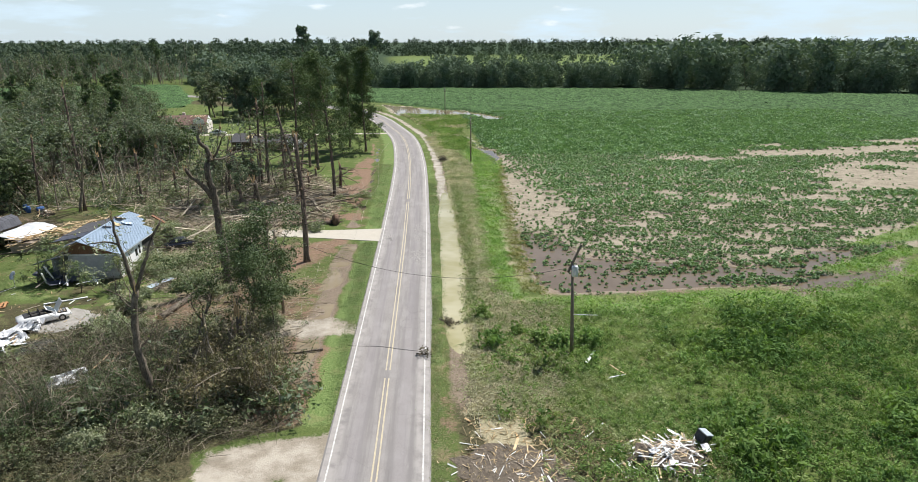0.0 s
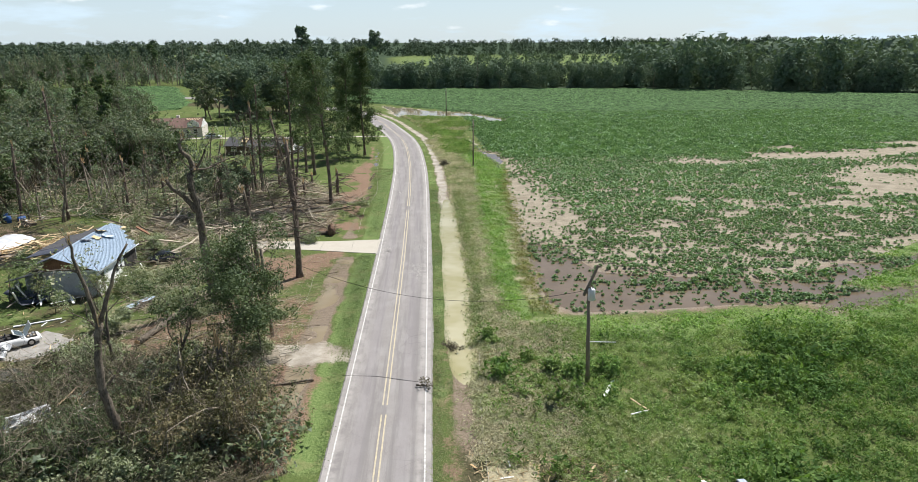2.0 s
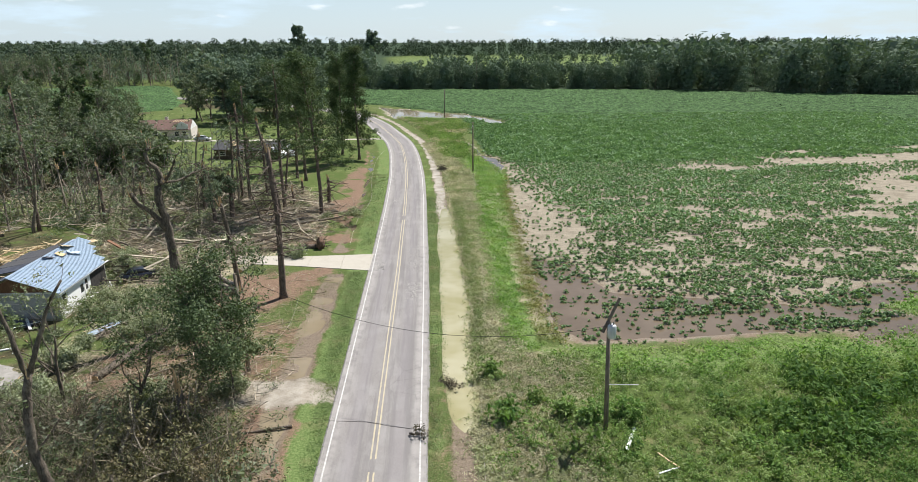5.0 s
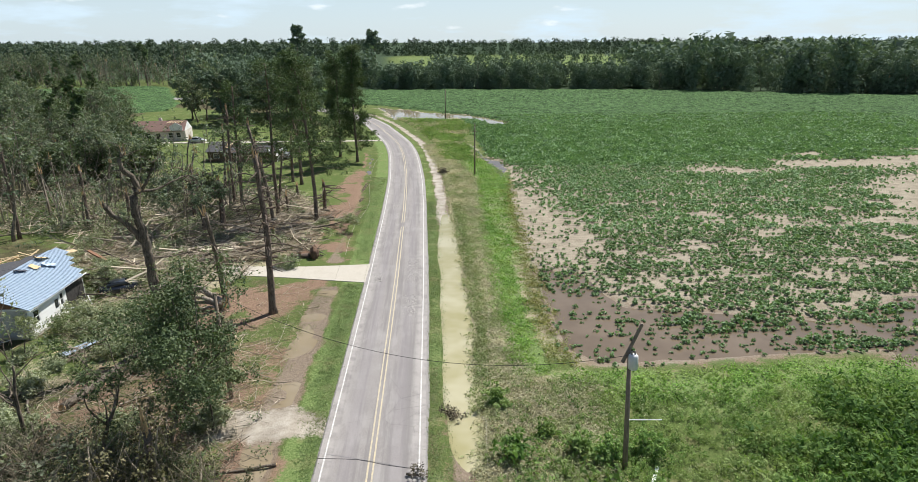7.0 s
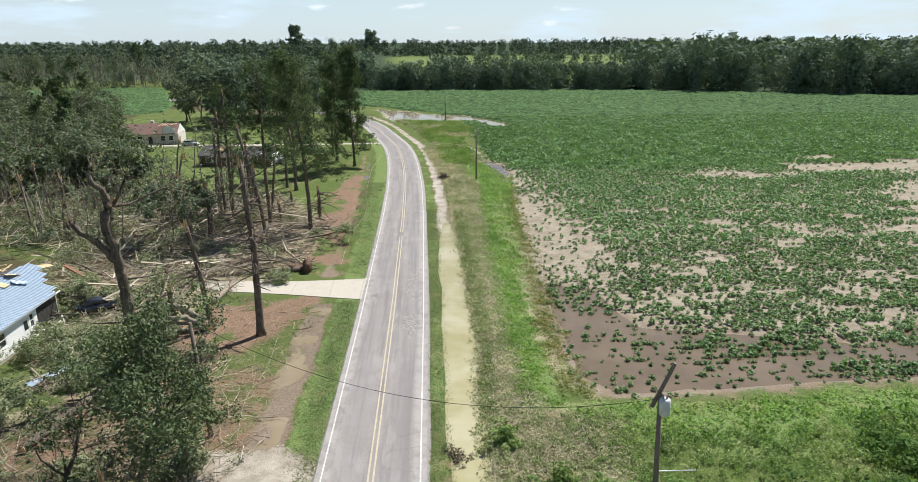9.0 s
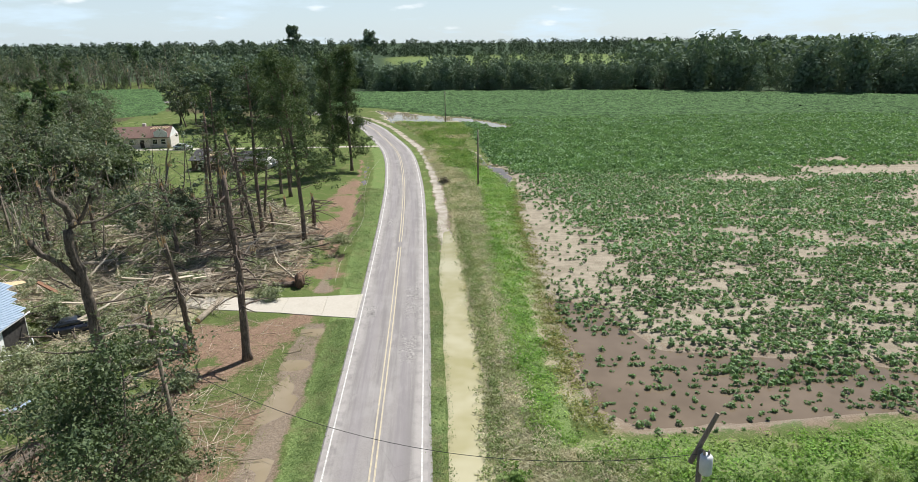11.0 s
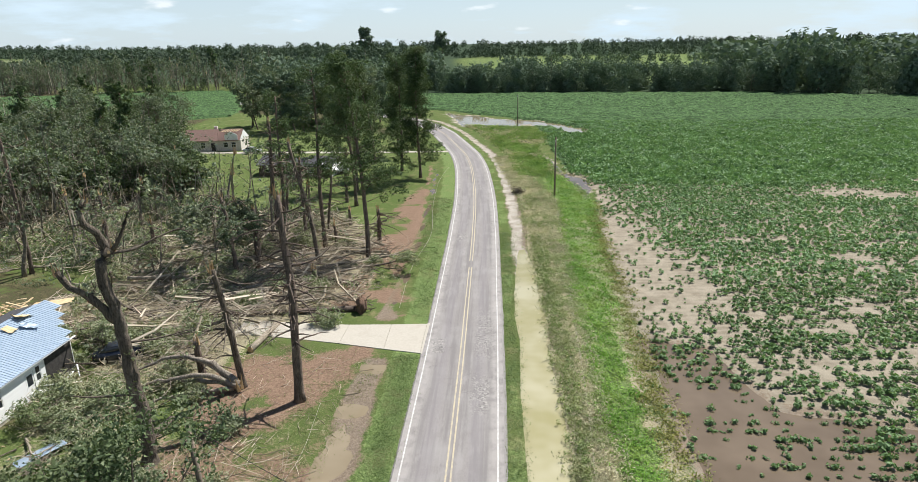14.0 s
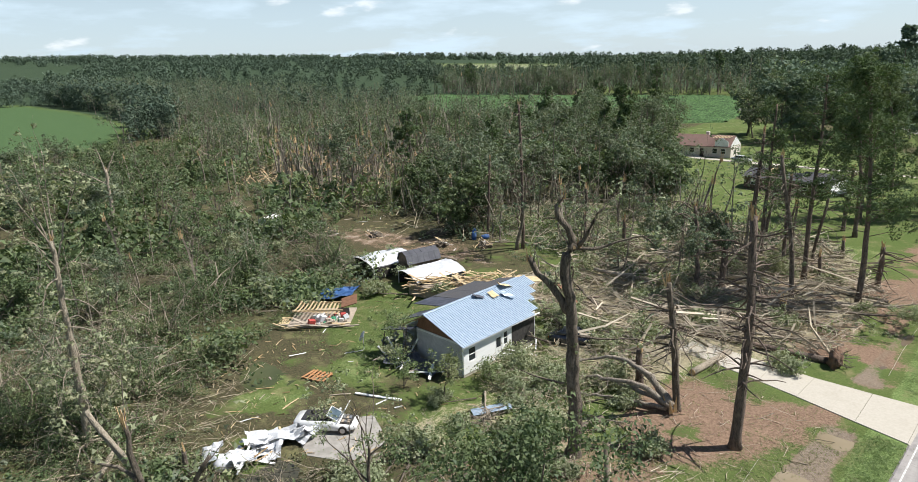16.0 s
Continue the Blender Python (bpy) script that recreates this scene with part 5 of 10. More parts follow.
# ---- wood of storm-damaged trees: a handful of shapes, set out by plan ----
WOOD = "storm-damaged wood behind the yards"
far_away = Matrix.Translation((-70, 120, 0))
KINDS = []
for k, (h, kind, fol, per, fl, sz, kw, lab) in enumerate([
        (13, "oak", LEAF_WOOD, 7, 0.75, 0.5, dict(density=0.9, split=0.35), "storm-battered hardwood with sparse grey-green leaves"),
        (15, "oak", LEAF_WOOD, 6, 0.8, 0.5, dict(density=0.8, split=0.4, bare=0.25), "storm-battered hardwood with sparse grey-green leaves"),
        (11, "oak", LEAF_OAK, 10, 0.8, 0.52, dict(density=1.1, split=0.25, spread=1.2), "full green hardwood standing in the damaged wood"),
        (9, "oak", LEAF_OAK, 11, 0.8, 0.5, dict(density=1.1, split=0.15, spread=1.3), "bushy green young tree in the damaged wood"),
        (17, "pine", LEAF_PINE, 7, 0.6, 0.6, dict(density=0.7, split=0.5, bare=0.35), "thin pine with a torn crown in the wood"),
        (14, "storm", LEAF_WOOD, 3, 0.6, 0.45, dict(density=0.7, split=0.4, bare=0.6), "half-bare twisted tree in the damaged wood"),
        (8, "snag", None, 0, 0, 0, dict(density=1.0), "snapped trunk with pale splintered top in the wood"),
        (11, "snag", None, 0, 0, 0, dict(density=1.4), "snapped trunk with pale splintered top in the wood"),
        (16, "oak", LEAF_WOOD, 8, 0.8, 0.5, dict(density=0.9, split=0.45, spread=0.7), "tall narrow hardwood with thinned crown")]):
    KINDS.append(tree_thing("tree" if kind != "snag" else "snapped_tree", far_away, lab, 60 + k, h, 0.22 if kind != "snag" else 0.2, kind, WOODSTEM if kind != "pine" else BARK_PINE, fol, int(per * 2.1), fl, sz * 0.5, 5, broken=kind == "snag", group=WOOD, coarse=True, **kw))


def free_spots(rng, n, poly, keep_out, gap, tries=40):
    p = np.array(poly, float)
    got = []
    for _ in range(n * tries):
        q = rng.uniform(p.min(0), p.max(0))
        if inside(q[0:1], q[1:2], poly, 0.01)[0] < 0.5 or any(inside(q[0:1], q[1:2], k, 0.01)[0] > 0.5 for k in keep_out):
            continue
        if all((q[0] - g[0]) ** 2 + (q[1] - g[1]) ** 2 > gap * gap for g in got):
            got.append(q)
            if len(got) >= n:
                break
    return got


CLEAR = [(-62, 52), (-66, 70), (-74, 84), (-84, 90), (-70, 99), (-52, 97), (-38, 96), (-30, 88), (-28, 60), (-30, 48), (-44, 46)]
LAWNS = [(-100, 178), (-72, 150), (-40, 128), (-30, 200), (-60, 225), (-104, 212)]
ROADSIDE = [(-30, 20), (-30, 140), (-50, 145), (-88, 185), (-110, 235), (-40, 235), (0, 180), (10, 20)]
rng_w = np.random.default_rng(5)


def plant(poly, n, weights, lo, hi, gap):
    w = np.array(weights, float) / sum(weights)
    for q in free_spots(rng_w, n, poly, [CLEAR, ROADSIDE, MIDFIELD, LEFTFIELD, LAWNS, OPENYARD] + ([[(-106, 100), (-134, 97), (-152, 116), (-144, 134), (-114, 132)]] if weights[2] else []), gap):
        k = KINDS[rng_w.choice(len(KINDS), p=w)]
        c = copy_thing(k, Matrix.Identity(4))
        c.matrix_basis = stand(q[0], q[1], rng_w.uniform(0, 6.28), rng_w.uniform(lo, hi), 0.1, (rng_w.normal() * 5, rng_w.normal() * 5))


plant([(-52, 98), (-90, 100), (-110, 150), (-150, 232), (-112, 240), (-88, 185), (-50, 140), (-40, 112)], 120, (2, 2, 3, 3, 1.4, 1.5, 1.2, 1.2, 2), 0.72, 1.12, 2.3)
plant([(-88, 92), (-150, 100), (-175, 180), (-150, 232), (-110, 150), (-92, 104)], 60, (1.2, 1.2, 0.8, 1, 0.6, 2, 3.5, 3.0, 1), 0.65, 1.05, 2.4)
plant([(-62, 30), (-66, 72), (-85, 86), (-150, 98), (-190, 70), (-190, 20), (-90, 10)], 52, (1.5, 1.5, 1.5, 3, 0.4, 2.5, 1.5, 1.2, 0.6), 0.45, 0.8, 2.8)
plant([(-100, 98), (-150, 103), (-165, 165), (-112, 165)], 60, (0, 0, 0, 0, 0, 0.6, 4, 4, 0), 0.6, 1.05, 1.8)
plant([(-160, 389), (-370, 358), (-375, 372), (-160, 402)], 36, (0, 1, 0, 0, 3, 2, 0, 1, 2), 0.9, 1.35, 4)
for k in KINDS:
    k.matrix_basis = stand(-75 - 6 * KINDS.index(k), 108 + 5 * (KINDS.index(k) % 3), 0.3 * KINDS.index(k), 0.95)

for q in free_spots(rng_w, 26, [(-54, 126), (-66, 133), (-92, 158), (-90, 186), (-80, 178), (-66, 152), (-52, 134)], [], 2.6):
    k = KINDS[rng_w.choice((0, 2, 2, 3, 3, 8))]
    copy_thing(k, Matrix.Identity(4)).matrix_basis = stand(q[0], q[1], rng_w.uniform(0, 6.28), rng_w.uniform(0.6, 0.95), 0.1, (rng_w.normal() * 6, rng_w.normal() * 6))

# clump of dark trees behind the far lawns, and two tall pines on the skyline
GREEN = "green trees round the far houses"
grove = tree_thing("grove_tree", stand(-62, 238), "tall dark green tree beside the far lawn", 80, 17, 0.26, "oak", BARK, LEAF_FAR_HAZE, 30, 0.9, 0.36, 5, density=1.1, split=0.2, spread=0.8, group=GREEN)
grove2 = tree_thing("grove_tree", stand(-52, 232), "tall thin-crowned tree beside the far lawn", 81, 18, 0.26, "oak", BARK, LEAF_WOOD, 18, 0.9, 0.3, 5, density=1.0, split=0.3, spread=0.7, bare=0.3, group=GREEN)
rg = np.random.default_rng(9)
for q in free_spots(rg, 34, [(-48, 228), (-78, 222), (-92, 240), (-78, 268), (-52, 262), (-42, 246)], [], 3.2):
    c = copy_thing(grove if rg.random() < 0.65 else grove2, Matrix.Identity(4))
    c.matrix_basis = stand(q[0], q[1], rg.uniform(0, 6.28), rg.uniform(0.75, 1.1))
for x, y, h in ((-57.3, 502, 31), (-112, 495, 34)):
    tree_thing("skyline_pine", stand(x, y), "tall lone pine rising over the far wood", int(h), h, 0.4, "pine", BARK_PINE, LEAF_FAR_HAZE, 9, 1.1, 0.7, 5, split=0.62, density=0.9)


# ---- far woods, joined ----
def far_template(seed, n, w, h, size=0.9):
    """One far crown: leaf sprays over rounded clumps that narrow to an uneven top, with some low growth."""
    r = np.random.default_rng(seed)
    k = 8
    t = np.concatenate([r.uniform(0.04, 0.3, 2), r.uniform(0.35, 0.86, k - 2)])
    rad = w * r.uniform(0.2, 0.36, k) * (1.15 - 0.45 * t)
    a = r.uniform(0, 6.28, k)
    out = w * 0.36 * np.sin(np.pi * (0.3 + 0.62 * t)) * r.uniform(0.2, 1.0, k)
    lobes = np.column_stack([np.cos(a) * out, np.sin(a) * out, t * h])
    pick = r.choice(k, size=n, p=rad ** 2 / (rad ** 2).sum())
    d = r.normal(size=(n, 3))
    d[:, 2] += 0.25
    d /= np.linalg.norm(d, axis=1)[:, None]
    c = lobes[pick] + d * rad[pick][:, None] * r.uniform(0.72, 1.08, n)[:, None] * [1, 1, 1.15]
    c[:, 2] = np.clip(c[:, 2], 0.3, None)
    nrm = d + r.normal(size=(n, 3)) * 0.24
    nrm /= np.linalg.norm(nrm, axis=1)[:, None]
    u = np.cross(nrm, r.normal(size=(n, 3)))
    u /= np.linalg.norm(u, axis=1)[:, None] + 1e-9
    q = np.cross(nrm, u)
    s = (size * r.uniform(0.6, 1.4, n))[:, None]
    v = np.stack([c - u * s * 0.62 - q * s * 0.36, c + u * s * 0.62 - q * s * 0.36, c + q * s * 0.7], 1).reshape(-1, 3)
    return v, np.arange(3 * n).reshape(-1, 3)


FAR_T = [far_template(s, 170, 8, 11.5, 0.85) for s in range(6)]
FAR_EDGE = [far_template(s + 90, 60, 16, 11, 2.2) for s in range(4)]
FAR_LOW = [far_template(s + 20, 90, 12, 10.5, 1.5) for s in range(5)]


def far_wood(poly, n, lo, hi, seed, templates, label, material=None):
    r = np.random.default_rng(seed)
    p = np.array(poly, float)
    q = r.uniform(p.min(0), p.max(0), size=(n * 6, 2))
    q = q[inside(q[:, 0], q[:, 1], poly, 0.01) > 0.5][:n]
    s = r.uniform(lo, hi, len(q)) / 12.0 * (0.72 + 0.5 * vnoise(q[:, 0], q[:, 1], 22, 64, 2)) * (0.82 + 0.36 * vnoise(q[:, 0], q[:, 1], 110, 67, 2))
    v, f = scatter_mesh(templates, r.integers(len(templates), size=len(q)), np.column_stack([q, land_rise(q[:, 0], q[:, 1]) - 0.2]), r.uniform(0, 6.28, len(q)), s)
    ob = new("far_woods", mesh_np("far_woods", v, f, material or LEAF_FAR_HAZE))
    return tagged(ob, label, "woods", kind="stuff")


FAR_HI = [far_template(s + 50, 600, 7, 11.5, 0.46) for s in range(8)]
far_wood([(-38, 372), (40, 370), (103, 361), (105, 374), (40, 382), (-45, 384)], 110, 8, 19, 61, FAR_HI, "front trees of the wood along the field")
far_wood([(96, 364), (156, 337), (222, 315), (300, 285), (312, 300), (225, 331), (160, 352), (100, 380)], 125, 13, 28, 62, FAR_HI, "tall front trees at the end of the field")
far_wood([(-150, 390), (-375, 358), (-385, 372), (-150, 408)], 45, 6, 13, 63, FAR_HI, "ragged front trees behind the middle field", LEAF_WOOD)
far_wood([(-246, 104), (-300, 128), (-370, 136), (-480, 124), (-480, 138), (-370, 150), (-300, 142), (-246, 120)], 110, 12, 19, 64, FAR_HI, "front trees round the distant pasture", LEAF_FARDARK_HAZE)
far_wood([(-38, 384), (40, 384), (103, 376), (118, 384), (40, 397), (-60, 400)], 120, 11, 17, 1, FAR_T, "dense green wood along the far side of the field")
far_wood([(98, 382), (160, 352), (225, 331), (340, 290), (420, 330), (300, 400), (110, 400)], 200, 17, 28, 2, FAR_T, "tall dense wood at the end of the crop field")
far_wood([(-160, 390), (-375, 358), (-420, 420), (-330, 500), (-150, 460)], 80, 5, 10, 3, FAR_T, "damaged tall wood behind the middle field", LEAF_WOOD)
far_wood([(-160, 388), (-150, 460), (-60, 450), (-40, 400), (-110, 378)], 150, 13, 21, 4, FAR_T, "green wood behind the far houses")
far_wood([(-330, 140), (-250, 255), (-330, 290), (-375, 356), (-700, 380), (-700, 140), (-400, 142)], 420, 7, 15, 5, FAR_T, "green wood round the distant pasture", LEAF_FARDARK_HAZE)
far_wood([(-470, 40), (-600, 30), (-700, 160), (-470, 136)], 110, 9, 16, 7, FAR_T, "green wood round the distant pasture", LEAF_FARDARK_HAZE)
far_wood([(-240, 52), (-290, 22), (-600, 30), (-600, -60), (-240, -60)], 140, 12, 17, 6, FAR_T, "green wood round the distant pasture", LEAF_FARDARK_HAZE)


# damaged woods of thin stems: trunk, a few limbs, sparse leaves; some snapped with pale tops


def thin_tree(seed, h, kind, per, size, bare=0.0, lean=(0, 0)):
    """Arrays of one thin storm-struck tree, with a material number for each triangle."""
    r = np.random.default_rng(seed)
    paths, tips = tree_arrays(seed, h, 0.24 if kind == "snag" else 0.15, kind, density=0.35 if kind != "pine" else 0.4, split=0.35 if kind != "pine" else 0.5, spread=1.0, bare=bare, coarse=True, lean=lean)
    thin = [(paths[0][0][[0, 3, 6, 8]], paths[0][1][[0, 3, 6, 8]])]
    for p, w in paths[1:]:
        if len(p) >= 3:
            thin.append((p[[0, len(p) // 2, -1]], w[[0, len(p) // 2, -1]]))
        elif r.random() < 0.22:
            thin.append((p, w))
    v, f = tubes(thin, 3, cap=False)
    q = f[0]
    tri = np.concatenate([q[:, [0, 1, 2]], q[:, [0, 2, 3]]])
    idx = [np.zeros(len(tri), int)]
    if len(tips):
        tips = tips[r.random(len(tips)) < 0.38]
        lv, lf = puffs(tips + r.normal(size=tips.shape) * 0.2, 0.55, per * 3, size * 0.72, r, 0.9, 1.6)
        tri = np.concatenate([tri, lf + len(v)])
        v = np.concatenate([v, lv])
        idx.append(np.ones(len(lf), int))
    if kind == "snag":
        sv, sf = splinter_top(r, paths[0][0][-1], paths[0][1][-1] * 1.3, 1.6)
        s = np.concatenate([sf[0][:, [0, 1, 2]], sf[0][:, [0, 2, 3]]])
        tri = np.concatenate([tri, s + len(v)])
        v = np.concatenate([v, sv])
        idx.append(np.full(len(s), 2))
    return v, tri, np.concatenate(idx)


THIN = [thin_tree(501, 12, "oak", 3, 0.36), thin_tree(502, 13, "oak", 2, 0.36, 0.2), thin_tree(503, 12, "storm", 2, 0.34, 0.4), thin_tree(504, 14, "pine", 2, 0.4, 0.3), thin_tree(505, 12, "oak", 4, 0.38), thin_tree(506, 12, "storm", 2, 0.32, 0.7, (0.25, 0.1)),
        thin_tree(507, 7, "snag", 0, 0), thin_tree(508, 10, "snag", 0, 0), thin_tree(509, 12, "oak", 3, 0.36, 0.1, (0.2, -0.1)), thin_tree(510, 15, "pine", 1, 0.5, 0.6)]


SNAPPED = [(-106, 100), (-134, 97), (-152, 116), (-144, 134), (-114, 132)]


def thin_wood(poly, n, lo, hi, seed, weights, label, leaf, keep=()):
    r = np.random.default_rng(seed)
    p = np.array(poly, float)
    q = r.uniform(p.min(0), p.max(0), size=(n * 8, 2))
    ok = inside(q[:, 0], q[:, 1], poly, 0.01) > 0.5
    for k in keep:
        ok &= inside(q[:, 0], q[:, 1], k, 0.01) < 0.5
    q = q[ok][:n]
    w = np.array(weights, float) / sum(weights)
    pick = r.choice(len(THIN), size=len(q), p=w)
    z = land_rise(q[:, 0], q[:, 1]) - 0.15
    s = r.uniform(lo, hi, len(q)) / 12.0
    v, f = scatter_mesh([(a, b) for a, b, _ in THIN], pick, np.column_stack([q, z]), r.uniform(0, 6.28, len(q)), s)
    idx = np.concatenate([np.tile(THIN[k][2], int((pick == k).sum())) for k in range(len(THIN))])
    ob = new("damaged_wood", mesh_np("damaged_wood", v, f, [WOODSTEM, leaf, SPLINTER], idx))
    return tagged(ob, label, "woods", kind="stuff")


MIXED, LEAFY = (3, 3, 2, 1.5, 3, 1.5, 1.2, 1.2, 3, 1), (4, 3, 1, 0.6, 5, 0.8, 0.4, 0.4, 3, 0.3)
thin_wood([(-150, 98), (-240, 112), (-330, 140), (-330, 285), (-240, 250), (-150, 232), (-165, 175)], 430, 6.5, 14, 81, LEAFY, "battered wood of thin grey-green trees", LEAF_WOOD, [MIDFIELD, LEFTFIELD])
thin_wood([(-84, 90), (-150, 98), (-172, 178), (-150, 232), (-112, 238), (-90, 186), (-100, 130)], 330, 6, 11.5, 82, MIXED, "snapped wood of bare stems and torn tops", LEAF_DEEP, [CLEAR, LAWNS, SNAPPED])
thin_wood(SNAPPED, 95, 8, 14, 88, (0, 0, 0.4, 0.3, 0, 0.6, 6, 4, 0, 0.6), "stand of snapped pines with pale splintered tops", LEAF_WOOD)
thin_wood([(-66, 34), (-70, 74), (-88, 88), (-150, 98), (-222, 100), (-226, 64), (-200, 20), (-90, 10)], 300, 5, 10, 83, MIXED, "battered thicket of young green trees", LEAF_DEEP, [CLEAR, LEFTFIELD])
thin_wood([(-150, 388), (-375, 357), (-385, 400), (-150, 425)], 330, 8, 19, 84, (2, 3, 2, 4, 1, 1.5, 1, 2, 1, 5), "tall ragged stems behind the middle field", LEAF_WOOD)
thin_wood([(-250, 100), (-330, 130), (-480, 128), (-520, 200), (-330, 250)], 260, 11, 17, 85, LEAFY, "ragged wood above the distant pasture", LEAF_WOOD, [LEFTFIELD])
thin_wood([(-52, 100), (-88, 102), (-108, 150), (-88, 182), (-52, 138), (-42, 114)], 120, 6, 12, 86, MIXED, "battered trees between the two yards", LEAF_WOOD, [CLEAR, LAWNS, OPENYARD])
thin_wood([(-40, 374), (104, 362), (300, 286), (308, 296), (110, 376), (-40, 382)], 50, 9, 15, 87, LEAFY, "thin stems along the front of the wood", LEAF_FAR_HAZE)
thin_wood(OPENYARD, 64, 5, 13, 89, (2, 3, 3, 2, 1.5, 3, 2.5, 2.5, 2, 2), "scattered torn trees behind the house", LEAF_WOOD, [CLEAR])
thin_wood([(-86, 158), (-76, 148), (-69, 156), (-80, 176), (-88, 172)], 34, 7, 12, 90, LEAFY, "green trees half hiding the far house", LEAF_OAK)
BELT = "distant belt of dark woods"
for n, (poly, count, lo, hi) in enumerate([
        ([(-420, 420), (-150, 470), (-140, 700), (-700, 700), (-700, 390)], 460, 6, 12), ([(120, 400), (420, 340), (900, 600), (600, 900), (150, 620)], 620, 19, 27), ([(-1500, 420), (-700, 160), (-700, 700), (-1400, 1000)], 420, 10, 17),
        ([(-560, 700), (-140, 700), (-120, 800), (-280, 815), (-440, 815), (-500, 1060), (-560, 1060)], 190, 13, 20), ([(-60, 560), (110, 545), (140, 600), (-40, 620)], 60, 8, 14), ([(20, 840), (330, 800), (350, 850), (30, 870)], 90, 9, 14),
        ([(-1000, 1060), (1000, 1160), (1100, 1330), (-1100, 1250)], 520, 13, 20), ([(-2600, 1500), (2200, 1650), (2200, 1760), (-2600, 1610)], 420, 17, 21), ([(-3200, 300), (-1500, 420), (-1400, 1000), (-2600, 1500), (-3200, 1500)], 420, 18, 22),
        ([(600, 500), (1500, 700), (1900, 1700), (900, 1300)], 380, 18, 26), ([(-3400, 2300), (3000, 2400), (3000, 2520), (-3400, 2420)], 480, 23, 26), ([(-520, 1060), (-280, 1060), (-260, 1120), (-540, 1120)], 60, 12, 16)]):
    far_wood(poly, count, lo, hi, 30 + n, FAR_LOW if poly[0][1] < 1400 and poly[0][0] > -3000 else FAR_EDGE, BELT, LEAF_FARDARK_HAZE if poly[0][0] < -400 else LEAF_FAR_HAZE)

# ---- crop rows ----
def crop_template(seed, n, w, h, size):
    """One bushy plant: blades over a low rounded mound, some flopping outwards."""
    r = np.random.default_rng(seed)
    c = np.column_stack([r.normal(size=(3, 2)) * w * 0.17, r.uniform(0.38, 0.55, 3) * h])
    return puffs(c, w * 0.36, n // 3, size, r, 0.62 * h / w * 1.6, 1.35, 0.4)


def crop_cover(x, y):
    """How likely a plant stands: thin where water drowned the crop, fuller towards the middle of the field."""
    n, m = vnoise(x, y, 6, 41), vnoise(x * 0.45, y, 2.4, 47)
    full_from = np.interp(y, (62, 71, 75, 82, 93, 107, 124, 142, 160), (30, 26, 21.5, 20, 19, 21, 18.5, 15.5, 8))
    side = 0.24 + 0.28 * (1 - sstep(84, 92, y)) + (0.76 - 0.28 * (1 - sstep(84, 92, y))) * sstep(-11.0, 3.5, x - full_from + (n - 0.5) * 9)
    wet_to = np.interp(x, (9, 20, 27, 36, 46, 56), (80, 74, 71, 71, 76.5, 78.5))
    wet = 0.55 + 0.15 * sstep(15, 24, x) + (0.45 - 0.15 * sstep(15, 24, x)) * sstep(-4.0, 2.5, y - wet_to + (m - 0.5) * 5)
    wet = wet * np.where(y < wet_to, (0.6 + 1.1 * sstep(0.36, 0.6, vnoise(x, y, 3.2, 45))), 1.0)
    gaps = 1 - (0.62 - 0.5 * sstep(112, 138, y)) * sstep(0.5, 0.68, m) - 0.35 * band(y, 95, 122, 7) * sstep(0.5, 0.66, vnoise(x * 0.3, y, 4.0, 49))
    bare = inside(x, y, BARE, 3.0) * sstep(0.32, 0.52, vnoise(x * 0.35, y, 4.5, 48))
    bare2 = inside(x, y, BARE2, 4.0) * sstep(0.28, 0.46, vnoise(x * 0.5, y, 5, 46))
    drowned = (1 - inside(x, y, FLOOD, 3)) * (1 - inside(x, y, FLOOD2, 2)) * (1 - inside(x, y, SLOUGH, 2))
    grass = np.maximum(inside(x, y, SPIT, 1.0), inside(x, y, SPIT2, 1.0))
    return (1 - grass) * inside(x, y, FIELD, 1.0) * np.clip(side * np.clip(wet, 0, 1) * gaps, 0, 1) * (1 - 0.93 * bare) * (1 - 0.9 * bare2) * drowned


def crop(name, y0, y1, x0, x1, row, gap, templates, size, lift, seed, label, slope=0.06):
    r = np.random.default_rng(seed)
    ys = np.arange(y0 - abs(slope) * max(abs(x0), abs(x1)), y1 + abs(slope) * abs(x0), row)
    xs = np.arange(x0, x1, gap)
    X, Y = np.meshgrid(xs, ys)
    X = X + r.uniform(-0.35, 0.35, X.shape) * gap
    Y = Y + r.normal(size=X.shape) * 0.07 + slope * X
    ok = r.random(X.shape) < crop_cover(X, Y)
    ok &= (Y >= y0) & (Y < y1)
    x, y = X[ok], Y[ok]
    z = ground_height(x, y) if y0 < 180 else np.zeros(len(x))
    s = size * r.uniform(0.55, 1.3, len(x)) * (0.52 + 0.48 * crop_cover(x, y))
    v, f = scatter_mesh(templates, r.integers(len(templates), size=len(x)), np.column_stack([x, y, z + lift]), r.uniform(0, 6.28, len(x)), s)
    return tagged(new(name, mesh_np(name, v, f, LEAF_CROP)), label, "crop", kind="stuff")


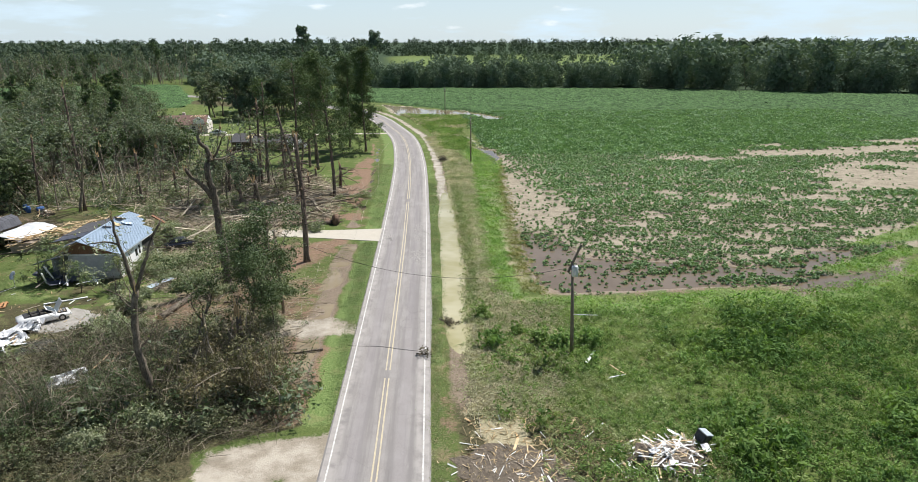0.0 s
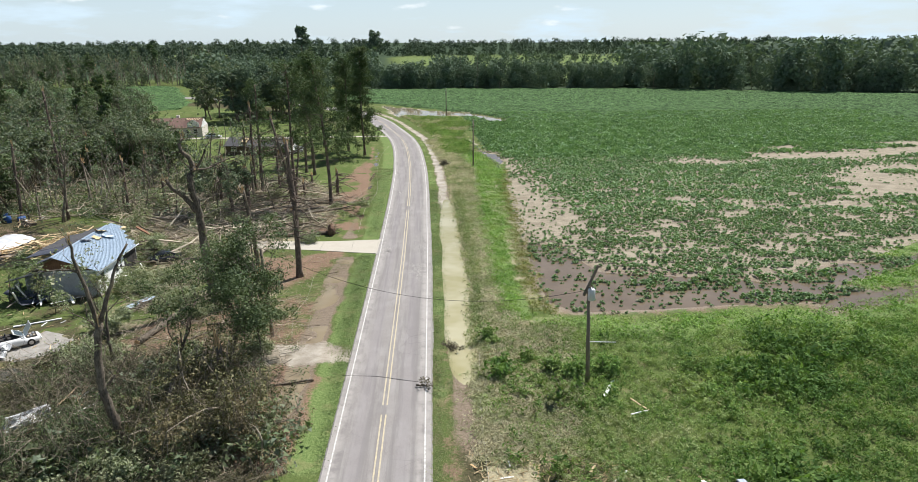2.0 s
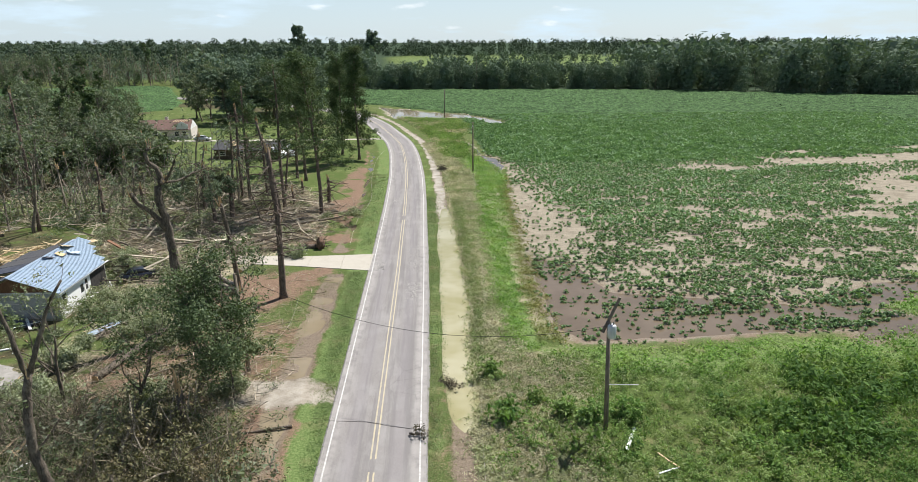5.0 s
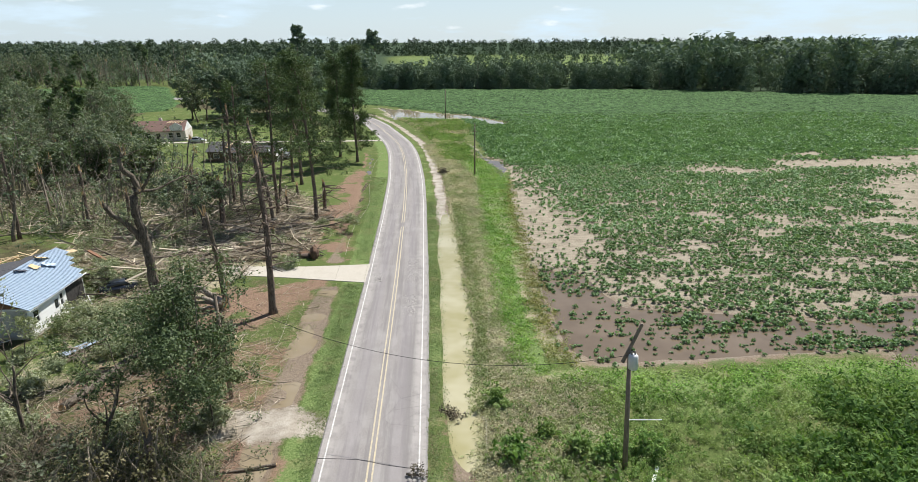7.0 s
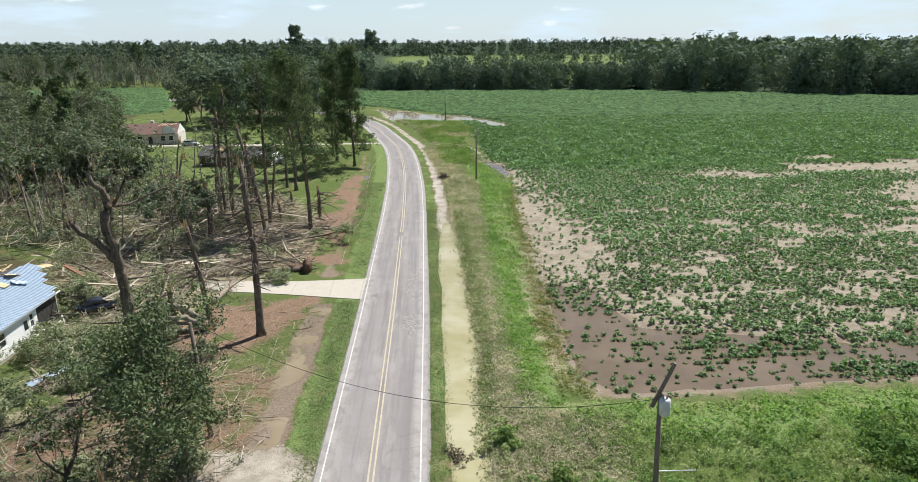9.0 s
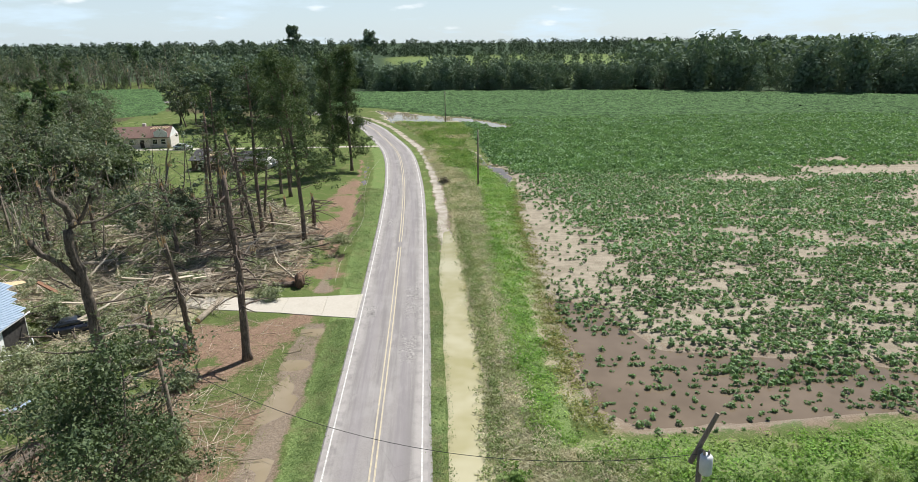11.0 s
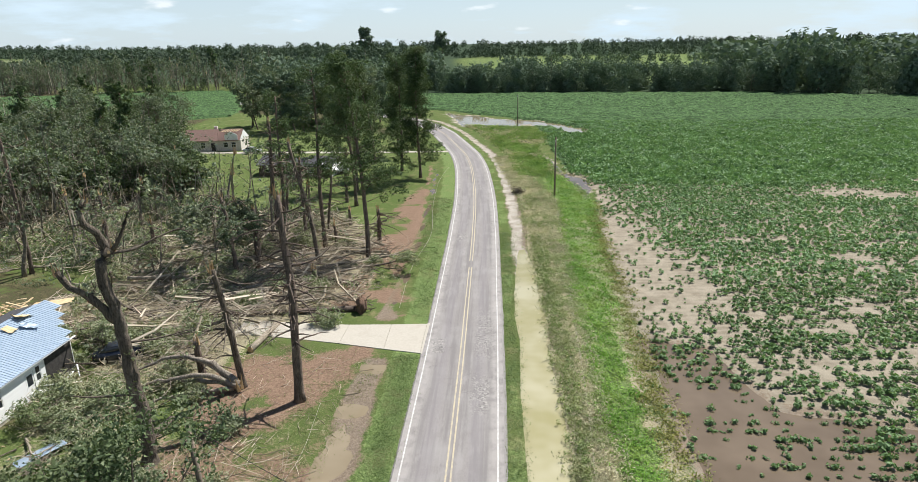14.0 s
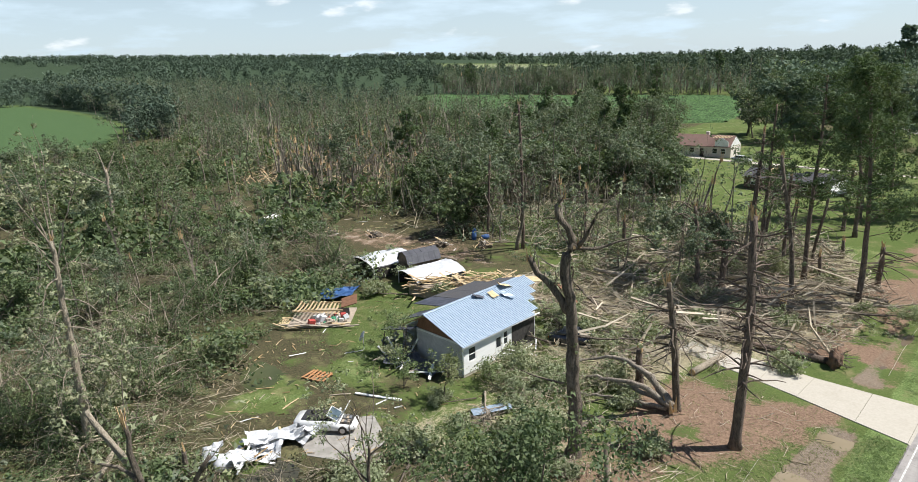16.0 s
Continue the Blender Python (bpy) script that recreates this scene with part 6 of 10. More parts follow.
NEAR_CROP = [crop_template(s, 33, 0.74, 0.5, 0.2) for s in range(6)]
MID_CROP = [crop_template(s + 9, 18, 0.8, 0.55, 0.27) for s in range(6)]
FAR_CROP = [crop_template(s + 19, 12, 0.95, 0.6, 0.4) for s in range(6)]
crop("crop_plants", 60, 100, 8, 80, 0.97, 0.54, NEAR_CROP, 1.05, 0.0, 1, "dark green bushy crop plants in rows on wet soil")
crop("crop_plants", 100, 150, 6, 135, 0.97, 0.6, MID_CROP, 1.02, 0.0, 2, "dark green bushy crop plants in rows on pale soil")
crop("crop_plants", 150, 246, -50, 150, 0.97, 0.8, FAR_CROP, 1.15, 0.0, 3, "closed green crop rows in the far field")


def closed_crop_material():
    n = Nodes("closed_crop_canopy")
    p = n.coord("World")
    fine, mid = n.noise(p, 3.2, 5, 0.75), n.noise(p, 0.5, 4, 0.6)
    c = n.mix(n.ramp(fine, 0.38, 0.66), (0.028, 0.058, 0.024), (0.118, 0.19, 0.086))
    c = n.mix(n.ramp(mid, 0.5, 0.72, 0, 0.5), c, (0.1, 0.17, 0.06))
    clump = n.noise(p, 0.95, 3, 0.6)
    c = n.mix(n.ramp(clump, 0.4, 0.6), n.mix(1.0, c, (0.74, 0.74, 0.74), "MULTIPLY"), n.mix(1.0, c, (1.4, 1.45, 1.3), "MULTIPLY"))
    n.bump(fine, 1.0, 0.3)
    return n.set(c, 0.95, 0.0, 0.05)


def closed_crop(x0, x1, y0, y1, step, poly, seed, label):
    """The closed leaf cover of a far field: rows and clumps that swell and sink."""
    X, Y = np.meshgrid(np.arange(x0, x1, step), np.arange(y0, y1, step))
    r = np.random.default_rng(seed)
    row = 0.5 + 0.5 * np.sin((Y - 0.06 * X) * 6.4775 / 2)
    Z = 0.2 + 0.24 * row + 0.75 * (vnoise(X, Y, 2.2, seed) - 0.4) + r.normal(size=X.shape) * 0.15
    keep = inside(X, Y, poly, 2.5) * sstep(200, 238, Y + 18 * (vnoise(X, Y, 6, 21) - 0.5) + 60 * sstep(128, 140, X))
    keep = keep * (1 - 0.78 * inside(X, Y, BARE, 4))
    for hole, soft in ((BARE2, 4), (FLOOD, 6), (FLOOD2, 5), (SLOUGH, 3)):
        keep = keep * (1 - inside(X, Y, hole, soft))
    if y0 > 150:
        Z = Z - 0.8 * (1 - sstep(y0, y0 + 4, Y))
    Z = np.where(keep > 0.15 + 0.7 * vnoise(X, Y, 1.6, seed + 3, 2), Z, -0.5) + land_rise(X, Y)
    k = X.shape[1]
    i = (np.arange(X.shape[0] - 1)[:, None] * k + np.arange(k - 1)[None])
    live = (keep[:-1, :-1] > 0.3) | (keep[1:, 1:] > 0.3)
    i = i[live]
    ob = new("crop_canopy", mesh_np("crop_canopy", np.stack([X, Y, Z], -1).reshape(-1, 3), np.stack([i, i + 1, i + k + 1, i + k], -1), CLOSED_CROP, smooth=False))
    return tagged(ob, label, "crop", kind="stuff")


CLOSED_CROP = closed_crop_material()
closed_crop(-20, 130, 184, 216.5, 0.7, FIELD, 5, "closed canopy of dark green crop rows")
closed_crop(129, 332, 118, 372, 1.3, FIELD, 8, "closed canopy of dark green crop rows")
closed_crop(-112, 130.5, 212.5, 372, 1.5, FIELD, 6, "closed canopy of dark green crop rows")
closed_crop(-372, -110, 236, 386, 2.0, MIDFIELD, 7, "closed dark green crop on the middle field")


# ---- weeds, verge grass and brush ----
def tuft_template(seed, n, w, h, size, flat, long=1.7):
    """A tuft of blades: a few rounded lobes for brush, one loose heap of upright blades for weeds and grass."""
    r = np.random.default_rng(seed)
    if n >= 40:
        k = 7
        c = np.column_stack([r.normal(size=(k, 2)) * w * 0.27, r.uniform(0.12, 0.75, k) * h])
        return puffs(c, w * 0.24, n // k, size * 1.5, r, 0.7, 1.7, 0.5)
    if h > 0.4:
        k = 3
        c = np.column_stack([r.normal(size=(k, 2)) * w * 0.25, r.uniform(0.3, 0.75, k) * h])
        return puffs(c, w * 0.3, n // k, size, r, 1.1, long, 0.6)
    c = np.column_stack([r.normal(size=(n, 2)) * w * 0.3, r.uniform(0.1, 1.0, n) * h])
    return leaves(c, size, r, flat, long)


def tufts(name, poly, n, templates, lo, hi, seed, material, label, category, mask=None, clump=0.0):
    r = np.random.default_rng(seed)
    p = np.array(poly, float)
    q = r.uniform(p.min(0), p.max(0), size=(n * 5, 2))
    keep = inside(q[:, 0], q[:, 1], poly, 1.0) > r.random(len(q))
    if mask is not None:
        keep &= mask(q[:, 0], q[:, 1]) > r.random(len(q))
    q = q[keep][:n]
    z = ground_height(q[:, 0], q[:, 1])
    v, f = scatter_mesh(templates, r.integers(len(templates), size=len(q)), np.column_stack([q, z]), r.uniform(0, 6.28, len(q)), r.uniform(lo, hi, len(q)) * (1 + clump * (2.2 * sstep(0.35, 0.7, vnoise(q[:, 0], q[:, 1], 7, 91)) - 0.6)))
    return tagged(new(name, mesh_np(name, v, f, material)), label, category, kind="stuff")


LEAF_MARGIN = leaf_mat("yellowing_weeds", (0.2, 0.22, 0.05), (0.34, 0.33, 0.1), (0.25, 0.28, 0.08), 0.25)
WEED_T = [tuft_template(s, 33, 1.15, 0.66, 0.098, 0.45, 2.4) for s in range(8)]
GRASS_T = [tuft_template(s + 10, 18, 0.9, 0.22, 0.1, 0.7, 2.4) for s in range(5)]
STRAW_T = [tuft_template(s + 20, 22, 0.9, 0.2, 0.075, 0.5, 2.8) for s in range(6)]
BRUSH_T = [tuft_template(s + 30, 77, 2.2, 1.2, 0.085, 0.5, 2.6) for s in range(7)]
LEAF_RANK = leaf_mat("rank_weeds", (0.055, 0.12, 0.035), (0.17, 0.29, 0.085), (0.2, 0.3, 0.085), 0.35, 0.75, 0.12)
LEAF_PALEWEED = leaf_mat("pale_weeds", (0.16, 0.235, 0.09), (0.4, 0.48, 0.22), (0.43, 0.44, 0.25), 0.3)


def rank(x, y):
    """1 where the weeds stand dark and tall, 0 where they are pale and flattened."""
    return sstep(19, 31, x + 0.35 * (50 - y) + 9 * (vnoise(x, y, 6, 54) - 0.5)) * (1 - 0.6 * band(y, 54, 70, 4))


def weed_ground(x, y):
    return np.where(y < 64, 0.75 + 0.25 * (vnoise(x, y, 5, 51) > 0.35), 0.3) * (x < 75) * (y > 27)


tufts("weeds", WEEDS, 8500, WEED_T, 0.55, 1.6, 1, LEAF_RANK, "tall dark green weeds on the field margin", "weeds", lambda x, y: weed_ground(x, y) * (0.04 + 0.96 * rank(x, y)), 0.35)
tufts("weeds", WEEDS, 12500, WEED_T, 0.35, 1.0, 48, LEAF_WEED, "bright green weeds on the field margin", "weeds", lambda x, y: weed_ground(x, y) * (1 - 0.7 * rank(x, y)) * np.where(x < 9 + 3 * vnoise(x, y, 4, 57), 0.3, 1.0), 0.3)
tufts("weeds", WEEDS, 3800, WEED_T, 0.3, 0.8, 49, LEAF_PALEWEED, "pale flattened weeds on the field margin", "weeds", lambda x, y: (x < 70) * (y > 30) * (1 - 0.93 * rank(x, y)) * (vnoise(x, y, 4, 60) > 0.4) * np.where(x < 9, 0.6, 1.0))
tufts("weeds", [(6.5, 32), (6, 41), (11, 46), (16, 44), (18.5, 38), (19, 30)], 700, WEED_T, 0.3, 0.7, 81, LEAF_PALEWEED, "pale flattened grass round the lumber heap", "weeds")
tufts("brush", [(-34, 28.5), (-18, 30.5), (-17, 34), (-20, 37), (-34, 40)], 330, BRUSH_T, 0.35, 0.8, 43, LEAF_BRUSH, "matted dark broken branches by the lane", "brush")
tufts("lush_grass", LUSH, 3000, GRASS_T, 0.7, 1.4, 2, LEAF_LUSH, "bright lush grass between ditch and crop", "grass")
tufts("lush_grass", LOWGRASS, 2000, GRASS_T, 0.7, 1.5, 3, LEAF_LUSH, "bright lush grass below the flooded crop", "grass")
for n, spit in enumerate((SPIT, SPIT2)):
    tufts("lush_grass", spit, 260, GRASS_T, 0.7, 1.5, 78 + n, LEAF_LUSH, "bright grass on a spit in the flood", "grass")
tufts("dead_vines", [(1.6, 50), (2.4, 75), (0.6, 100), (-1.8, 140), (-8, 180), (-5, 182), (3.4, 140), (4.3, 100), (4.4, 75), (6, 60), (12, 60), (9, 42), (2, 38)], 7000, STRAW_T, 0.6, 1.4, 4, LEAF_STRAW, "tangled dead vines along the ditch bank", "vines")
tufts("dead_vines", [(1.8, 39), (2.4, 58), (7, 61), (10, 57), (9.2, 48), (8.5, 40)], 1900, STRAW_T, 0.6, 1.3, 47, LEAF_STRAW, "matted dead vines below the leaning pole", "vines", lambda x, y: 0.35 + 0.65 * (vnoise(x, y, 3, 59) > 0.42))
tufts("bank_weeds", [(1.6, 48), (2.4, 75), (0.6, 100), (-1.8, 140), (3.4, 140), (4.3, 100), (4.4, 75), (6, 60), (10, 60), (9, 42), (2, 40)], 900, WEED_T, 0.3, 0.75, 5, LEAF_PALEWEED, "low green weeds on the ditch bank", "weeds", lambda x, y: (vnoise(x, y, 3, 53) > 0.5) * 1.0)
BRUSHEDGE = [(-35, 32.5), (-26, 33.2), (-18, 36.4), (-14, 38.4), (-20, 40), (-35, 38.5)]
tufts("brush", [(-22, 33), (-17.6, 34.6), (-14.8, 36.0), (-11.2, 37.8), (-11.5, 40), (-22, 38)], 130, BRUSH_T, 0.25, 0.6, 80, LEAF_BRUSH, "matted brown twigs at the edge of the sandy lane", "brush")
LANEEDGE = [(-24, 31), (-17.4, 34.0), (-14.6, 35.8), (-10.6, 37.6), (-11.5, 41), (-24, 40)]
tufts("brush", BRUSHEDGE, 170, BRUSH_T, 0.4, 0.95, 71, LEAF_BRUSH, "matted dark broken branches along the lane", "brush", None, 0.5)
tufts("green_brush", BRUSHEDGE, 70, BRUSH_T, 0.5, 1.0, 72, LEAF_OAK, "dark green sprays of fallen crowns along the lane", "brush", None, 0.8)
HEAPED = [(-44, 86), (-44, 112), (-30, 122), (-19, 114), (-16, 91), (-26, 80), (-36, 68), (-37, 84)]
LEFTWOOD = [(-30, 38), (-10, 38), (-11, 47), (-14, 52), (-16, 62), (-26, 64), (-30, 84), (-17, 90), (-19, 104), (-26, 120), (-45, 138), (-88, 182), (-112, 240), (-150, 236), (-175, 180), (-190, 100), (-190, 25), (-60, 25)]
OPEN = [(-56, 58), (-62, 72), (-64, 84), (-82, 88), (-70, 97), (-52, 93), (-36, 86), (-29, 84), (-26, 72), (-30, 60), (-31, 52), (-44, 48)]
tufts("brush", LEFTWOOD, 1600, BRUSH_T, 0.5, 1.2, 6, LEAF_WOOD, "broken branches and grey-green brush over the ground", "brush", lambda x, y: (1 - inside(x, y, OPEN, 1.5)) * (1 - 0.45 * inside(x, y, OPENYARD, 2)) * (1 - 0.75 * inside(x, y, HEAPED, 2)) * (1 - 0.94 * inside(x, y, BAREYARD, 2)) * np.where(x > -70, 1.0, 0.55), 0.8)
tufts("green_brush", LEFTWOOD, 850, BRUSH_T, 0.6, 1.3, 7, LEAF_THICKET, "low green undergrowth among the broken trees", "brush", lambda x, y: (1 - inside(x, y, OPEN, 1.5)) * (1 - 0.45 * inside(x, y, OPENYARD, 2)) * (1 - 0.75 * inside(x, y, HEAPED, 2)) * (1 - 0.94 * inside(x, y, BAREYARD, 2)) * (vnoise(x, y, 9, 55) > 0.45) * np.where(x > -28, 0.6, 1.0), 0.8)
UNDER_T = [tuft_template(s + 40, 49, 3.0, 2.6, 0.24, 0.5, 2.0) for s in range(7)]
BATTERED = [(-86, 88), (-150, 96), (-232, 104), (-330, 140), (-330, 285), (-240, 248), (-150, 232), (-112, 238), (-90, 186), (-100, 130)]
DEEPWOOD = [(-66, 30), (-72, 76), (-88, 88), (-232, 102), (-230, 62), (-200, 15), (-90, 8)]
tufts("undergrowth", BATTERED, 1300, UNDER_T, 0.5, 1.35, 75, LEAF_DEEP, "grey-green undergrowth through the battered wood", "brush", lambda x, y: (1 - inside(x, y, LEFTFIELD, 3)) * (1 - inside(x, y, MIDFIELD, 3)) * (1 - 0.93 * inside(x, y, [(-106, 100), (-134, 97), (-152, 116), (-144, 134), (-114, 132)], 3)) * (1 - inside(x, y, LAWNS, 3)), 0.5)
tufts("undergrowth", BATTERED, 700, UNDER_T, 0.5, 1.5, 76, LEAF_THICKET, "green undergrowth through the battered wood", "brush", lambda x, y: (1 - inside(x, y, LEFTFIELD, 3)) * (1 - inside(x, y, MIDFIELD, 3)) * (1 - inside(x, y, LAWNS, 3)) * (vnoise(x, y, 12, 65) > 0.5), 0.5)
tufts("undergrowth", DEEPWOOD, 900, UNDER_T, 0.5, 1.3, 77, LEAF_OAK, "dark green undergrowth beyond the yard", "brush", lambda x, y: (1 - inside(x, y, LEFTFIELD, 3)) * (x < -84) * 1.0, 0.5)
NEARWOOD = [(-34, 35), (-12, 39), (-11.5, 46), (-16, 60), (-24, 66), (-30, 58), (-44, 47), (-56, 57), (-64, 74), (-84, 87), (-100, 90), (-95, 40), (-60, 30)]
tufts("brush", NEARWOOD, 620, BRUSH_T, 0.5, 1.1, 16, LEAF_BRUSH, "matted brown broken branches by the lane", "brush", lambda x, y: np.where(x > -40, 1.0, 0.0) * (1 - 0.94 * inside(x, y, BAREYARD, 2)))
tufts("brush", NEARWOOD, 800, BRUSH_T, 0.5, 1.1, 18, LEAF_DEEP, "matted grey-green broken branches round the yard", "brush", lambda x, y: np.where(x > -40, 0.0, 1.0), 0.8)
tufts("green_brush", NEARWOOD, 900, BRUSH_T, 0.5, 1.2, 17, LEAF_DEEP, "dark green thicket round the yard", "brush", lambda x, y: (vnoise(x, y, 6, 56) > 0.42) * (1 - 0.94 * inside(x, y, BAREYARD, 2)), 0.6)


tufts("green_brush", [(-50, 84), (-48, 120), (-30, 128), (-19, 112), (-18, 92), (-24, 88.8), (-28, 78), (-34, 80)], 230, BRUSH_T, 0.3, 0.7, 19, LEAF_DULL, "withered leafy sprays in the fallen branches", "brush")


SIDEYARD = [(-37.4, 70), (-37.2, 86), (-30, 86), (-27.5, 76), (-29, 68), (-34, 68)]
tufts("brush", SIDEYARD, 210, BRUSH_T, 0.3, 0.75, 73, LEAF_DULL, "pale withered branches heaped beside the house", "brush", None, 0.6)
tufts("green_brush", SIDEYARD, 70, BRUSH_T, 0.3, 0.7, 74, LEAF_THICKET, "green leafy branches heaped beside the house", "brush", None, 0.6)


tufts("brush", [(-58, 46), (-60, 56), (-52, 53), (-44, 50), (-40, 44), (-50, 41)], 150, BRUSH_T, 0.25, 0.6, 82, LEAF_DULL, "pale withered sprays at the edge of the wet yard", "brush", None, 0.5)
tufts("brush", [(-48, 98), (-68, 103), (-79, 111), (-72, 128), (-58, 140), (-40, 128), (-30, 118), (-34, 100)], 520, BRUSH_T, 0.4, 0.9, 46, LEAF_WOOD, "leafy broken branches strewn behind the house", "brush", None, 0.5)


# ---- loose sticks and splinters all through the storm damage ----
def sticks(name, poly, n, lo, hi, thick, lift, seed, material, label, mask=None, tilt=0.25):
    r = np.random.default_rng(seed)
    p = np.array(poly, float)
    q = r.uniform(p.min(0), p.max(0), size=(n * 5, 2))
    keep = inside(q[:, 0], q[:, 1], poly, 1.0) > r.random(len(q))
    if mask is not None:
        keep &= mask(q[:, 0], q[:, 1]) > r.random(len(q))
    q = q[keep][:n]
    m = len(q)
    z = ground_height(q[:, 0], q[:, 1]) + r.uniform(0.03, lift, m)
    a = r.uniform(0, 6.28, m)
    d = np.column_stack([np.cos(a), np.sin(a), r.normal(size=m) * tilt])
    d /= np.linalg.norm(d, axis=1)[:, None]
    ln = r.uniform(lo, hi, m)[:, None]
    s = np.cross(d, [0, 0, 1.0])
    s /= np.linalg.norm(s, axis=1)[:, None] + 1e-9
    t = np.cross(s, d)
    w = (thick * r.uniform(0.5, 1.5, m))[:, None]
    c = np.column_stack([q, z])
    c[:, 2] += np.maximum(0, np.abs(d[:, 2]) * ln[:, 0] * 0.5 - 0.1)
    bend = r.normal(size=(m, 1)) * 0.12 * ln
    rings = []
    for f, k, o in ((-0.5, 1.0, 0), (0.05, 0.8, 1), (0.5, 0.3, 0)):
        e = c + d * ln * f + s * bend * o
        rings += [e + s * w * k, e - s * w * k * 0.5 + t * w * k * 0.87, e - s * w * k * 0.5 - t * w * k * 0.87]
    v = np.stack(rings, 1).reshape(-1, 3)
    f0 = np.array([(i, (i + 1) % 3, (i + 1) % 3 + 3, i + 3) for i in range(3)])
    f0 = np.concatenate([f0, f0 + 3])
    f = (f0[None] + (np.arange(m) * 9)[:, None, None]).reshape(-1, 4)
    return tagged(new(name, mesh_np(name, v, f, material)), label, "sticks", kind="stuff")


STICKS = leaf_mat("pale_sticks", (0.26, 0.215, 0.16), (0.66, 0.57, 0.45), (0.5, 0.42, 0.32), 0.0, 0.8)
SPLINTS = leaf_mat("pale_splinters", (0.5, 0.36, 0.2), (0.66, 0.52, 0.33), (0.55, 0.42, 0.26), 0.0, 0.8)
DARKSTICKS = leaf_mat("grey_brown_twigs", (0.07, 0.06, 0.045), (0.36, 0.31, 0.23), (0.2, 0.17, 0.125), 0.0, 0.8)
PALELIMBS = leaf_mat("pale_broken_limbs", (0.3, 0.25, 0.19), (0.62, 0.54, 0.43), (0.5, 0.42, 0.32), 0.0, 0.8)
TANGLED2 = [(-48, 98), (-68, 103), (-79, 111), (-72, 128), (-58, 140), (-40, 128), (-30, 118), (-34, 100)]
TANGLED = [(-50, 84), (-48, 120), (-30, 128), (-19, 112), (-18, 92), (-24, 88.8), (-28, 78), (-34, 80)]
sticks("sticks", TANGLED2, 1800, 1.0, 4.5, 0.035, 1.3, 12, STICKS, "broken pale branches strewn behind the house")
sticks("sticks", SIDEYARD, 900, 0.6, 3.0, 0.022, 0.8, 14, STICKS, "broken pale branches heaped beside the house")
sticks("sticks", [(-60, 40), (-62, 60), (-50, 56), (-38, 50), (-38, 40)], 700, 0.5, 2.6, 0.02, 0.6, 19, STICKS, "pale broken branches at the edge of the wet yard")
sticks("sticks", BAREYARD, 420, 0.8, 3.2, 0.022, 0.4, 13, STICKS, "pale broken branches lying over bare ground")
sticks("broken_limbs", TANGLED, 330, 2.5, 8.0, 0.1, 1.2, 11, PALELIMBS, "heavy broken limbs heaped across the yard", None, 0.2)
sticks("sticks", TANGLED, 6500, 0.6, 3.4, 0.022, 1.2, 1, STICKS, "tangle of broken pale branches over the yard", None, 0.16)
sticks("sticks", NEARWOOD, 3000, 0.8, 3.0, 0.02, 1.0, 2, DARKSTICKS, "broken twigs scattered through the brush")
sticks("sticks", [(-88, 92), (-150, 100), (-175, 180), (-112, 238), (-88, 185), (-48, 138), (-40, 110), (-60, 98)], 1300, 1.5, 5.0, 0.045, 1.8, 3, STICKS, "broken limbs lying through the damaged wood", None, 0.5)
sticks("splinters", [(-100, 98), (-136, 94), (-168, 112), (-170, 150), (-112, 140)], 760, 1.0, 5.5, 0.12, 1.6, 4, SPLINTS, "pale splintered wood in the snapped pines", None, 0.5)
sticks("sticks", LANEEDGE, 700, 0.6, 2.6, 0.016, 0.7, 18, DARKSTICKS, "brown broken twigs at the edge of the sandy lane")
sticks("splinters", [(1, 29), (1, 40), (9, 41), (13, 37), (18, 38), (18, 29)], 900, 0.2, 0.9, 0.03, 0.15, 5, SPLINTS, "small splinters of lumber in the dead vines")
sticks("splinters", [(-54, 50), (-58, 68), (-62, 86), (-52, 90), (-34, 84), (-33, 62), (-34, 50)], 380, 0.2, 0.9, 0.04, 0.12, 6, SPLINTS, "small pale scraps strewn over the lawn")
sticks("sticks", [(-28, 66), (-14, 66), (-14, 82), (-28, 82)], 160, 0.5, 2.0, 0.02, 0.12, 7, STICKS, "twigs lying on the bare dirt")
sticks("sticks", [(-34, 36), (-12.5, 40), (-12.5, 46), (-15, 49), (-24, 50.5), (-34, 48)], 2800, 0.8, 3.2, 0.014, 3.2, 8, DARKSTICKS, "hanging broken twigs over the brush mound", None, 1.2)
BARESTEM = leaf_mat("bare_standing_stems", (0.16, 0.14, 0.11), (0.46, 0.41, 0.34), (0.34, 0.3, 0.24), 0.0, 0.85)
BETWEEN = [(-52, 98), (-90, 100), (-110, 150), (-150, 232), (-112, 240), (-88, 185), (-50, 140), (-40, 112)]
sticks("bare_stems", BETWEEN, 750, 3.0, 9.0, 0.055, 1.5, 15, BARESTEM, "thin bare stems standing between the yards", lambda x, y: 1 - inside(x, y, LAWNS, 2), 4.0)
sticks("bare_stems", [(-86, 94), (-150, 98), (-215, 112), (-230, 190), (-150, 222), (-112, 230), (-92, 180), (-100, 130)], 260, 6.0, 13.0, 0.15, 1.2, 20, BARESTEM, "tall bare trunks standing in the battered wood", lambda x, y: 1 - inside(x, y, LAWNS, 2), 7.0)
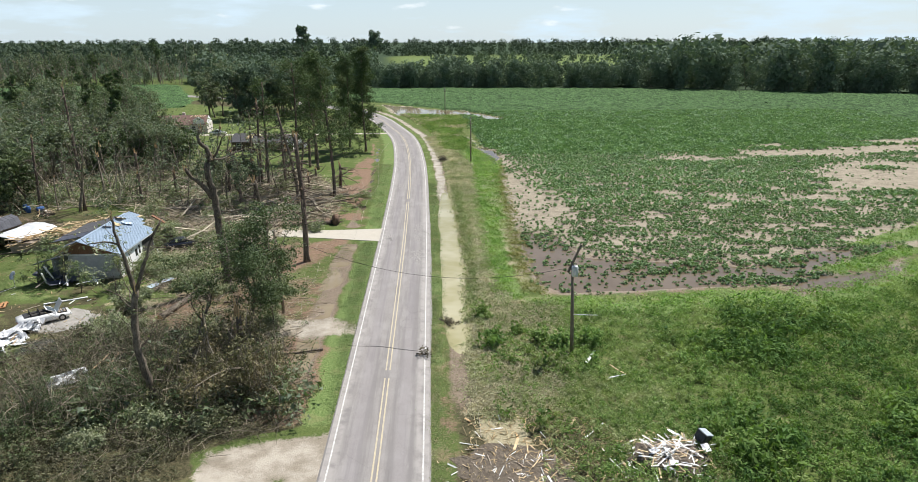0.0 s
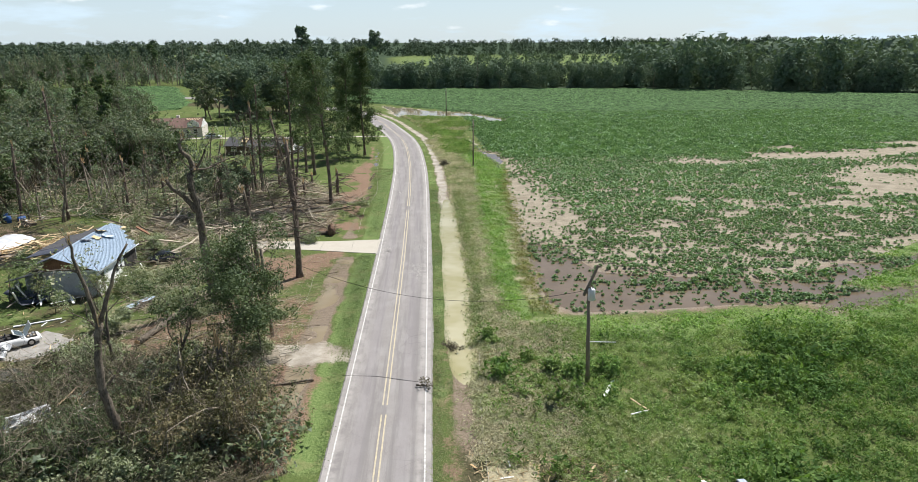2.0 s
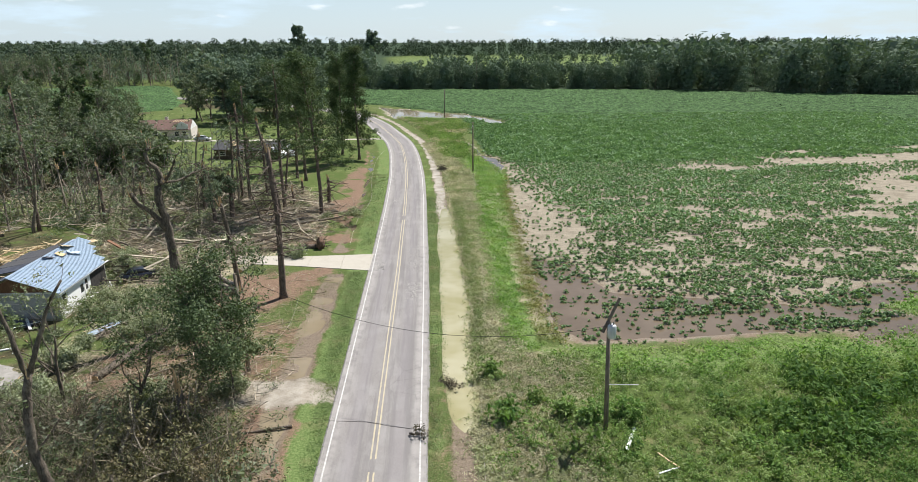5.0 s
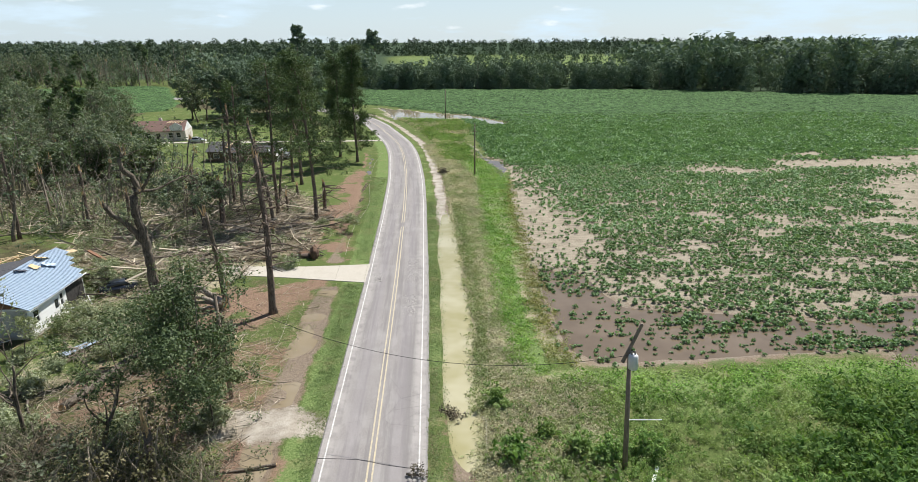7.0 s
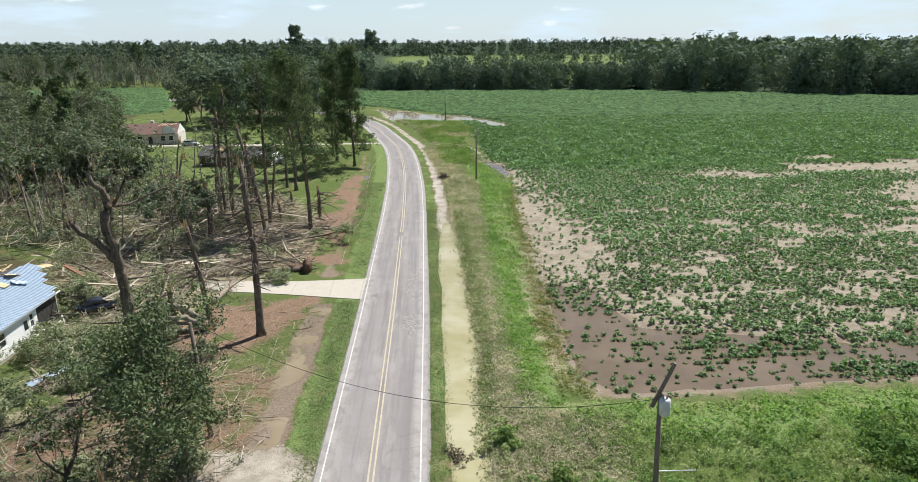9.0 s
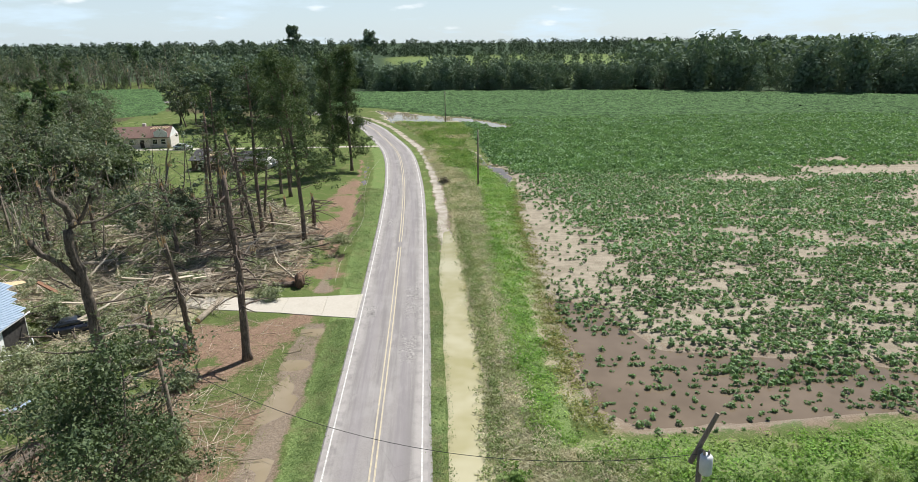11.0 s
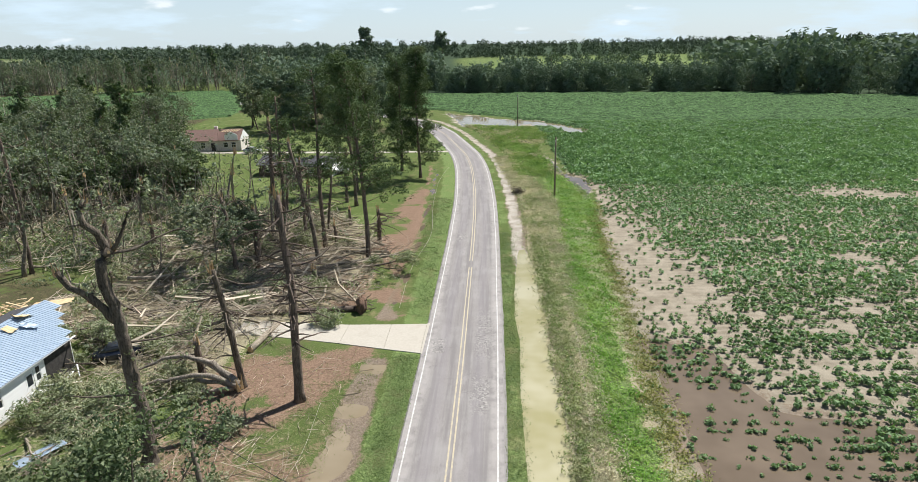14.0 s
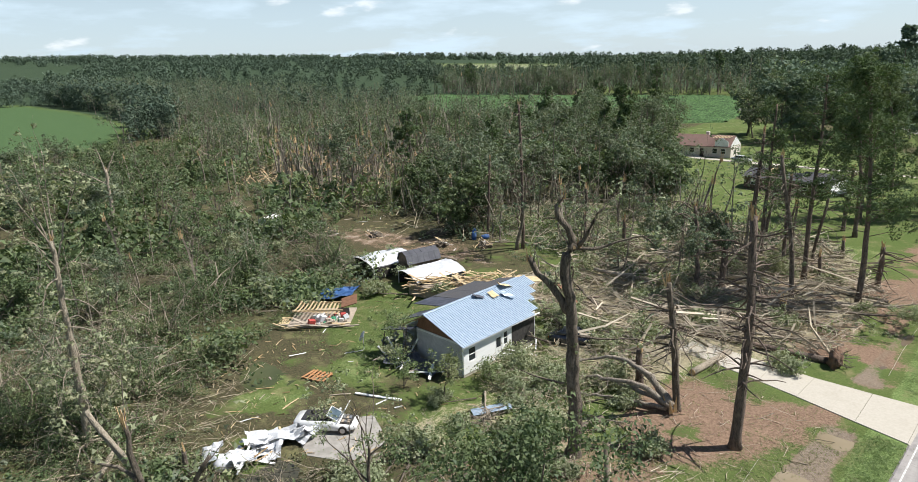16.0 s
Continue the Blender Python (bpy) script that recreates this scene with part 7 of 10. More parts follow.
sticks("bare_stems", BATTERED, 520, 3.0, 10.0, 0.085, 1.5, 16, BARESTEM, "thin bare stems standing in the battered wood", lambda x, y: (1 - inside(x, y, LEFTFIELD, 3)) * (1 - inside(x, y, MIDFIELD, 3)), 4.0)
sticks("bare_stems", [(-160, 389), (-370, 358), (-385, 390), (-160, 420)], 420, 6.0, 17.0, 0.11, 1.5, 17, BARESTEM, "tall bare stems behind the middle field", None, 5.0)
MARGIN = [(-2, 158), (-6, 188), (-14, 222), (-21, 240), (-12, 238), (2, 232), (5, 215), (2, 190), (4, 172), (7, 158)]
FAR_TUFT = [tuft_template(s + 80, 21, 1.4, 0.45, 0.15, 0.5, 2.0) for s in range(5)]
tufts("weeds", MARGIN, 1700, FAR_TUFT, 0.6, 1.3, 44, LEAF_WEED, "rank green weeds between road and far field", "weeds", lambda x, y: (vnoise(x, y, 7, 58) > 0.42) * 1.0)
tufts("dead_vines", MARGIN, 900, FAR_TUFT, 0.5, 1.1, 45, LEAF_STRAW, "tangled straw between road and far field", "vines", lambda x, y: (vnoise(x, y, 7, 58) < 0.5) * 1.0)
tufts("margin_weeds", [(8.0, 64), (7.4, 75), (8.2, 95), (8.6, 125), (11, 140), (10, 120), (9.8, 90), (9.6, 70), (10.5, 63)], 800, GRASS_T, 0.6, 1.2, 21, LEAF_MARGIN, "yellow-green weeds along the soil's edge", "weeds")
BLADE_T = [tuft_template(s + 60, 8, 0.6, 0.05, 0.05, 1.0, 2.6) for s in range(5)]
LEAF_VERGE = leaf_mat("mown_verge_grass", (0.1, 0.165, 0.05), (0.2, 0.275, 0.1), (0.22, 0.235, 0.11), 0.3)
LEAF_YARD = leaf_mat("thin_yard_grass", (0.14, 0.16, 0.065), (0.27, 0.275, 0.13), (0.28, 0.25, 0.14), 0.25)
tufts("verge_grass", [(-8.2, 38), (-10.6, 60), (-12.2, 82), (-9.9, 82), (-9.1, 60), (-8.0, 38)], 2600, BLADE_T, 0.7, 1.3, 31, LEAF_VERGE, "short green grass on the road verge", "grass")
tufts("verge_grass", [(-12.0, 90), (-14.2, 112), (-17.2, 140), (-13.2, 140), (-11.5, 112), (-10.2, 89)], 1900, BLADE_T, 0.8, 1.5, 32, LEAF_VERGE, "short green grass on the road verge", "grass")
tufts("verge_grass", [(-1.4, 36), (-2.3, 63), (-3.2, 90), (-4.8, 120), (-3.0, 120), (-1.6, 90), (-0.8, 63), (0.1, 36)], 2600, BLADE_T, 0.7, 1.4, 33, LEAF_VERGE, "short green grass between road and ditch", "grass", lambda x, y: 0.25 + 0.75 * sstep(45, 66, y))
tufts("verge_grass", [(-1.4, 28), (-1.9, 50), (-2.3, 63), (-0.9, 63), (0.2, 46), (0.8, 28)], 900, BLADE_T, 0.7, 1.3, 37, LEAF_YARD, "worn dry grass with wheel ruts beside the road", "grass", lambda x, y: 0.15 + 0.85 * (np.abs(np.sin((across(x, y) - 3.3) * 2.6)) > 0.55))
tufts("yard_grass", [(-26, 56), (-14, 56), (-13, 82), (-24, 84)], 2200, BLADE_T, 0.7, 1.4, 34, LEAF_YARD, "thin patchy grass on the bare yard", "grass", lambda x, y: 0.15 + 0.85 * (1 - inside(x, y, REDDIRT, 2.0)))
tufts("yard_grass", YARD, 3000, BLADE_T, 0.8, 1.6, 35, LEAF_VERGE, "lawn grass round the wrecked house", "grass", lambda x, y: (y > 63) * 0.8 + 0.15)
tufts("brush", [(-42, 34.5), (-26, 34.2), (-19, 36.4), (-14, 38), (-14, 42), (-30, 44), (-44, 44)], 420, BRUSH_T, 0.4, 0.9, 41, LEAF_BRUSH, "matted dark broken branches by the lane", "brush")
tufts("green_brush", [(-42, 33), (-26, 34.2), (-19, 36.4), (-18, 40), (-30, 42), (-44, 42)], 240, BRUSH_T, 0.4, 1.0, 42, LEAF_OAK, "dark green leafy branches by the lane", "brush")
tufts("ditch_weeds", [(1.6, 56), (2.2, 72), (1.6, 85), (1.0, 98), (0.0, 116), (0.9, 116), (1.9, 98), (2.6, 85), (3.1, 72), (2.6, 56)], 900, WEED_T, 0.35, 0.8, 36, LEAF_PALEWEED, "weeds hanging over the ditch water", "weeds")
sticks("sticks", [(-60, 35), (-100, 45), (-100, 88), (-66, 74)], 1100, 0.8, 3.8, 0.03, 1.6, 9, DARKSTICKS, "grey broken limbs over the thicket", None, 0.6)

# ---- driveways ----
def slab(name, poly, z0, z1, material, label, category, kind="structure"):
    bm = bmesh.new()
    prism(bm, poly, z0, z1, "z")
    return tagged(new(name, mesh_bm(name, bm, material)), label, category, kind=kind)


driveway = tagged(new("driveway"), "pale concrete driveway joining the road", "driveway", kind="structure")
DRIVE_CUTS = [[(-10.02, 82.35), (-10.3, 88.35), (-13.6, 88.05), (-13.3, 82.95)], [(-13.33, 82.96), (-13.63, 88.04), (-17.6, 87.75), (-17.5, 83.8)],
              [(-17.53, 83.82), (-17.63, 87.74), (-20.8, 87.85), (-20.6, 84.3)], [(-20.63, 84.32), (-20.83, 87.84), (-24.2, 88.0), (-24, 84.8)],
              [(-24.03, 84.82), (-24.23, 87.98), (-28, 88.2), (-28, 85.2)]]
for c in DRIVE_CUTS:
    bm = bmesh.new()
    prism(bm, c, -0.1, 0.042, "z")
    part("concrete_panel", mesh_bm("concrete_panel", bm, CONCRETE), driveway)
part("concrete_edge", mesh_bm("concrete_edge", prism(bmesh.new(), [(-9.83, 82.2), (-10.0, 88.6), (-10.28, 88.4), (-10.0, 82.35)], -0.1, 0.037, "z"), CONCRETE), driveway)
slab("driveway", [(-72, 186), (-72, 188.6), (-40, 188.8), (-19.6, 189.6), (-19.0, 187.6), (-40, 186.6)], -0.1, 0.03, CONCRETE, "long pale driveway across the far lawn", "driveway")
OLDSLAB = plain("stained_concrete", (0.24, 0.225, 0.2), (0.36, 0.34, 0.31), 1.2, 0.9, dirty=0.5)
slab("parking_slab", [(-41.5, 54.6), (-38.6, 59.8), (-35.4, 58.6), (-33.6, 56.0), (-37.6, 53.6)], -0.1, 0.05, OLDSLAB, "cracked concrete parking slab by the yard", "slab")
slab("driveway", [(-100, 200), (-100, 203), (-78, 188.6), (-72, 188.6), (-72, 186.4), (-80, 186.2)], -0.1, 0.025, CONCRETE, "sandy driveway beside the far house", "driveway")


# ---- materials of buildings ----
def metal_roof(name, a, b):
    n = Nodes(name)
    p = n.coord()
    c = n.mix(n.ramp(n.noise(p, 1.2, 4), 0.3, 0.7), a, b)
    c = n.mix(n.ramp(n.noise(p, 4, 5, 0.7), 0.62, 0.8, 0, 0.4), c, (0.35, 0.36, 0.34))
    return n.set(c, 0.38, 0.25, 0.5)


BLUE_ROOF = metal_roof("light_blue_metal", (0.33, 0.42, 0.52), (0.41, 0.5, 0.59))
SHINGLE_DARK = plain("dark_shingle", (0.05, 0.05, 0.055), (0.11, 0.11, 0.115), 7, 0.9, bump=0.5, stretch=(1, 4, 4))
SHINGLE_BROWN = plain("brown_shingle", (0.14, 0.085, 0.07), (0.22, 0.14, 0.118), 7, 0.9, bump=0.5, stretch=(1, 4, 4))
TARPAPER = plain("tar_paper", (0.04, 0.045, 0.06), (0.09, 0.095, 0.12), 2, 0.6, bump=0.3)
PLYWOOD = plain("plywood", (0.55, 0.4, 0.22), (0.68, 0.53, 0.32), 3, 0.8, dirty=0.2)
SIDING = plain("white_siding", (0.8, 0.8, 0.78), (0.87, 0.87, 0.85), 3, 0.6, bump=0.2, stretch=(0.2, 0.2, 6), dirt=(0.35, 0.33, 0.3))
BRICK = plain("pale_brick", (0.6, 0.54, 0.48), (0.72, 0.66, 0.6), 9, 0.9)
BROWNWOOD = plain("brown_wood_panel", (0.16, 0.08, 0.045), (0.25, 0.13, 0.075), 5, 0.8, stretch=(1, 1, 0.3))
DARKWOOD = plain("dark_stained_wood", (0.1, 0.075, 0.05), (0.17, 0.125, 0.085), 5, 0.85, stretch=(1, 1, 0.3))
DARKMETAL = metal_roof("charcoal_metal", (0.09, 0.09, 0.1), (0.13, 0.13, 0.14))
# near-black: dark seats and trim, and sheets that paint in shade
DARKTRIM_SHADE = plain("dark_trim_and_shade", (0.03, 0.028, 0.026), (0.06, 0.055, 0.05), 3, 0.9)


def glass_material():
    n = Nodes("window_glass")
    m = n.set((0.03, 0.035, 0.04), 0.05, 0.0, 0.6)
    return m


GLASS = glass_material()
GREYWALL = plain("grey_board_wall", (0.42, 0.42, 0.43), (0.55, 0.55, 0.55), 2, 0.8, dirt=(0.12, 0.12, 0.12))
TARP = plain("blue_tarp", (0.04, 0.1, 0.26), (0.07, 0.16, 0.36), 2, 0.5, bump=0.6, dist=0.08)
JUNK_RED = plain("red_plastic", (0.4, 0.06, 0.05), (0.5, 0.1, 0.08), 3, 0.5)
JUNK_GREEN = plain("green_plastic", (0.05, 0.22, 0.12), (0.08, 0.3, 0.17), 3, 0.5)


def ribbed(name, poly_w, length, rib, height, material, thick=0.02):
    """A sheet with raised ribs: width along x, length along y."""
    xs, zs = [], []
    x = 0.0
    while x < poly_w - 1e-6:
        for dx, z in ((0, 0), (rib * 0.62, 0), (rib * 0.72, height), (rib * 0.9, height)):
            if x + dx < poly_w:
                xs.append(x + dx)
                zs.append(z)
        x += rib
    xs.append(poly_w)
    zs.append(0)
    k = len(xs)
    xs, zs = np.array(xs), np.array(zs)
    top = [np.column_stack([xs, np.full(k, y), zs]) for y in (0, length)]
    low = [np.column_stack([xs, np.full(k, y), zs - thick]) for y in (0, length)]
    v = np.concatenate(top + low)
    i = np.arange(k - 1)
    q = [np.stack([i, i + 1, i + k + 1, i + k], -1), np.stack([i + 2 * k, i + 3 * k, i + 3 * k + 1, i + 2 * k + 1], -1),
         np.stack([i, i + 2 * k, i + 2 * k + 1, i + 1], -1), np.stack([i + k, i + k + 1, i + 3 * k + 1, i + 3 * k], -1)]
    return mesh_np(name, v, np.concatenate(q), material)


def plank(rng, length, w=0.14, t=0.04):
    bm = bmesh.new()
    n = 3
    bend = rng.normal() * 0.02 * length
    prev = None
    rows = []
    for i in range(n):
        x = (i / (n - 1) - 0.5) * length
        o = bend * (1 - (2 * i / (n - 1) - 1) ** 2)
        skew = rng.normal() * 0.03 if i in (0, n - 1) else 0
        rows.append([bm.verts.new((x + skew * s, y * w * 0.5, z * t * 0.5 + o)) for s, (y, z) in zip((1, -1, 1, -1), ((-1, -1), (1, -1), (1, 1), (-1, 1)))])
    for a, b in zip(rows, rows[1:]):
        for j in range(4):
            bm.faces.new((a[j], a[(j + 1) % 4], b[(j + 1) % 4], b[j]))
    bm.faces.new(rows[0][::-1])
    bm.faces.new(rows[-1])
    bmesh.ops.recalc_face_normals(bm, faces=bm.faces[:])
    return bm


rng_p = np.random.default_rng(17)
BOARDS = {}
for mname, mat in (("raw", LUMBER), ("old", OLDWOOD), ("white", WHITE), ("split", SPLINTER)):
    BOARDS[mname] = [mesh_bm("board", plank(rng_p, L, w), mat) for L, w in ((2.4, 0.14), (1.6, 0.1), (3.2, 0.16), (1.0, 0.2), (2.0, 0.24), (0.7, 0.12))]


def crumpled(rng, w, h, material, name="sheet", amp=0.18, n=7):
    """A bent torn sheet with thickness."""
    u, v = np.meshgrid(np.linspace(-0.5, 0.5, n), np.linspace(-0.5, 0.5, n))
    s = rng.integers(1000)
    z = (vnoise(u * 9 + s, v * 9, 3.0, int(s), 2) - 0.5) * 2 * amp * max(w, h) + amp * w * 1.2 * u * u
    edge = 1 + 0.12 * (vnoise(u * 20 + s, v * 20 + 3, 3.0, 3, 2) - 0.5)
    P = np.stack([u * w * edge, v * h * edge, z - z.min()], -1).reshape(-1, 3)
    top = len(P)
    P = np.concatenate([P + [0, 0, 0.02], P])
    i = (np.arange(n - 1)[:, None] * n + np.arange(n - 1)[None]).ravel()
    q = np.stack([i, i + 1, i + n + 1, i + n], -1)
    rim = [i * n for i in range(n)]
    return mesh_np(name, P, np.concatenate([q, q[:, ::-1] + top]), material)


def window_part(parent, w, h, m, broken=False):
    bm = bmesh.new()
    for a in ((-w / 2, -0.03, 0, -w / 2 + 0.07, 0.05, h), (w / 2 - 0.07, -0.03, 0, w / 2, 0.05, h), (-w / 2 + 0.07, -0.03, 0, w / 2 - 0.07, 0.05, 0.07), (-w / 2 + 0.07, -0.03, h - 0.07, w / 2 - 0.07, 0.05, h), (-w / 2 + 0.07, -0.02, h / 2 - 0.03, w / 2 - 0.07, 0.03, h / 2 + 0.03)):
        box(bm, *a)
    win = part("window", mesh_bm("window", bm, WHITE), parent, "white framed window", m)
    for z0, z1 in ((0.07, h / 2 - 0.03), (h / 2 + 0.03, h - 0.07)):
        part("pane", mesh_bm("pane", box(bmesh.new(), -w / 2 + 0.07, 0.0, z0, w / 2 - 0.07, 0.015, z1), GLASS), win)
    return win


# ---- house with the light blue metal roof ----
def blue_house():
    W, L, E, R = 7.6, 9.4, 2.75, 4.3       # width, length, eave and ridge height; x from the left wall, y from the near gable
    h = thing("house", pose(-45.45, 68.1, 0.3, 0, 0, 2.5), "storm-wrecked white house with a light blue metal roof", "house")
    t = 0.14
    # right wall with window and door openings
    bm = bmesh.new()
    cuts = [(0.6, 1.5, 0.95, 2.2), (3.9, 4.8, 0.05, 2.1), (5.0, 5.6, 0.95, 2.2)]
    y = 0.0
    for a, b, z0, z1 in cuts:
        box(bm, W - t, y, 0, W, a, E)
        box(bm, W - t, a, 0, W, b, z0)
        box(bm, W - t, a, z1, W, b, E)
        y = b
    box(bm, W - t, y, 0, W, L, E)
    part("wall", mesh_bm("wall", bm, SIDING), h)
    for a, b, z0, z1 in cuts:
        m = Matrix.Translation((W - 0.05, (a + b) / 2, z0)) @ Euler((0, 0, radians(90))).to_matrix().to_4x4()
        if z0 > 0.5:
            window_part(h, b - a, z1 - z0, m)
        else:
            d = part("door", mesh_bm("door", box(bmesh.new(), -0.42, -0.03, 0, 0.42, 0.03, z1 - z0, 0.01), WHITE), h, "white door", m)
            part("pane", mesh_bm("pane", box(bmesh.new(), -0.28, -0.045, 1.0, 0.28, -0.032, 1.85), GLASS), d)
    # shade of a recess, painted as a dark sheet proud of the wall
    part("open_bay", mesh_bm("open_bay", box(bmesh.new(), W + 0.003, 6.1, 0.05, W + 0.03, L - 0.1, E - 0.2), DARKTRIM_SHADE), h, "dark sheet painting the shade of a side bay")
    part("wall", mesh_bm("wall", box(bmesh.new(), 0, 0, 0, t, L, 2.3), SIDING), h)
    part("wall", mesh_bm("wall", box(bmesh.new(), t + 0.003, L - t, 0, W - t - 0.003, L, E), SIDING), h)
    bm = bmesh.new()
    for x0, x1, z0, z1 in ((1.9, 3.2, 0, E), (3.2, 4.2, 0, 0.8), (3.2, 4.2, 1.9, E), (4.2, W - t - 0.003, 0, E)):
        box(bm, x0, 0.0, z0, x1, t, z1)
    part("wall", mesh_bm("wall", bm, GREYWALL), h, "grey gable wall streaked with grime")
    part("board_panel", mesh_bm("board_panel", box(bmesh.new(), 3.2, 0.02, 0.8, 4.2, 0.1, 1.9), GREYWALL), h)
    # gable of bare brown board
    bm = bmesh.new()
    prism(bm, [(1.9, E + 0.003), (W - 0.3, E + 0.003), (3.4, R - 0.2), (2.2, R - 0.75)], 0.02, 0.1)
    part("gable_panel", mesh_bm("gable_panel", bm, BROWNWOOD), h, "bare brown gable board")
    part("fascia", mesh_bm("fascia", box(bmesh.new(), 2.0, -0.05, E - 0.16, W - 0.1, -0.01, E - 0.02), WHITE), h)
    # right slope: ribbed blue metal
    K = 3.4                                  # the ridge, from the left wall
    ang = math.atan2(R - E + 0.1, W - K + 0.45)
    sl = math.hypot(R - E + 0.1, W - K + 0.45)
    m = Matrix.Translation((K, -0.5, R + 0.1)) @ Euler((0, ang, 0)).to_matrix().to_4x4()
    # sheets laid from ridge to eave, side by side
    n = 13
    wide = (L + 1.0) / 10
    for i in range(n):
        me = ribbed("roof_sheet", wide - 0.006, sl * (1.0, 1.0, 1.0, 1.0, 1.0, 1.0, 1.0, 1.0, 1.0, 0.9, 0.62, 0.5, 0.3)[i], wide / 4, 0.035, BLUE_ROOF)
        part("roof_sheet", me, h, "", m @ Matrix.Translation((0, (i + 1) * wide, 0)) @ Euler((0, 0, radians(-90))).to_matrix().to_4x4())
    part("ridge_cap", mesh_bm("ridge_cap", box(bmesh.new(), K - 0.16, -0.5, R + 0.09, K + 0.12, L + 2.6, R + 0.16, 0.02), BLUE_ROOF), h)
    part("gutter", mesh_bm("gutter", box(bmesh.new(), W + 0.3, -0.5, E - 0.14, W + 0.42, L + 0.2, E - 0.03, 0.015), WHITE), h)
    for i, (x, yy, w, d, mat, lab) in enumerate(((K + 0.9, 7.4, 0.9, 0.8, PLYWOOD, "bare plywood scrap on the roof"), (K + 1.6, 8.6, 1.3, 0.8, BLUE_ROOF, "peeled blue roof metal"), (K + 0.5, 5.8, 1.1, 0.5, TARPAPER, "dark torn underlay"), (K + 0.4, 9.6, 1.5, 0.9, PLYWOOD, "bare plywood scrap on the roof"))):
        part("roof_scrap", crumpled(np.random.default_rng(70 + i), w, d, mat, "roof_scrap", 0.12, 6), h, lab, pose(x, yy, R + 0.16 - (x - K) * math.tan(ang), 0, math.degrees(ang), 30 * i))
    # left slope: sagging dark decking, torn open
    for i, (y0, y1, s, drop) in enumerate(((-0.4, 2.2, 0.8, 0.12), (2.2, 4.6, 1.0, 0.02), (4.6, 7.0, 1.0, 0.0), (7.0, L + 0.9, 0.95, 0.0), (L + 0.9, L + 3.2, 0.7, 0.3))):
        bm = bmesh.new()
        x1 = K - 0.1
        x0 = x1 - (W / 2 + 0.4) * s
        z0 = R - (R - E) * s * (1.0 if i == 0 else 0.5) - drop
        prism(bm, [(x0, z0), (x1, R - 0.03), (x1, R + 0.02), (x0, z0 + 0.06)], y0 + 0.02, y1 - 0.02)
        part("roof_panel", mesh_bm("roof_panel", bm, TARPAPER if i < 2 else SHINGLE_DARK), h, "torn dark roof decking")
    for i in range(7):
        bm = bmesh.new()
        prism(bm, [(-0.5, 2.1), (K - 0.12, R - 0.25), (K - 0.12, R - 0.1), (-0.5, 2.24)], 0.3 + i * 1.35, 0.35 + i * 1.35)
        part("rafter", mesh_bm("rafter", bm, LUMBER), h)
    # collapsed porch at the near left corner
    r = np.random.default_rng(3)
    for x, yy, rx, ry in ((-0.4, -0.6, 0, 0), (0.9, -1.4, 8, -22), (1.7, -1.2, -10, 30), (0.2, -2.0, 38, 12), (2.3, -1.8, 50, -20)):
        part("porch_post", mesh_bm("porch_post", box(bmesh.new(), -0.07, -0.07, 0, 0.07, 0.07, 2.2, 0.01), WHITE), h, "white porch post", pose(x, yy, 0, rx, ry, 20 * x))
    bm = bmesh.new()
    prism(bm, [(-1.3, 2.0), (2.6, 3.1), (2.6, 3.18), (-1.3, 2.08)], -1.4, -0.45)
    part("porch_roof", mesh_bm("porch_roof", bm, TARPAPER), h, "hanging dark porch roof")
    for i in range(9):
        part("board", BOARDS["white" if i % 3 else "old"][i % 6], h, "", pose(r.uniform(-0.6, 6), r.uniform(-2.6, -0.8), r.uniform(0.08, 0.3), r.uniform(-12, 12), r.uniform(-12, 12), r.uniform(0, 180)))
    for i, (x, yy, z, rx, ry, rz) in enumerate(((0.6, -1.3, 0.5, 24, -14, 20), (2.2, -1.0, 0.4, 34, 10, -15), (3.6, -1.2, 0.2, 18, 8, 30), (-0.9, -0.6, 0.9, 10, -30, 60), (4.8, -1.5, 0.1, 6, 4, 10), (1.4, -2.3, 0.1, 4, 6, 40))):
        part("torn_panel", crumpled(r, 1.7, 1.2, TARPAPER, "torn_panel", 0.12, 7), h, "torn dark blue-grey roofing", pose(x, yy, z, rx, ry, rz))
    part("footing", mesh_bm("footing", box(bmesh.new(), 0.05, 0.05, -0.5, W - 0.05, L - 0.05, -0.003), CONCRETE), h)
    # debris along the lit wall
    for i in range(8):
        part("board", BOARDS["white"][i % 6], h, "", pose(W + r.uniform(0.3, 1.4), r.uniform(1, 9), r.uniform(0.1, 0.35), r.uniform(-15, 15), r.uniform(-25, 25), r.uniform(40, 130)))
    return h


blue_house()


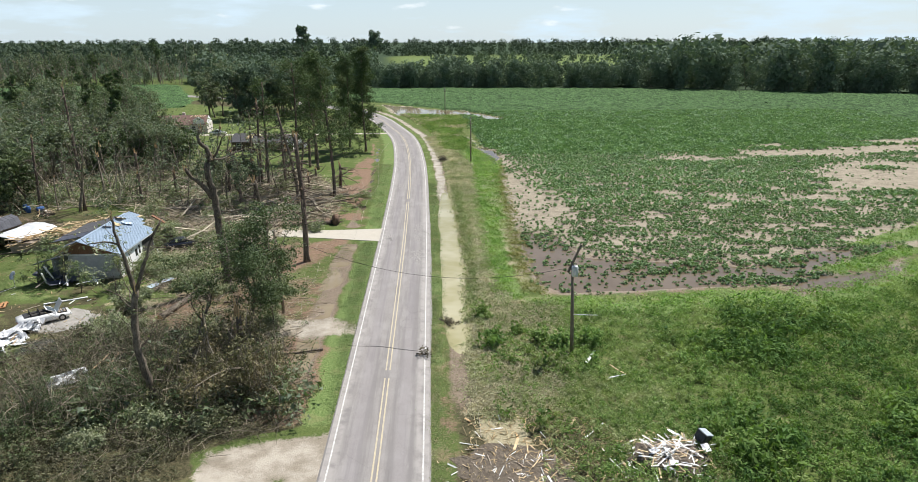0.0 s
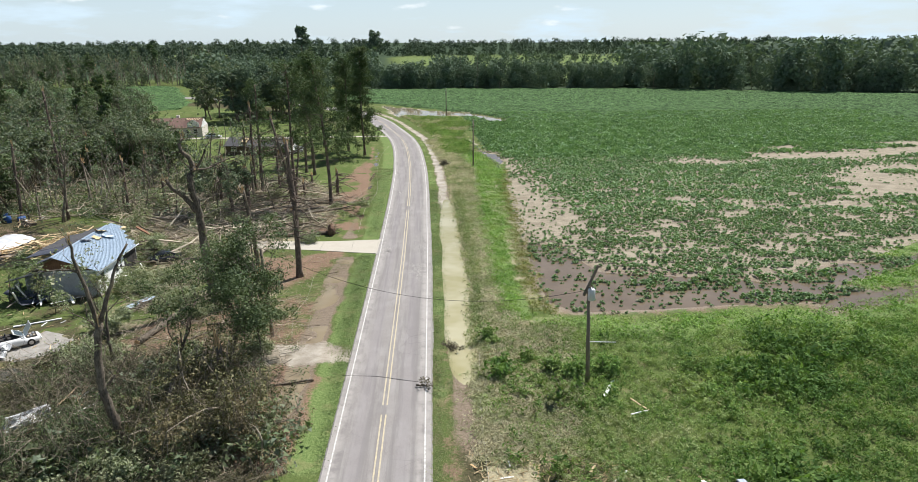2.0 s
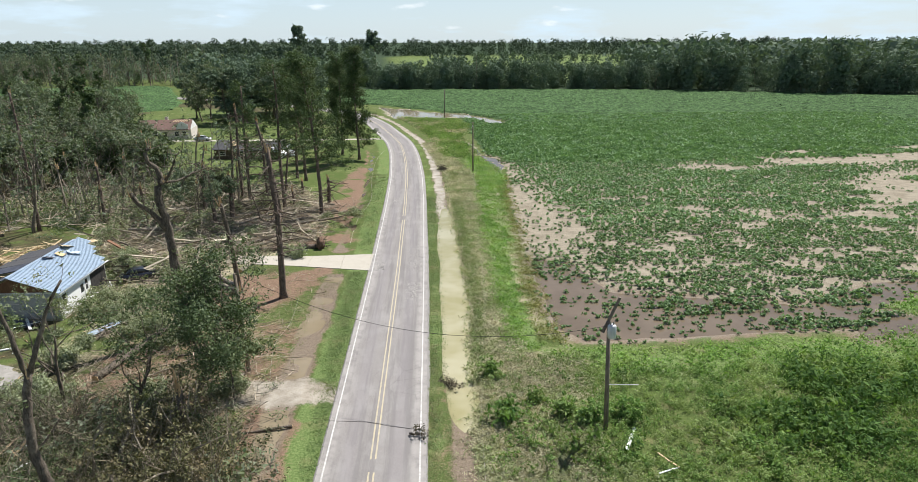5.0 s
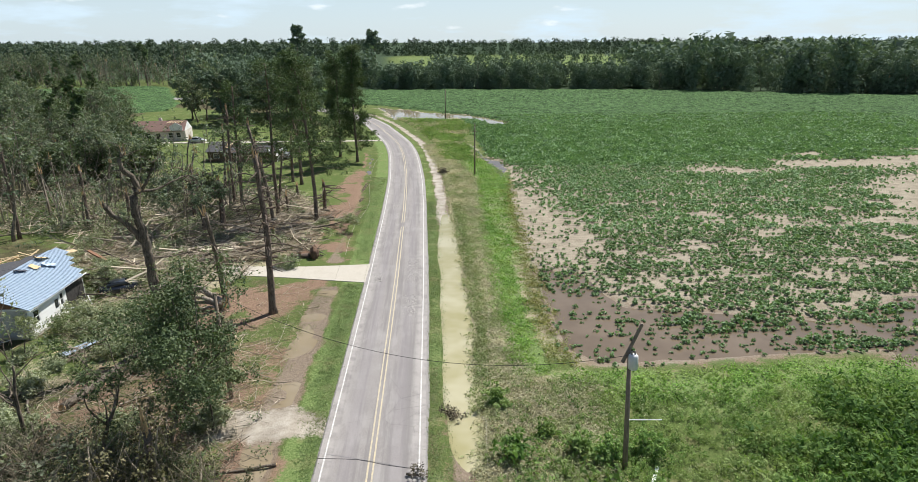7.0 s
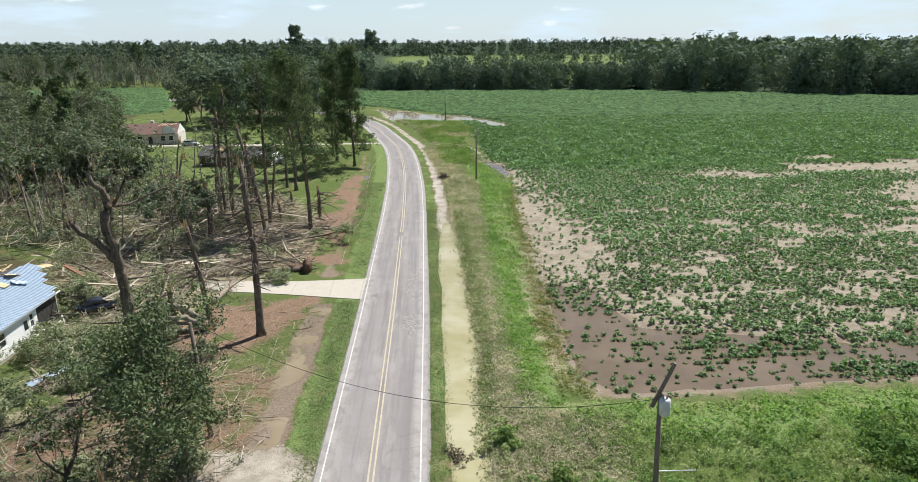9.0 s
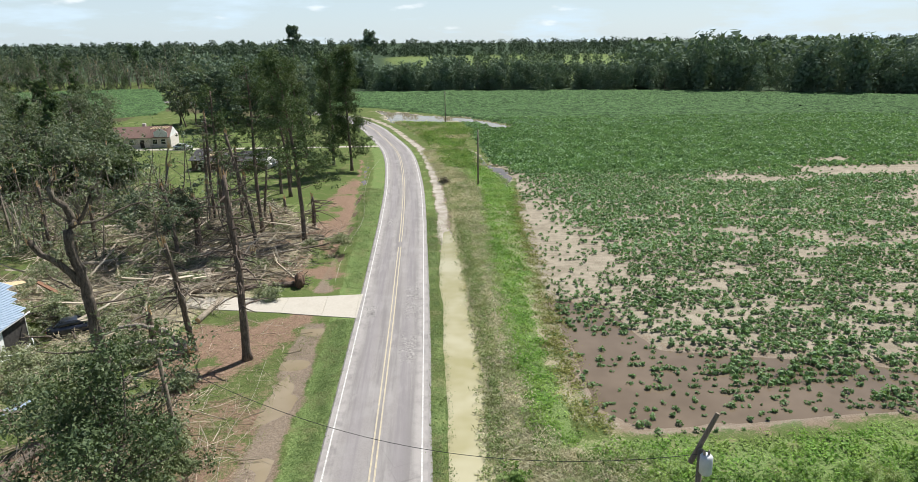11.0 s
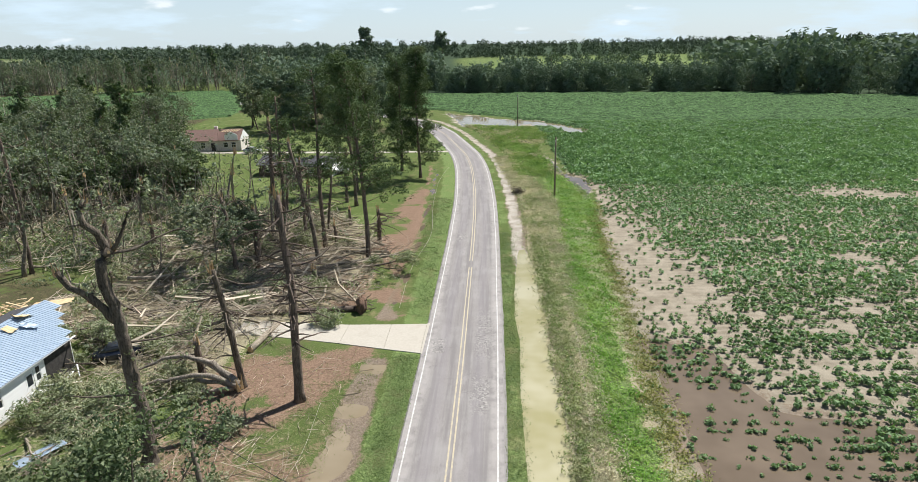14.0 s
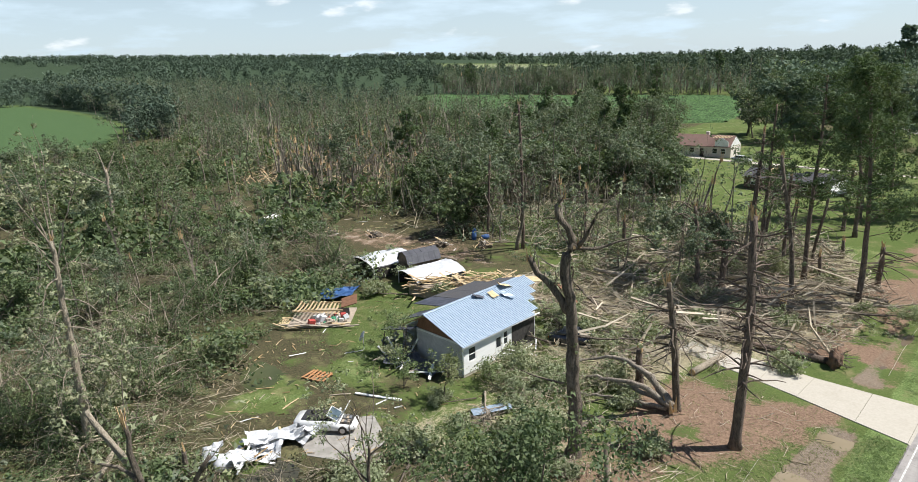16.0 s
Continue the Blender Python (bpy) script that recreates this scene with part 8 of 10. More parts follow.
def torn_wing():
    """The flattened back wing: loose rafters, ply sheets and a slanting dark roof."""
    h = thing("collapsed_wing", pose(-52.5, 81.5, 0, 0, 0, 0), "collapsed house wing of loose lumber and torn roof", "wreckage")
    r = np.random.default_rng(5)
    part("wall", mesh_bm("wall", box(bmesh.new(), 6.8, -3.4, 0, 10.4, 0.4, 2.1), SIDING), h, "white back wing wall")
    bm = bmesh.new()
    prism(bm, [(4.4, 2.5), (8.4, 3.1), (8.4, 3.18), (4.4, 2.58)], -1.6, 2.4)
    part("roof_panel", mesh_bm("roof_panel", bm, SHINGLE_DARK), h, "slipped dark roof panel")
    bm = bmesh.new()
    prism(bm, [(8.5, 3.3), (10.9, 2.25), (10.9, 2.32), (8.5, 3.37)], -3.2, 0.2)
    part("roof_sheet", mesh_bm("roof_sheet", bm, BLUE_ROOF), h, "torn pale blue roof sheet")
    bm = bmesh.new()
    prism(bm, [(6.2, 2.0), (8.4, 2.6), (9.6, 4.0), (8.8, 4.6), (7.6, 4.0), (6.0, 3.2)], 2.9, 2.95, "z")
    part("plywood_sheet", mesh_bm("plywood_sheet", bm, PLYWOOD), h, "bare plywood decking")
    part("plywood_sheet", mesh_bm("plywood_sheet", box(bmesh.new(), 8.2, -3.6, 0, 9.3, -2.7, 0.05), PLYWOOD), h, "bare plywood scrap", pose(0, 0, 4.4, 0, 10, 0))
    bm = bmesh.new()
    prism(bm, [(11.0, 3.0), (13.8, 1.2), (13.8, 1.34), (11.0, 3.14)], 3.4, 3.9)
    part("gable_panel", mesh_bm("gable_panel", bm, BROWNWOOD), h)
    for i in range(140):
        a, b = r.uniform(-4.2, 5.6), r.normal() * 1.3
        part("board", BOARDS["raw" if r.random() < 0.85 else "split"][r.integers(6)], h, "", pose(a, b + 0.55 * a - 0.6, 0.35 + (1.6 + 0.18 * (a + 4)) * r.uniform(0.65, 1.0) * math.exp(-0.22 * b * b), r.normal() * 12, r.normal() * 14, 40 + r.normal() * 26))
    bm = bmesh.new()
    prism(bm, [(-4.4, -3.6), (-2.0, -3.2), (5.6, 1.2), (6.6, 3.6), (3.2, 3.2), (-3.8, -0.8)], 0, 1.2, "z")
    part("rubble_core", mesh_bm("rubble_core", bm, OLDWOOD), h)
    return h


torn_wing()


# ---- sheds ----
def carport(x, y, rot, tilt, w=4.6, L=6.2):
    h = thing("carport", pose(x, y, 0, 0, 0, rot), "sagging white metal carport with low arched roof", "carport", "carports behind the house")
    n, k = 9, 5
    a = np.linspace(-1, 1, n)
    rows = []
    r = np.random.default_rng(int(abs(x)))
    for j in range(k):
        yy = (j / (k - 1) - 0.5) * L
        z = 1.45 + tilt * (j / (k - 1)) + 0.5 * (1 - a * a) + r.normal(size=n) * 0.05
        rows.append(np.column_stack([a * w / 2, np.full(n, yy), z]))
    P = np.concatenate(rows)
    P = np.concatenate([P, P - [0, 0, 0.03]])
    i = (np.arange(k - 1)[:, None] * n + np.arange(n - 1)[None]).ravel()
    q = np.stack([i, i + 1, i + n + 1, i + n], -1)
    part("roof", mesh_np("roof", P, np.concatenate([q, q[:, ::-1] + k * n]), METALWHITE), h)
    for sx in (-1, 1):
        for yy in (-L / 2 + 0.2, 0, L / 2 - 0.2):
            part("post", mesh_bm("post", box(bmesh.new(), sx * (w / 2 - 0.06) - 0.04, yy - 0.04, 0, sx * (w / 2 - 0.06) + 0.04, yy + 0.04, 1.62), METALWHITE), h)
    # dark sheets at sides and back paint the shade under the roof
    for sx in (-1, 1):
        part("side_panel", mesh_bm("side_panel", box(bmesh.new(), sx * (w / 2 - 0.02) - 0.012, -L / 2 + 0.3, 0.05, sx * (w / 2 - 0.02) + 0.012, L / 2, 1.5), DARKTRIM_SHADE), h)
    part("end_panel", mesh_bm("end_panel", box(bmesh.new(), -w / 2 + 0.05, L / 2 - 0.05, 0.05, w / 2 - 0.05, L / 2 - 0.02, 1.7), DARKTRIM_SHADE), h)
    for i in range(5):
        part("stored_box", mesh_bm("stored_box", box(bmesh.new(), -1.5 + i * 0.65, -1.5 + (i % 3), 0, -1.0 + i * 0.65, -0.9 + (i % 3), 0.4 + 0.15 * (i % 3), 0.02), OLDWOOD), h)
    return h


carport(-66.5, 81.6, -10, 0.15, 5.9, 6.0)
carport(-57.8, 82.0, -11, 0.3, 5.2, 6.4)


def barrel_shed():
    h = thing("garden_shed", pose(-61.9, 83.6, 0, 0, 0, -10), "small brown shed with a charcoal gambrel metal roof", "shed")
    W, L = 2.6, 4.4
    prof = [(-W / 2, 0), (W / 2, 0), (W / 2, 1.9), (W * 0.34, 2.75), (0, 3.1), (-W * 0.34, 2.75), (-W / 2, 1.9)]
    part("wall", mesh_bm("wall", prism(bmesh.new(), prof, -L / 2, L / 2), DARKWOOD), h)
    edge = [(W / 2 + 0.12, 1.84), (W * 0.34 + 0.05, 2.82), (0, 3.18), (-W * 0.34 - 0.05, 2.82), (-W / 2 - 0.12, 1.84)]
    for (xa, za), (xb, zb) in zip(edge, edge[1:]):
        for k in range(6):
            y0 = -L / 2 - 0.15 + k * (L + 0.3) / 6
            y1 = y0 + (L + 0.3) / 6 - 0.01
            bm = bmesh.new()
            prism(bm, [(xa, za), (xb, zb), (xb, zb + 0.03), (xa, za + 0.03)], y0, y1)
            prism(bm, [(xa, za + 0.03), (xb, zb + 0.03), (xb, zb + 0.06), (xa, za + 0.06)], y0, y0 + 0.06)
            part("roof_panel", mesh_bm("roof_panel", bm, DARKMETAL), h)
    d = part("door", mesh_bm("door", box(bmesh.new(), -0.6, -L / 2 - 0.05, 0.1, 0.6, -L / 2 - 0.003, 1.9, 0.01), DARKWOOD), h)
    part("handle", mesh_bm("handle", box(bmesh.new(), 0.42, -L / 2 - 0.1, 0.95, 0.46, -L / 2 - 0.053, 1.1), DARKMETAL), d)


barrel_shed()


def wrecked_shed():
    h = thing("wrecked_shed", pose(-57.6, 67.0, 0, 0, 0, 46) @ Matrix.Diagonal((1.2, 1.2, 1.2, 1)), "flattened wooden shed with household junk spilling out", "wreckage")
    r = np.random.default_rng(8)
    for i in range(12):
        part("rafter", BOARDS["raw"][2], h, "", pose(-2.2 + i * 0.33, 1.1, 1.0 - 0.03 * i, -16, 4, 92))
    for s in (-0.3, 2.5):
        part("rail", mesh_bm("rail", box(bmesh.new(), -2.4, s, 0.9 - 0.12 * s, 1.9, s + 0.06, 1.05 - 0.12 * s), LUMBER), h)
    part("floor_panel", mesh_bm("floor_panel", box(bmesh.new(), -2.6, -1.6, 0.02, 2.6, 2.4, 0.2, 0.02), OLDWOOD), h)
    part("wall_panel", mesh_bm("wall_panel", box(bmesh.new(), 1.6, 0.4, 0.2, 3.0, 2.2, 0.26), BROWNWOOD), h, "fallen brown wall panel", pose(0.2, 0, 0.25, 6, -14, 8))
    part("wall_panel", mesh_bm("wall_panel", box(bmesh.new(), -3.6, -1.2, 0.1, -2.6, 0.6, 0.15), PLYWOOD), h, "orange plywood sheet")
    for i in range(26):
        col = (WHITE, JUNK_RED, JUNK_GREEN, METALWHITE, OLDWOOD, WHITE)[i % 6]
        s = r.uniform(0.12, 0.32)
        part("junk_item", mesh_bm("junk_item", box(bmesh.new(), -s, -s * 0.7, 0, s, s * 0.7, s * r.uniform(0.8, 2.2), 0.03), col), h, "", pose(r.uniform(-0.8, 2.2), r.uniform(-1.5, 0.6), 0.2, r.normal() * 14, r.normal() * 14, r.uniform(0, 90)))
    for i in range(14):
        part("board", BOARDS["raw" if i % 2 else "old"][i % 6], h, "", pose(r.uniform(-3.4, 2.8), r.uniform(-2.2, -1.2), r.uniform(0.2, 0.45), r.normal() * 8, r.normal() * 8, r.normal() * 20))
    return h




wrecked_shed()
tarp = crumpled(np.random.default_rng(2), 4.6, 2.8, TARP, "tarp", 0.11, 12)
thing("tarp", pose(-62.0, 71.8, gz(-62.0, 71.8) + 0.35, 5, -7, 30), "crumpled blue tarp lying over debris", "tarp", data=tarp)


# ---- far houses ----
def far_house():
    h = thing("house", pose(-86.6, 188.6, 0, 0, 0, 10), "single-storey pale house with a torn brown shingle roof", "house")
    W, D, E, R = 14, 8.8, 2.7, 4.9
    for a in ((0, 0, 0, W, 0.2, E), (0, D - 0.2, 0, W, D, E), (0, 0.203, 0, 0.2, D - 0.203, E), (W - 0.2, 0.203, 0, W, D - 0.203, E)):
        part("wall", mesh_bm("wall", box(bmesh.new(), *a), BRICK), h)
    for y0, y1 in ((-0.5, D / 2), (D + 0.5, D / 2)):
        bm = bmesh.new()
        prism(bm, [(y0, E - 0.1), (y1, R), (y1, R + 0.1), (y0, E)], -0.5, W - (0.2 if y0 < 0 else 5.0), "x")
        part("roof_panel", mesh_bm("roof_panel", bm, SHINGLE_BROWN), h)
    bm = bmesh.new()
    prism(bm, [(0.2, E + 0.003), (D - 0.2, E + 0.003), (D / 2, R - 0.15)], W - 0.18, W - 0.02, "x")
    part("gable_panel", mesh_bm("gable_panel", bm, WHITE), h)
    # cross gable at the lit end, its decking stripped
    for k in range(6):
        part("rafter", mesh_bm("rafter", box(bmesh.new(), 9.6 + k * 0.7, -0.3, R - 0.1, 9.68 + k * 0.7, 5.2, R + 0.05), LUMBER), h)
    part("dormer_wall", mesh_bm("dormer_wall", prism(bmesh.new(), [(10.2, 2.75), (13.4, 2.75), (13.4, 4.0), (11.8, 4.9), (10.2, 4.0)], -0.32, -0.2), WHITE), h)
    for x in (1.6, 4.6, 10.2, 12.2):
        window_part(h, 1.2, 1.3, Matrix.Translation((x, -0.03, 0.9)))
    part("door", mesh_bm("door", box(bmesh.new(), 6.6, -0.06, 0, 7.6, -0.003, 2.05, 0.01), DARKTRIM_SHADE), h)
    part("chimney", mesh_bm("chimney", box(bmesh.new(), 6.2, 5.6, 3.8, 7.0, 6.4, 5.6, 0.02), BRICK), h)
    return h


far_house()


def far_wreck():
    h = thing("house", pose(-55.0, 158.5, 0, 0, 0, -3), "wrecked low house with a caved-in dark roof", "house")
    W, D, E, R = 15.5, 8, 2.3, 3.9
    part("wall", mesh_bm("wall", box(bmesh.new(), 0, 0, 0, W, 0.2, E), DARKWOOD), h)
    part("wall", mesh_bm("wall", box(bmesh.new(), 0, D - 0.2, 0, W, D, E), DARKWOOD), h)
    part("wall", mesh_bm("wall", box(bmesh.new(), 0, 0.203, 0, 0.2, D - 0.203, E), DARKWOOD), h)
    part("wall", mesh_bm("wall", box(bmesh.new(), W - 0.2, 0.203, 0, W, D - 0.203, E), WHITE), h, "white end wall")
    for x0, x1, sag in ((-0.4, 4.6, 0.1), (4.6, 9.4, 0.8), (9.4, W + 0.3, 0.4)):
        for y0, y1 in ((-0.4, D / 2), (D + 0.4, D / 2)):
            bm = bmesh.new()
            prism(bm, [(y0, E - 0.1 - sag * 0.3), (y1, R - sag), (y1, R + 0.08 - sag), (y0, E - sag * 0.3)], x0 + 0.03, x1 - 0.03, "x")
            part("roof_panel", mesh_bm("roof_panel", bm, SHINGLE_DARK), h, "sagging dark roof panel")
    part("plywood_sheet", mesh_bm("plywood_sheet", box(bmesh.new(), 3.6, 1.0, 0, 5.0, 3.4, 0.05), PLYWOOD), h, "", pose(0, -0.2, 2.7, 18, 0, 0))
    for i in range(5):
        part("torn_sheet", crumpled(np.random.default_rng(i), 2.4, 2.0, METALWHITE, "torn_sheet", 0.25), h, "torn white sheeting", pose(W - 1.2 + 0.5 * i, 0.6 + i, 1.6 - 0.3 * i, 20 * i, 30 - 10 * i, 40 * i))
    for x in (2.0, 6.5, 11.0):
        window_part(h, 1.3, 1.1, Matrix.Translation((x, -0.03, 0.8)))
    return h


far_wreck()

# ---- vehicles ----
def car_paint(name, c):
    n = Nodes(name)
    g = n.noise(n.coord(), 2.5, 4)
    m = n.set(n.mix(n.ramp(g, 0.45, 0.75, 0, 0.35), c, tuple(v * 0.75 + 0.06 for v in c)), 0.28, 0.0, 0.5)
    n.b.inputs["Coat Weight"].default_value = 0.5
    return m


CAR_WHITE = car_paint("white_car_paint", (0.75, 0.75, 0.74))
CAR_SILVER = car_paint("silver_car_paint", (0.55, 0.56, 0.57))
CAR_DARK = car_paint("dark_blue_car_paint", (0.02, 0.025, 0.04))
TYRE = plain("tyre_rubber", (0.02, 0.02, 0.02), (0.035, 0.035, 0.035), 8, 0.85)
RIM = plain("wheel_rim", (0.45, 0.45, 0.46), (0.55, 0.55, 0.56), 5, 0.35, 0.8)
SOFTTOP = plain("black_soft_top", (0.025, 0.025, 0.028), (0.045, 0.045, 0.05), 8, 0.8)
LAMPGLASS = plain("lamp_glass", (0.7, 0.7, 0.68), (0.8, 0.8, 0.78), 3, 0.15)
REDLAMP = plain("red_lamp", (0.4, 0.02, 0.02), (0.5, 0.04, 0.03), 3, 0.2)


def loft(name, sections, material, smooth=True):
    """Closed rings of equal count joined end to end and capped."""
    k = len(sections[0])
    v = np.concatenate(sections)
    q = []
    for s in range(len(sections) - 1):
        i = np.arange(k)
        j = (i + 1) % k
        q.append(np.stack([i + s * k, j + s * k, j + (s + 1) * k, i + (s + 1) * k], -1))
    bm = bmesh.new()
    vs = [bm.verts.new(p) for p in v]
    for f in np.concatenate(q):
        bm.faces.new([vs[i] for i in f])
    bm.faces.new(vs[:k][::-1])
    bm.faces.new(vs[-k:])
    bmesh.ops.recalc_face_normals(bm, faces=bm.faces[:])
    return mesh_bm(name, bm, material, smooth)


def ring(x, hw, z0, z1, tuck=0.85):
    return np.array([(x, -hw * tuck, z0), (x, hw * tuck, z0), (x, hw, z0 + 0.25 * (z1 - z0)), (x, hw * 0.99, z0 + 0.7 * (z1 - z0)), (x, hw * tuck, z1), (x, 0, z1 + 0.03), (x, -hw * tuck, z1), (x, -hw * 0.99, z0 + 0.7 * (z1 - z0)), (x, -hw, z0 + 0.25 * (z1 - z0))])


def open_cabin(c, paint_mat):
    """The roofless cabin of a convertible: dark tub, seats, folded top and framed windscreen."""
    tub = part("cabin", mesh_bm("cabin", box(bmesh.new(), -1.15, -0.7, 0.9, 0.62, 0.7, 0.995, 0.03), SOFTTOP), c, "dark open cabin")
    for sx in (-0.75, 0.0):
        for sy in (-0.36, 0.36):
            seat = part("seat", mesh_bm("seat", box(bmesh.new(), sx - 0.24, sy - 0.25, 0.996, sx + 0.24, sy + 0.25, 1.08, 0.03), DARKTRIM_SHADE), c, "dark leather seat")
            part("backrest", mesh_bm("backrest", box(bmesh.new(), sx - 0.34, sy - 0.24, 1.0, sx - 0.24, sy + 0.24, 1.3, 0.03), DARKTRIM_SHADE), seat)
    part("folded_top", mesh_bm("folded_top", box(bmesh.new(), -1.62, -0.66, 0.96, -1.16, 0.66, 1.06, 0.04), SOFTTOP), c, "folded black fabric top")
    part("dashboard", mesh_bm("dashboard", box(bmesh.new(), 0.4, -0.66, 0.996, 0.66, 0.66, 1.06, 0.02), DARKTRIM_SHADE), c)
    screen = part("windscreen", mesh_bm("windscreen", prism(bmesh.new(), [(0.3, 1.36), (0.33, 1.38), (1.0, 0.96), (0.96, 0.94)], -0.58, 0.58), WINDSCREEN), c, "blue-tinted windscreen")
    part("screen_frame", mesh_bm("screen_frame", prism(bmesh.new(), [(0.23, 1.38), (0.28, 1.4), (0.35, 1.4), (0.32, 1.36)], -0.66, 0.66), paint_mat), screen)


WINDSCREEN = plain("tinted_windscreen", (0.06, 0.09, 0.11), (0.1, 0.13, 0.15), 2, 0.12, 0.0, 0.6)


def car(m, label, paint_mat, soft_top=False, open_hood=False, group=""):
    c = thing("car", m, label, "car", group)
    secs = [(-2.25, 0.62, 0.45, 0.72), (-2.15, 0.8, 0.3, 0.9), (-1.6, 0.87, 0.22, 0.97), (-0.6, 0.89, 0.2, 0.95), (0.6, 0.89, 0.2, 0.94), (1.1, 0.88, 0.2, 0.9 if not open_hood else 0.72), (1.8, 0.84, 0.22, 0.8 if not open_hood else 0.68), (2.15, 0.74, 0.3, 0.68), (2.27, 0.55, 0.4, 0.58)]
    body = part("body", loft("body", [ring(*s) for s in secs], paint_mat), c)
    cab = [(-1.75, 0.6, 0.93, 0.96), (-1.0, 0.68, 0.93, 1.33), (-0.35, 0.68, 0.93, 1.4), (0.25, 0.66, 0.93, 1.36), (1.0, 0.62, 0.9, 0.93)]
    if soft_top:
        open_cabin(c, paint_mat)
    else:
        part("glasshouse", loft("glasshouse", [ring(x, w * 1.08, z0, z1, 0.86) for x, w, z0, z1 in cab], GLASS), c, "dark car windows")
    roof = [(-1.05, 0.6, 1.335, 1.36), (-1.0, 0.64, 1.3, 1.385), (-0.35, 0.65, 1.37, 1.445), (0.25, 0.63, 1.35, 1.4), (0.34, 0.6, 1.33, 1.36)]
    if not soft_top:
        part("roof", loft("roof", [ring(x, w, z0, z1, 0.9) for x, w, z0, z1 in roof], paint_mat), c)
    for sx in (-1.38, 1.42):
        for sy in (-1, 1):
            v, f = tubes([(np.array([(sx, sy * 0.66, 0.32), (sx, sy * 0.9, 0.32)]), np.array([0.32, 0.32]))], 16)
            w = part("wheel", mesh_np("wheel", v, f, TYRE), c)
            v, f = tubes([(np.array([(sx, sy * 0.88, 0.32), (sx, sy * 0.915, 0.32)]), np.array([0.2, 0.18]))], 12)
            part("rim", mesh_np("rim", v, f, RIM), w)
    for sy in (-1, 1):
        part("headlight", mesh_bm("headlight", box(bmesh.new(), 2.12, sy * 0.55 - 0.14, 0.52, 2.24, sy * 0.55 + 0.14, 0.64, 0.02), LAMPGLASS), c)
        part("tail_light", mesh_bm("tail_light", box(bmesh.new(), -2.27, sy * 0.5 - 0.16, 0.62, -2.2, sy * 0.5 + 0.16, 0.74, 0.01), REDLAMP), c)
        part("mirror", mesh_bm("mirror", box(bmesh.new(), 0.72, sy * 0.98 - 0.09, 0.92, 0.86, sy * 0.98 + 0.09, 1.04, 0.02), paint_mat), c)
        part("door_handle", mesh_bm("door_handle", box(bmesh.new(), -0.45, sy * 0.9 - 0.02, 0.76, -0.28, sy * 0.9 + 0.02, 0.79), paint_mat), c)
        part("windscreen_pillar", mesh_bm("windscreen_pillar", prism(bmesh.new(), [(0.22, 1.38), (0.3, 1.4), (1.04, 0.95), (0.96, 0.92)], sy * 0.64 - 0.03, sy * 0.64 + 0.03), paint_mat), c)
    part("bumper", mesh_bm("bumper", box(bmesh.new(), 2.18, -0.6, 0.32, 2.33, 0.6, 0.5, 0.04), paint_mat), c)
    if open_hood:
        part("hood", mesh_bm("hood", box(bmesh.new(), 0, -0.72, -0.02, 1.15, 0.72, 0.03, 0.015), paint_mat), c, "raised white hood", pose(1.08, 0, 0.92, 0, -58, 0))
        part("engine_bay", mesh_bm("engine_bay", box(bmesh.new(), 1.15, -0.62, 0.6, 2.0, 0.62, 0.76, 0.02), DARKTRIM_SHADE), c, "dark open engine bay")
        for i in range(6):
            part("engine_part", mesh_bm("engine_part", box(bmesh.new(), 1.25 + 0.22 * (i % 3), -0.5 + 0.5 * (i // 3), 0.76, 1.42 + 0.22 * (i % 3), -0.15 + 0.5 * (i // 3), 0.82 + 0.03 * (i % 2), 0.01), RIM if i % 2 else OLDWOOD), c)
    return c


car(pose(-39.6, 56.4, 0.06, 0, 0, 41), "white open convertible with black cabin and raised hood", CAR_WHITE, True, True)
car(pose(-35.6, 80.2, gz(-35.6, 80.2), 0, 0, 30), "dark blue car half buried under fallen branches", CAR_DARK)
car(pose(-68.5, 187.6, 0.04, 0, 0, 4), "silver sedan parked on the pale driveway", CAR_SILVER)
car(pose(-30.6, 231.8, 0.04, 0, 0, -67), "dark pickup-sized car on the far bend of the road", CAR_DARK)


def sheet_heap():
    """Crumpled white sheet metal and a burst white tank beside the car."""
    h = thing("metal_wreckage", pose(-40.5, 51.2, gz(-40.5, 51.2), 0, 0, 72), "heap of crumpled white sheet metal by the car", "wreckage")
    r = np.random.default_rng(12)
    for i in range(17):
        part("metal_sheet", crumpled(r, r.uniform(1.0, 2.6), r.uniform(0.8, 1.6), METALWHITE, "metal_sheet", 0.2, 8), h, "", pose(r.uniform(-2.6, 4.6), r.uniform(-1.3, 1.3), 0.05 + 0.09 * (i % 5), r.normal() * 10, r.normal() * 12, r.uniform(0, 180)))
    v, f = tubes([(np.array([(-2.6, -1.2, 0.45), (-2.3, -1.2, 0.5), (-0.4, -1.0, 0.5), (-0.1, -1.0, 0.45)]), np.array([0.3, 0.45, 0.45, 0.3]))], 14)
    part("tank", mesh_np("tank", v, f, METALWHITE, smooth=True), h, "dented white tank")
    for i in range(8):
        part("board", BOARDS["split" if i % 2 else "white"][i % 6], h, "", pose(r.uniform(-2, 3), r.uniform(-1.5, 1.5), 0.35 + 0.05 * i, r.normal() * 15, r.normal() * 15, r.uniform(0, 180)))


sheet_heap()

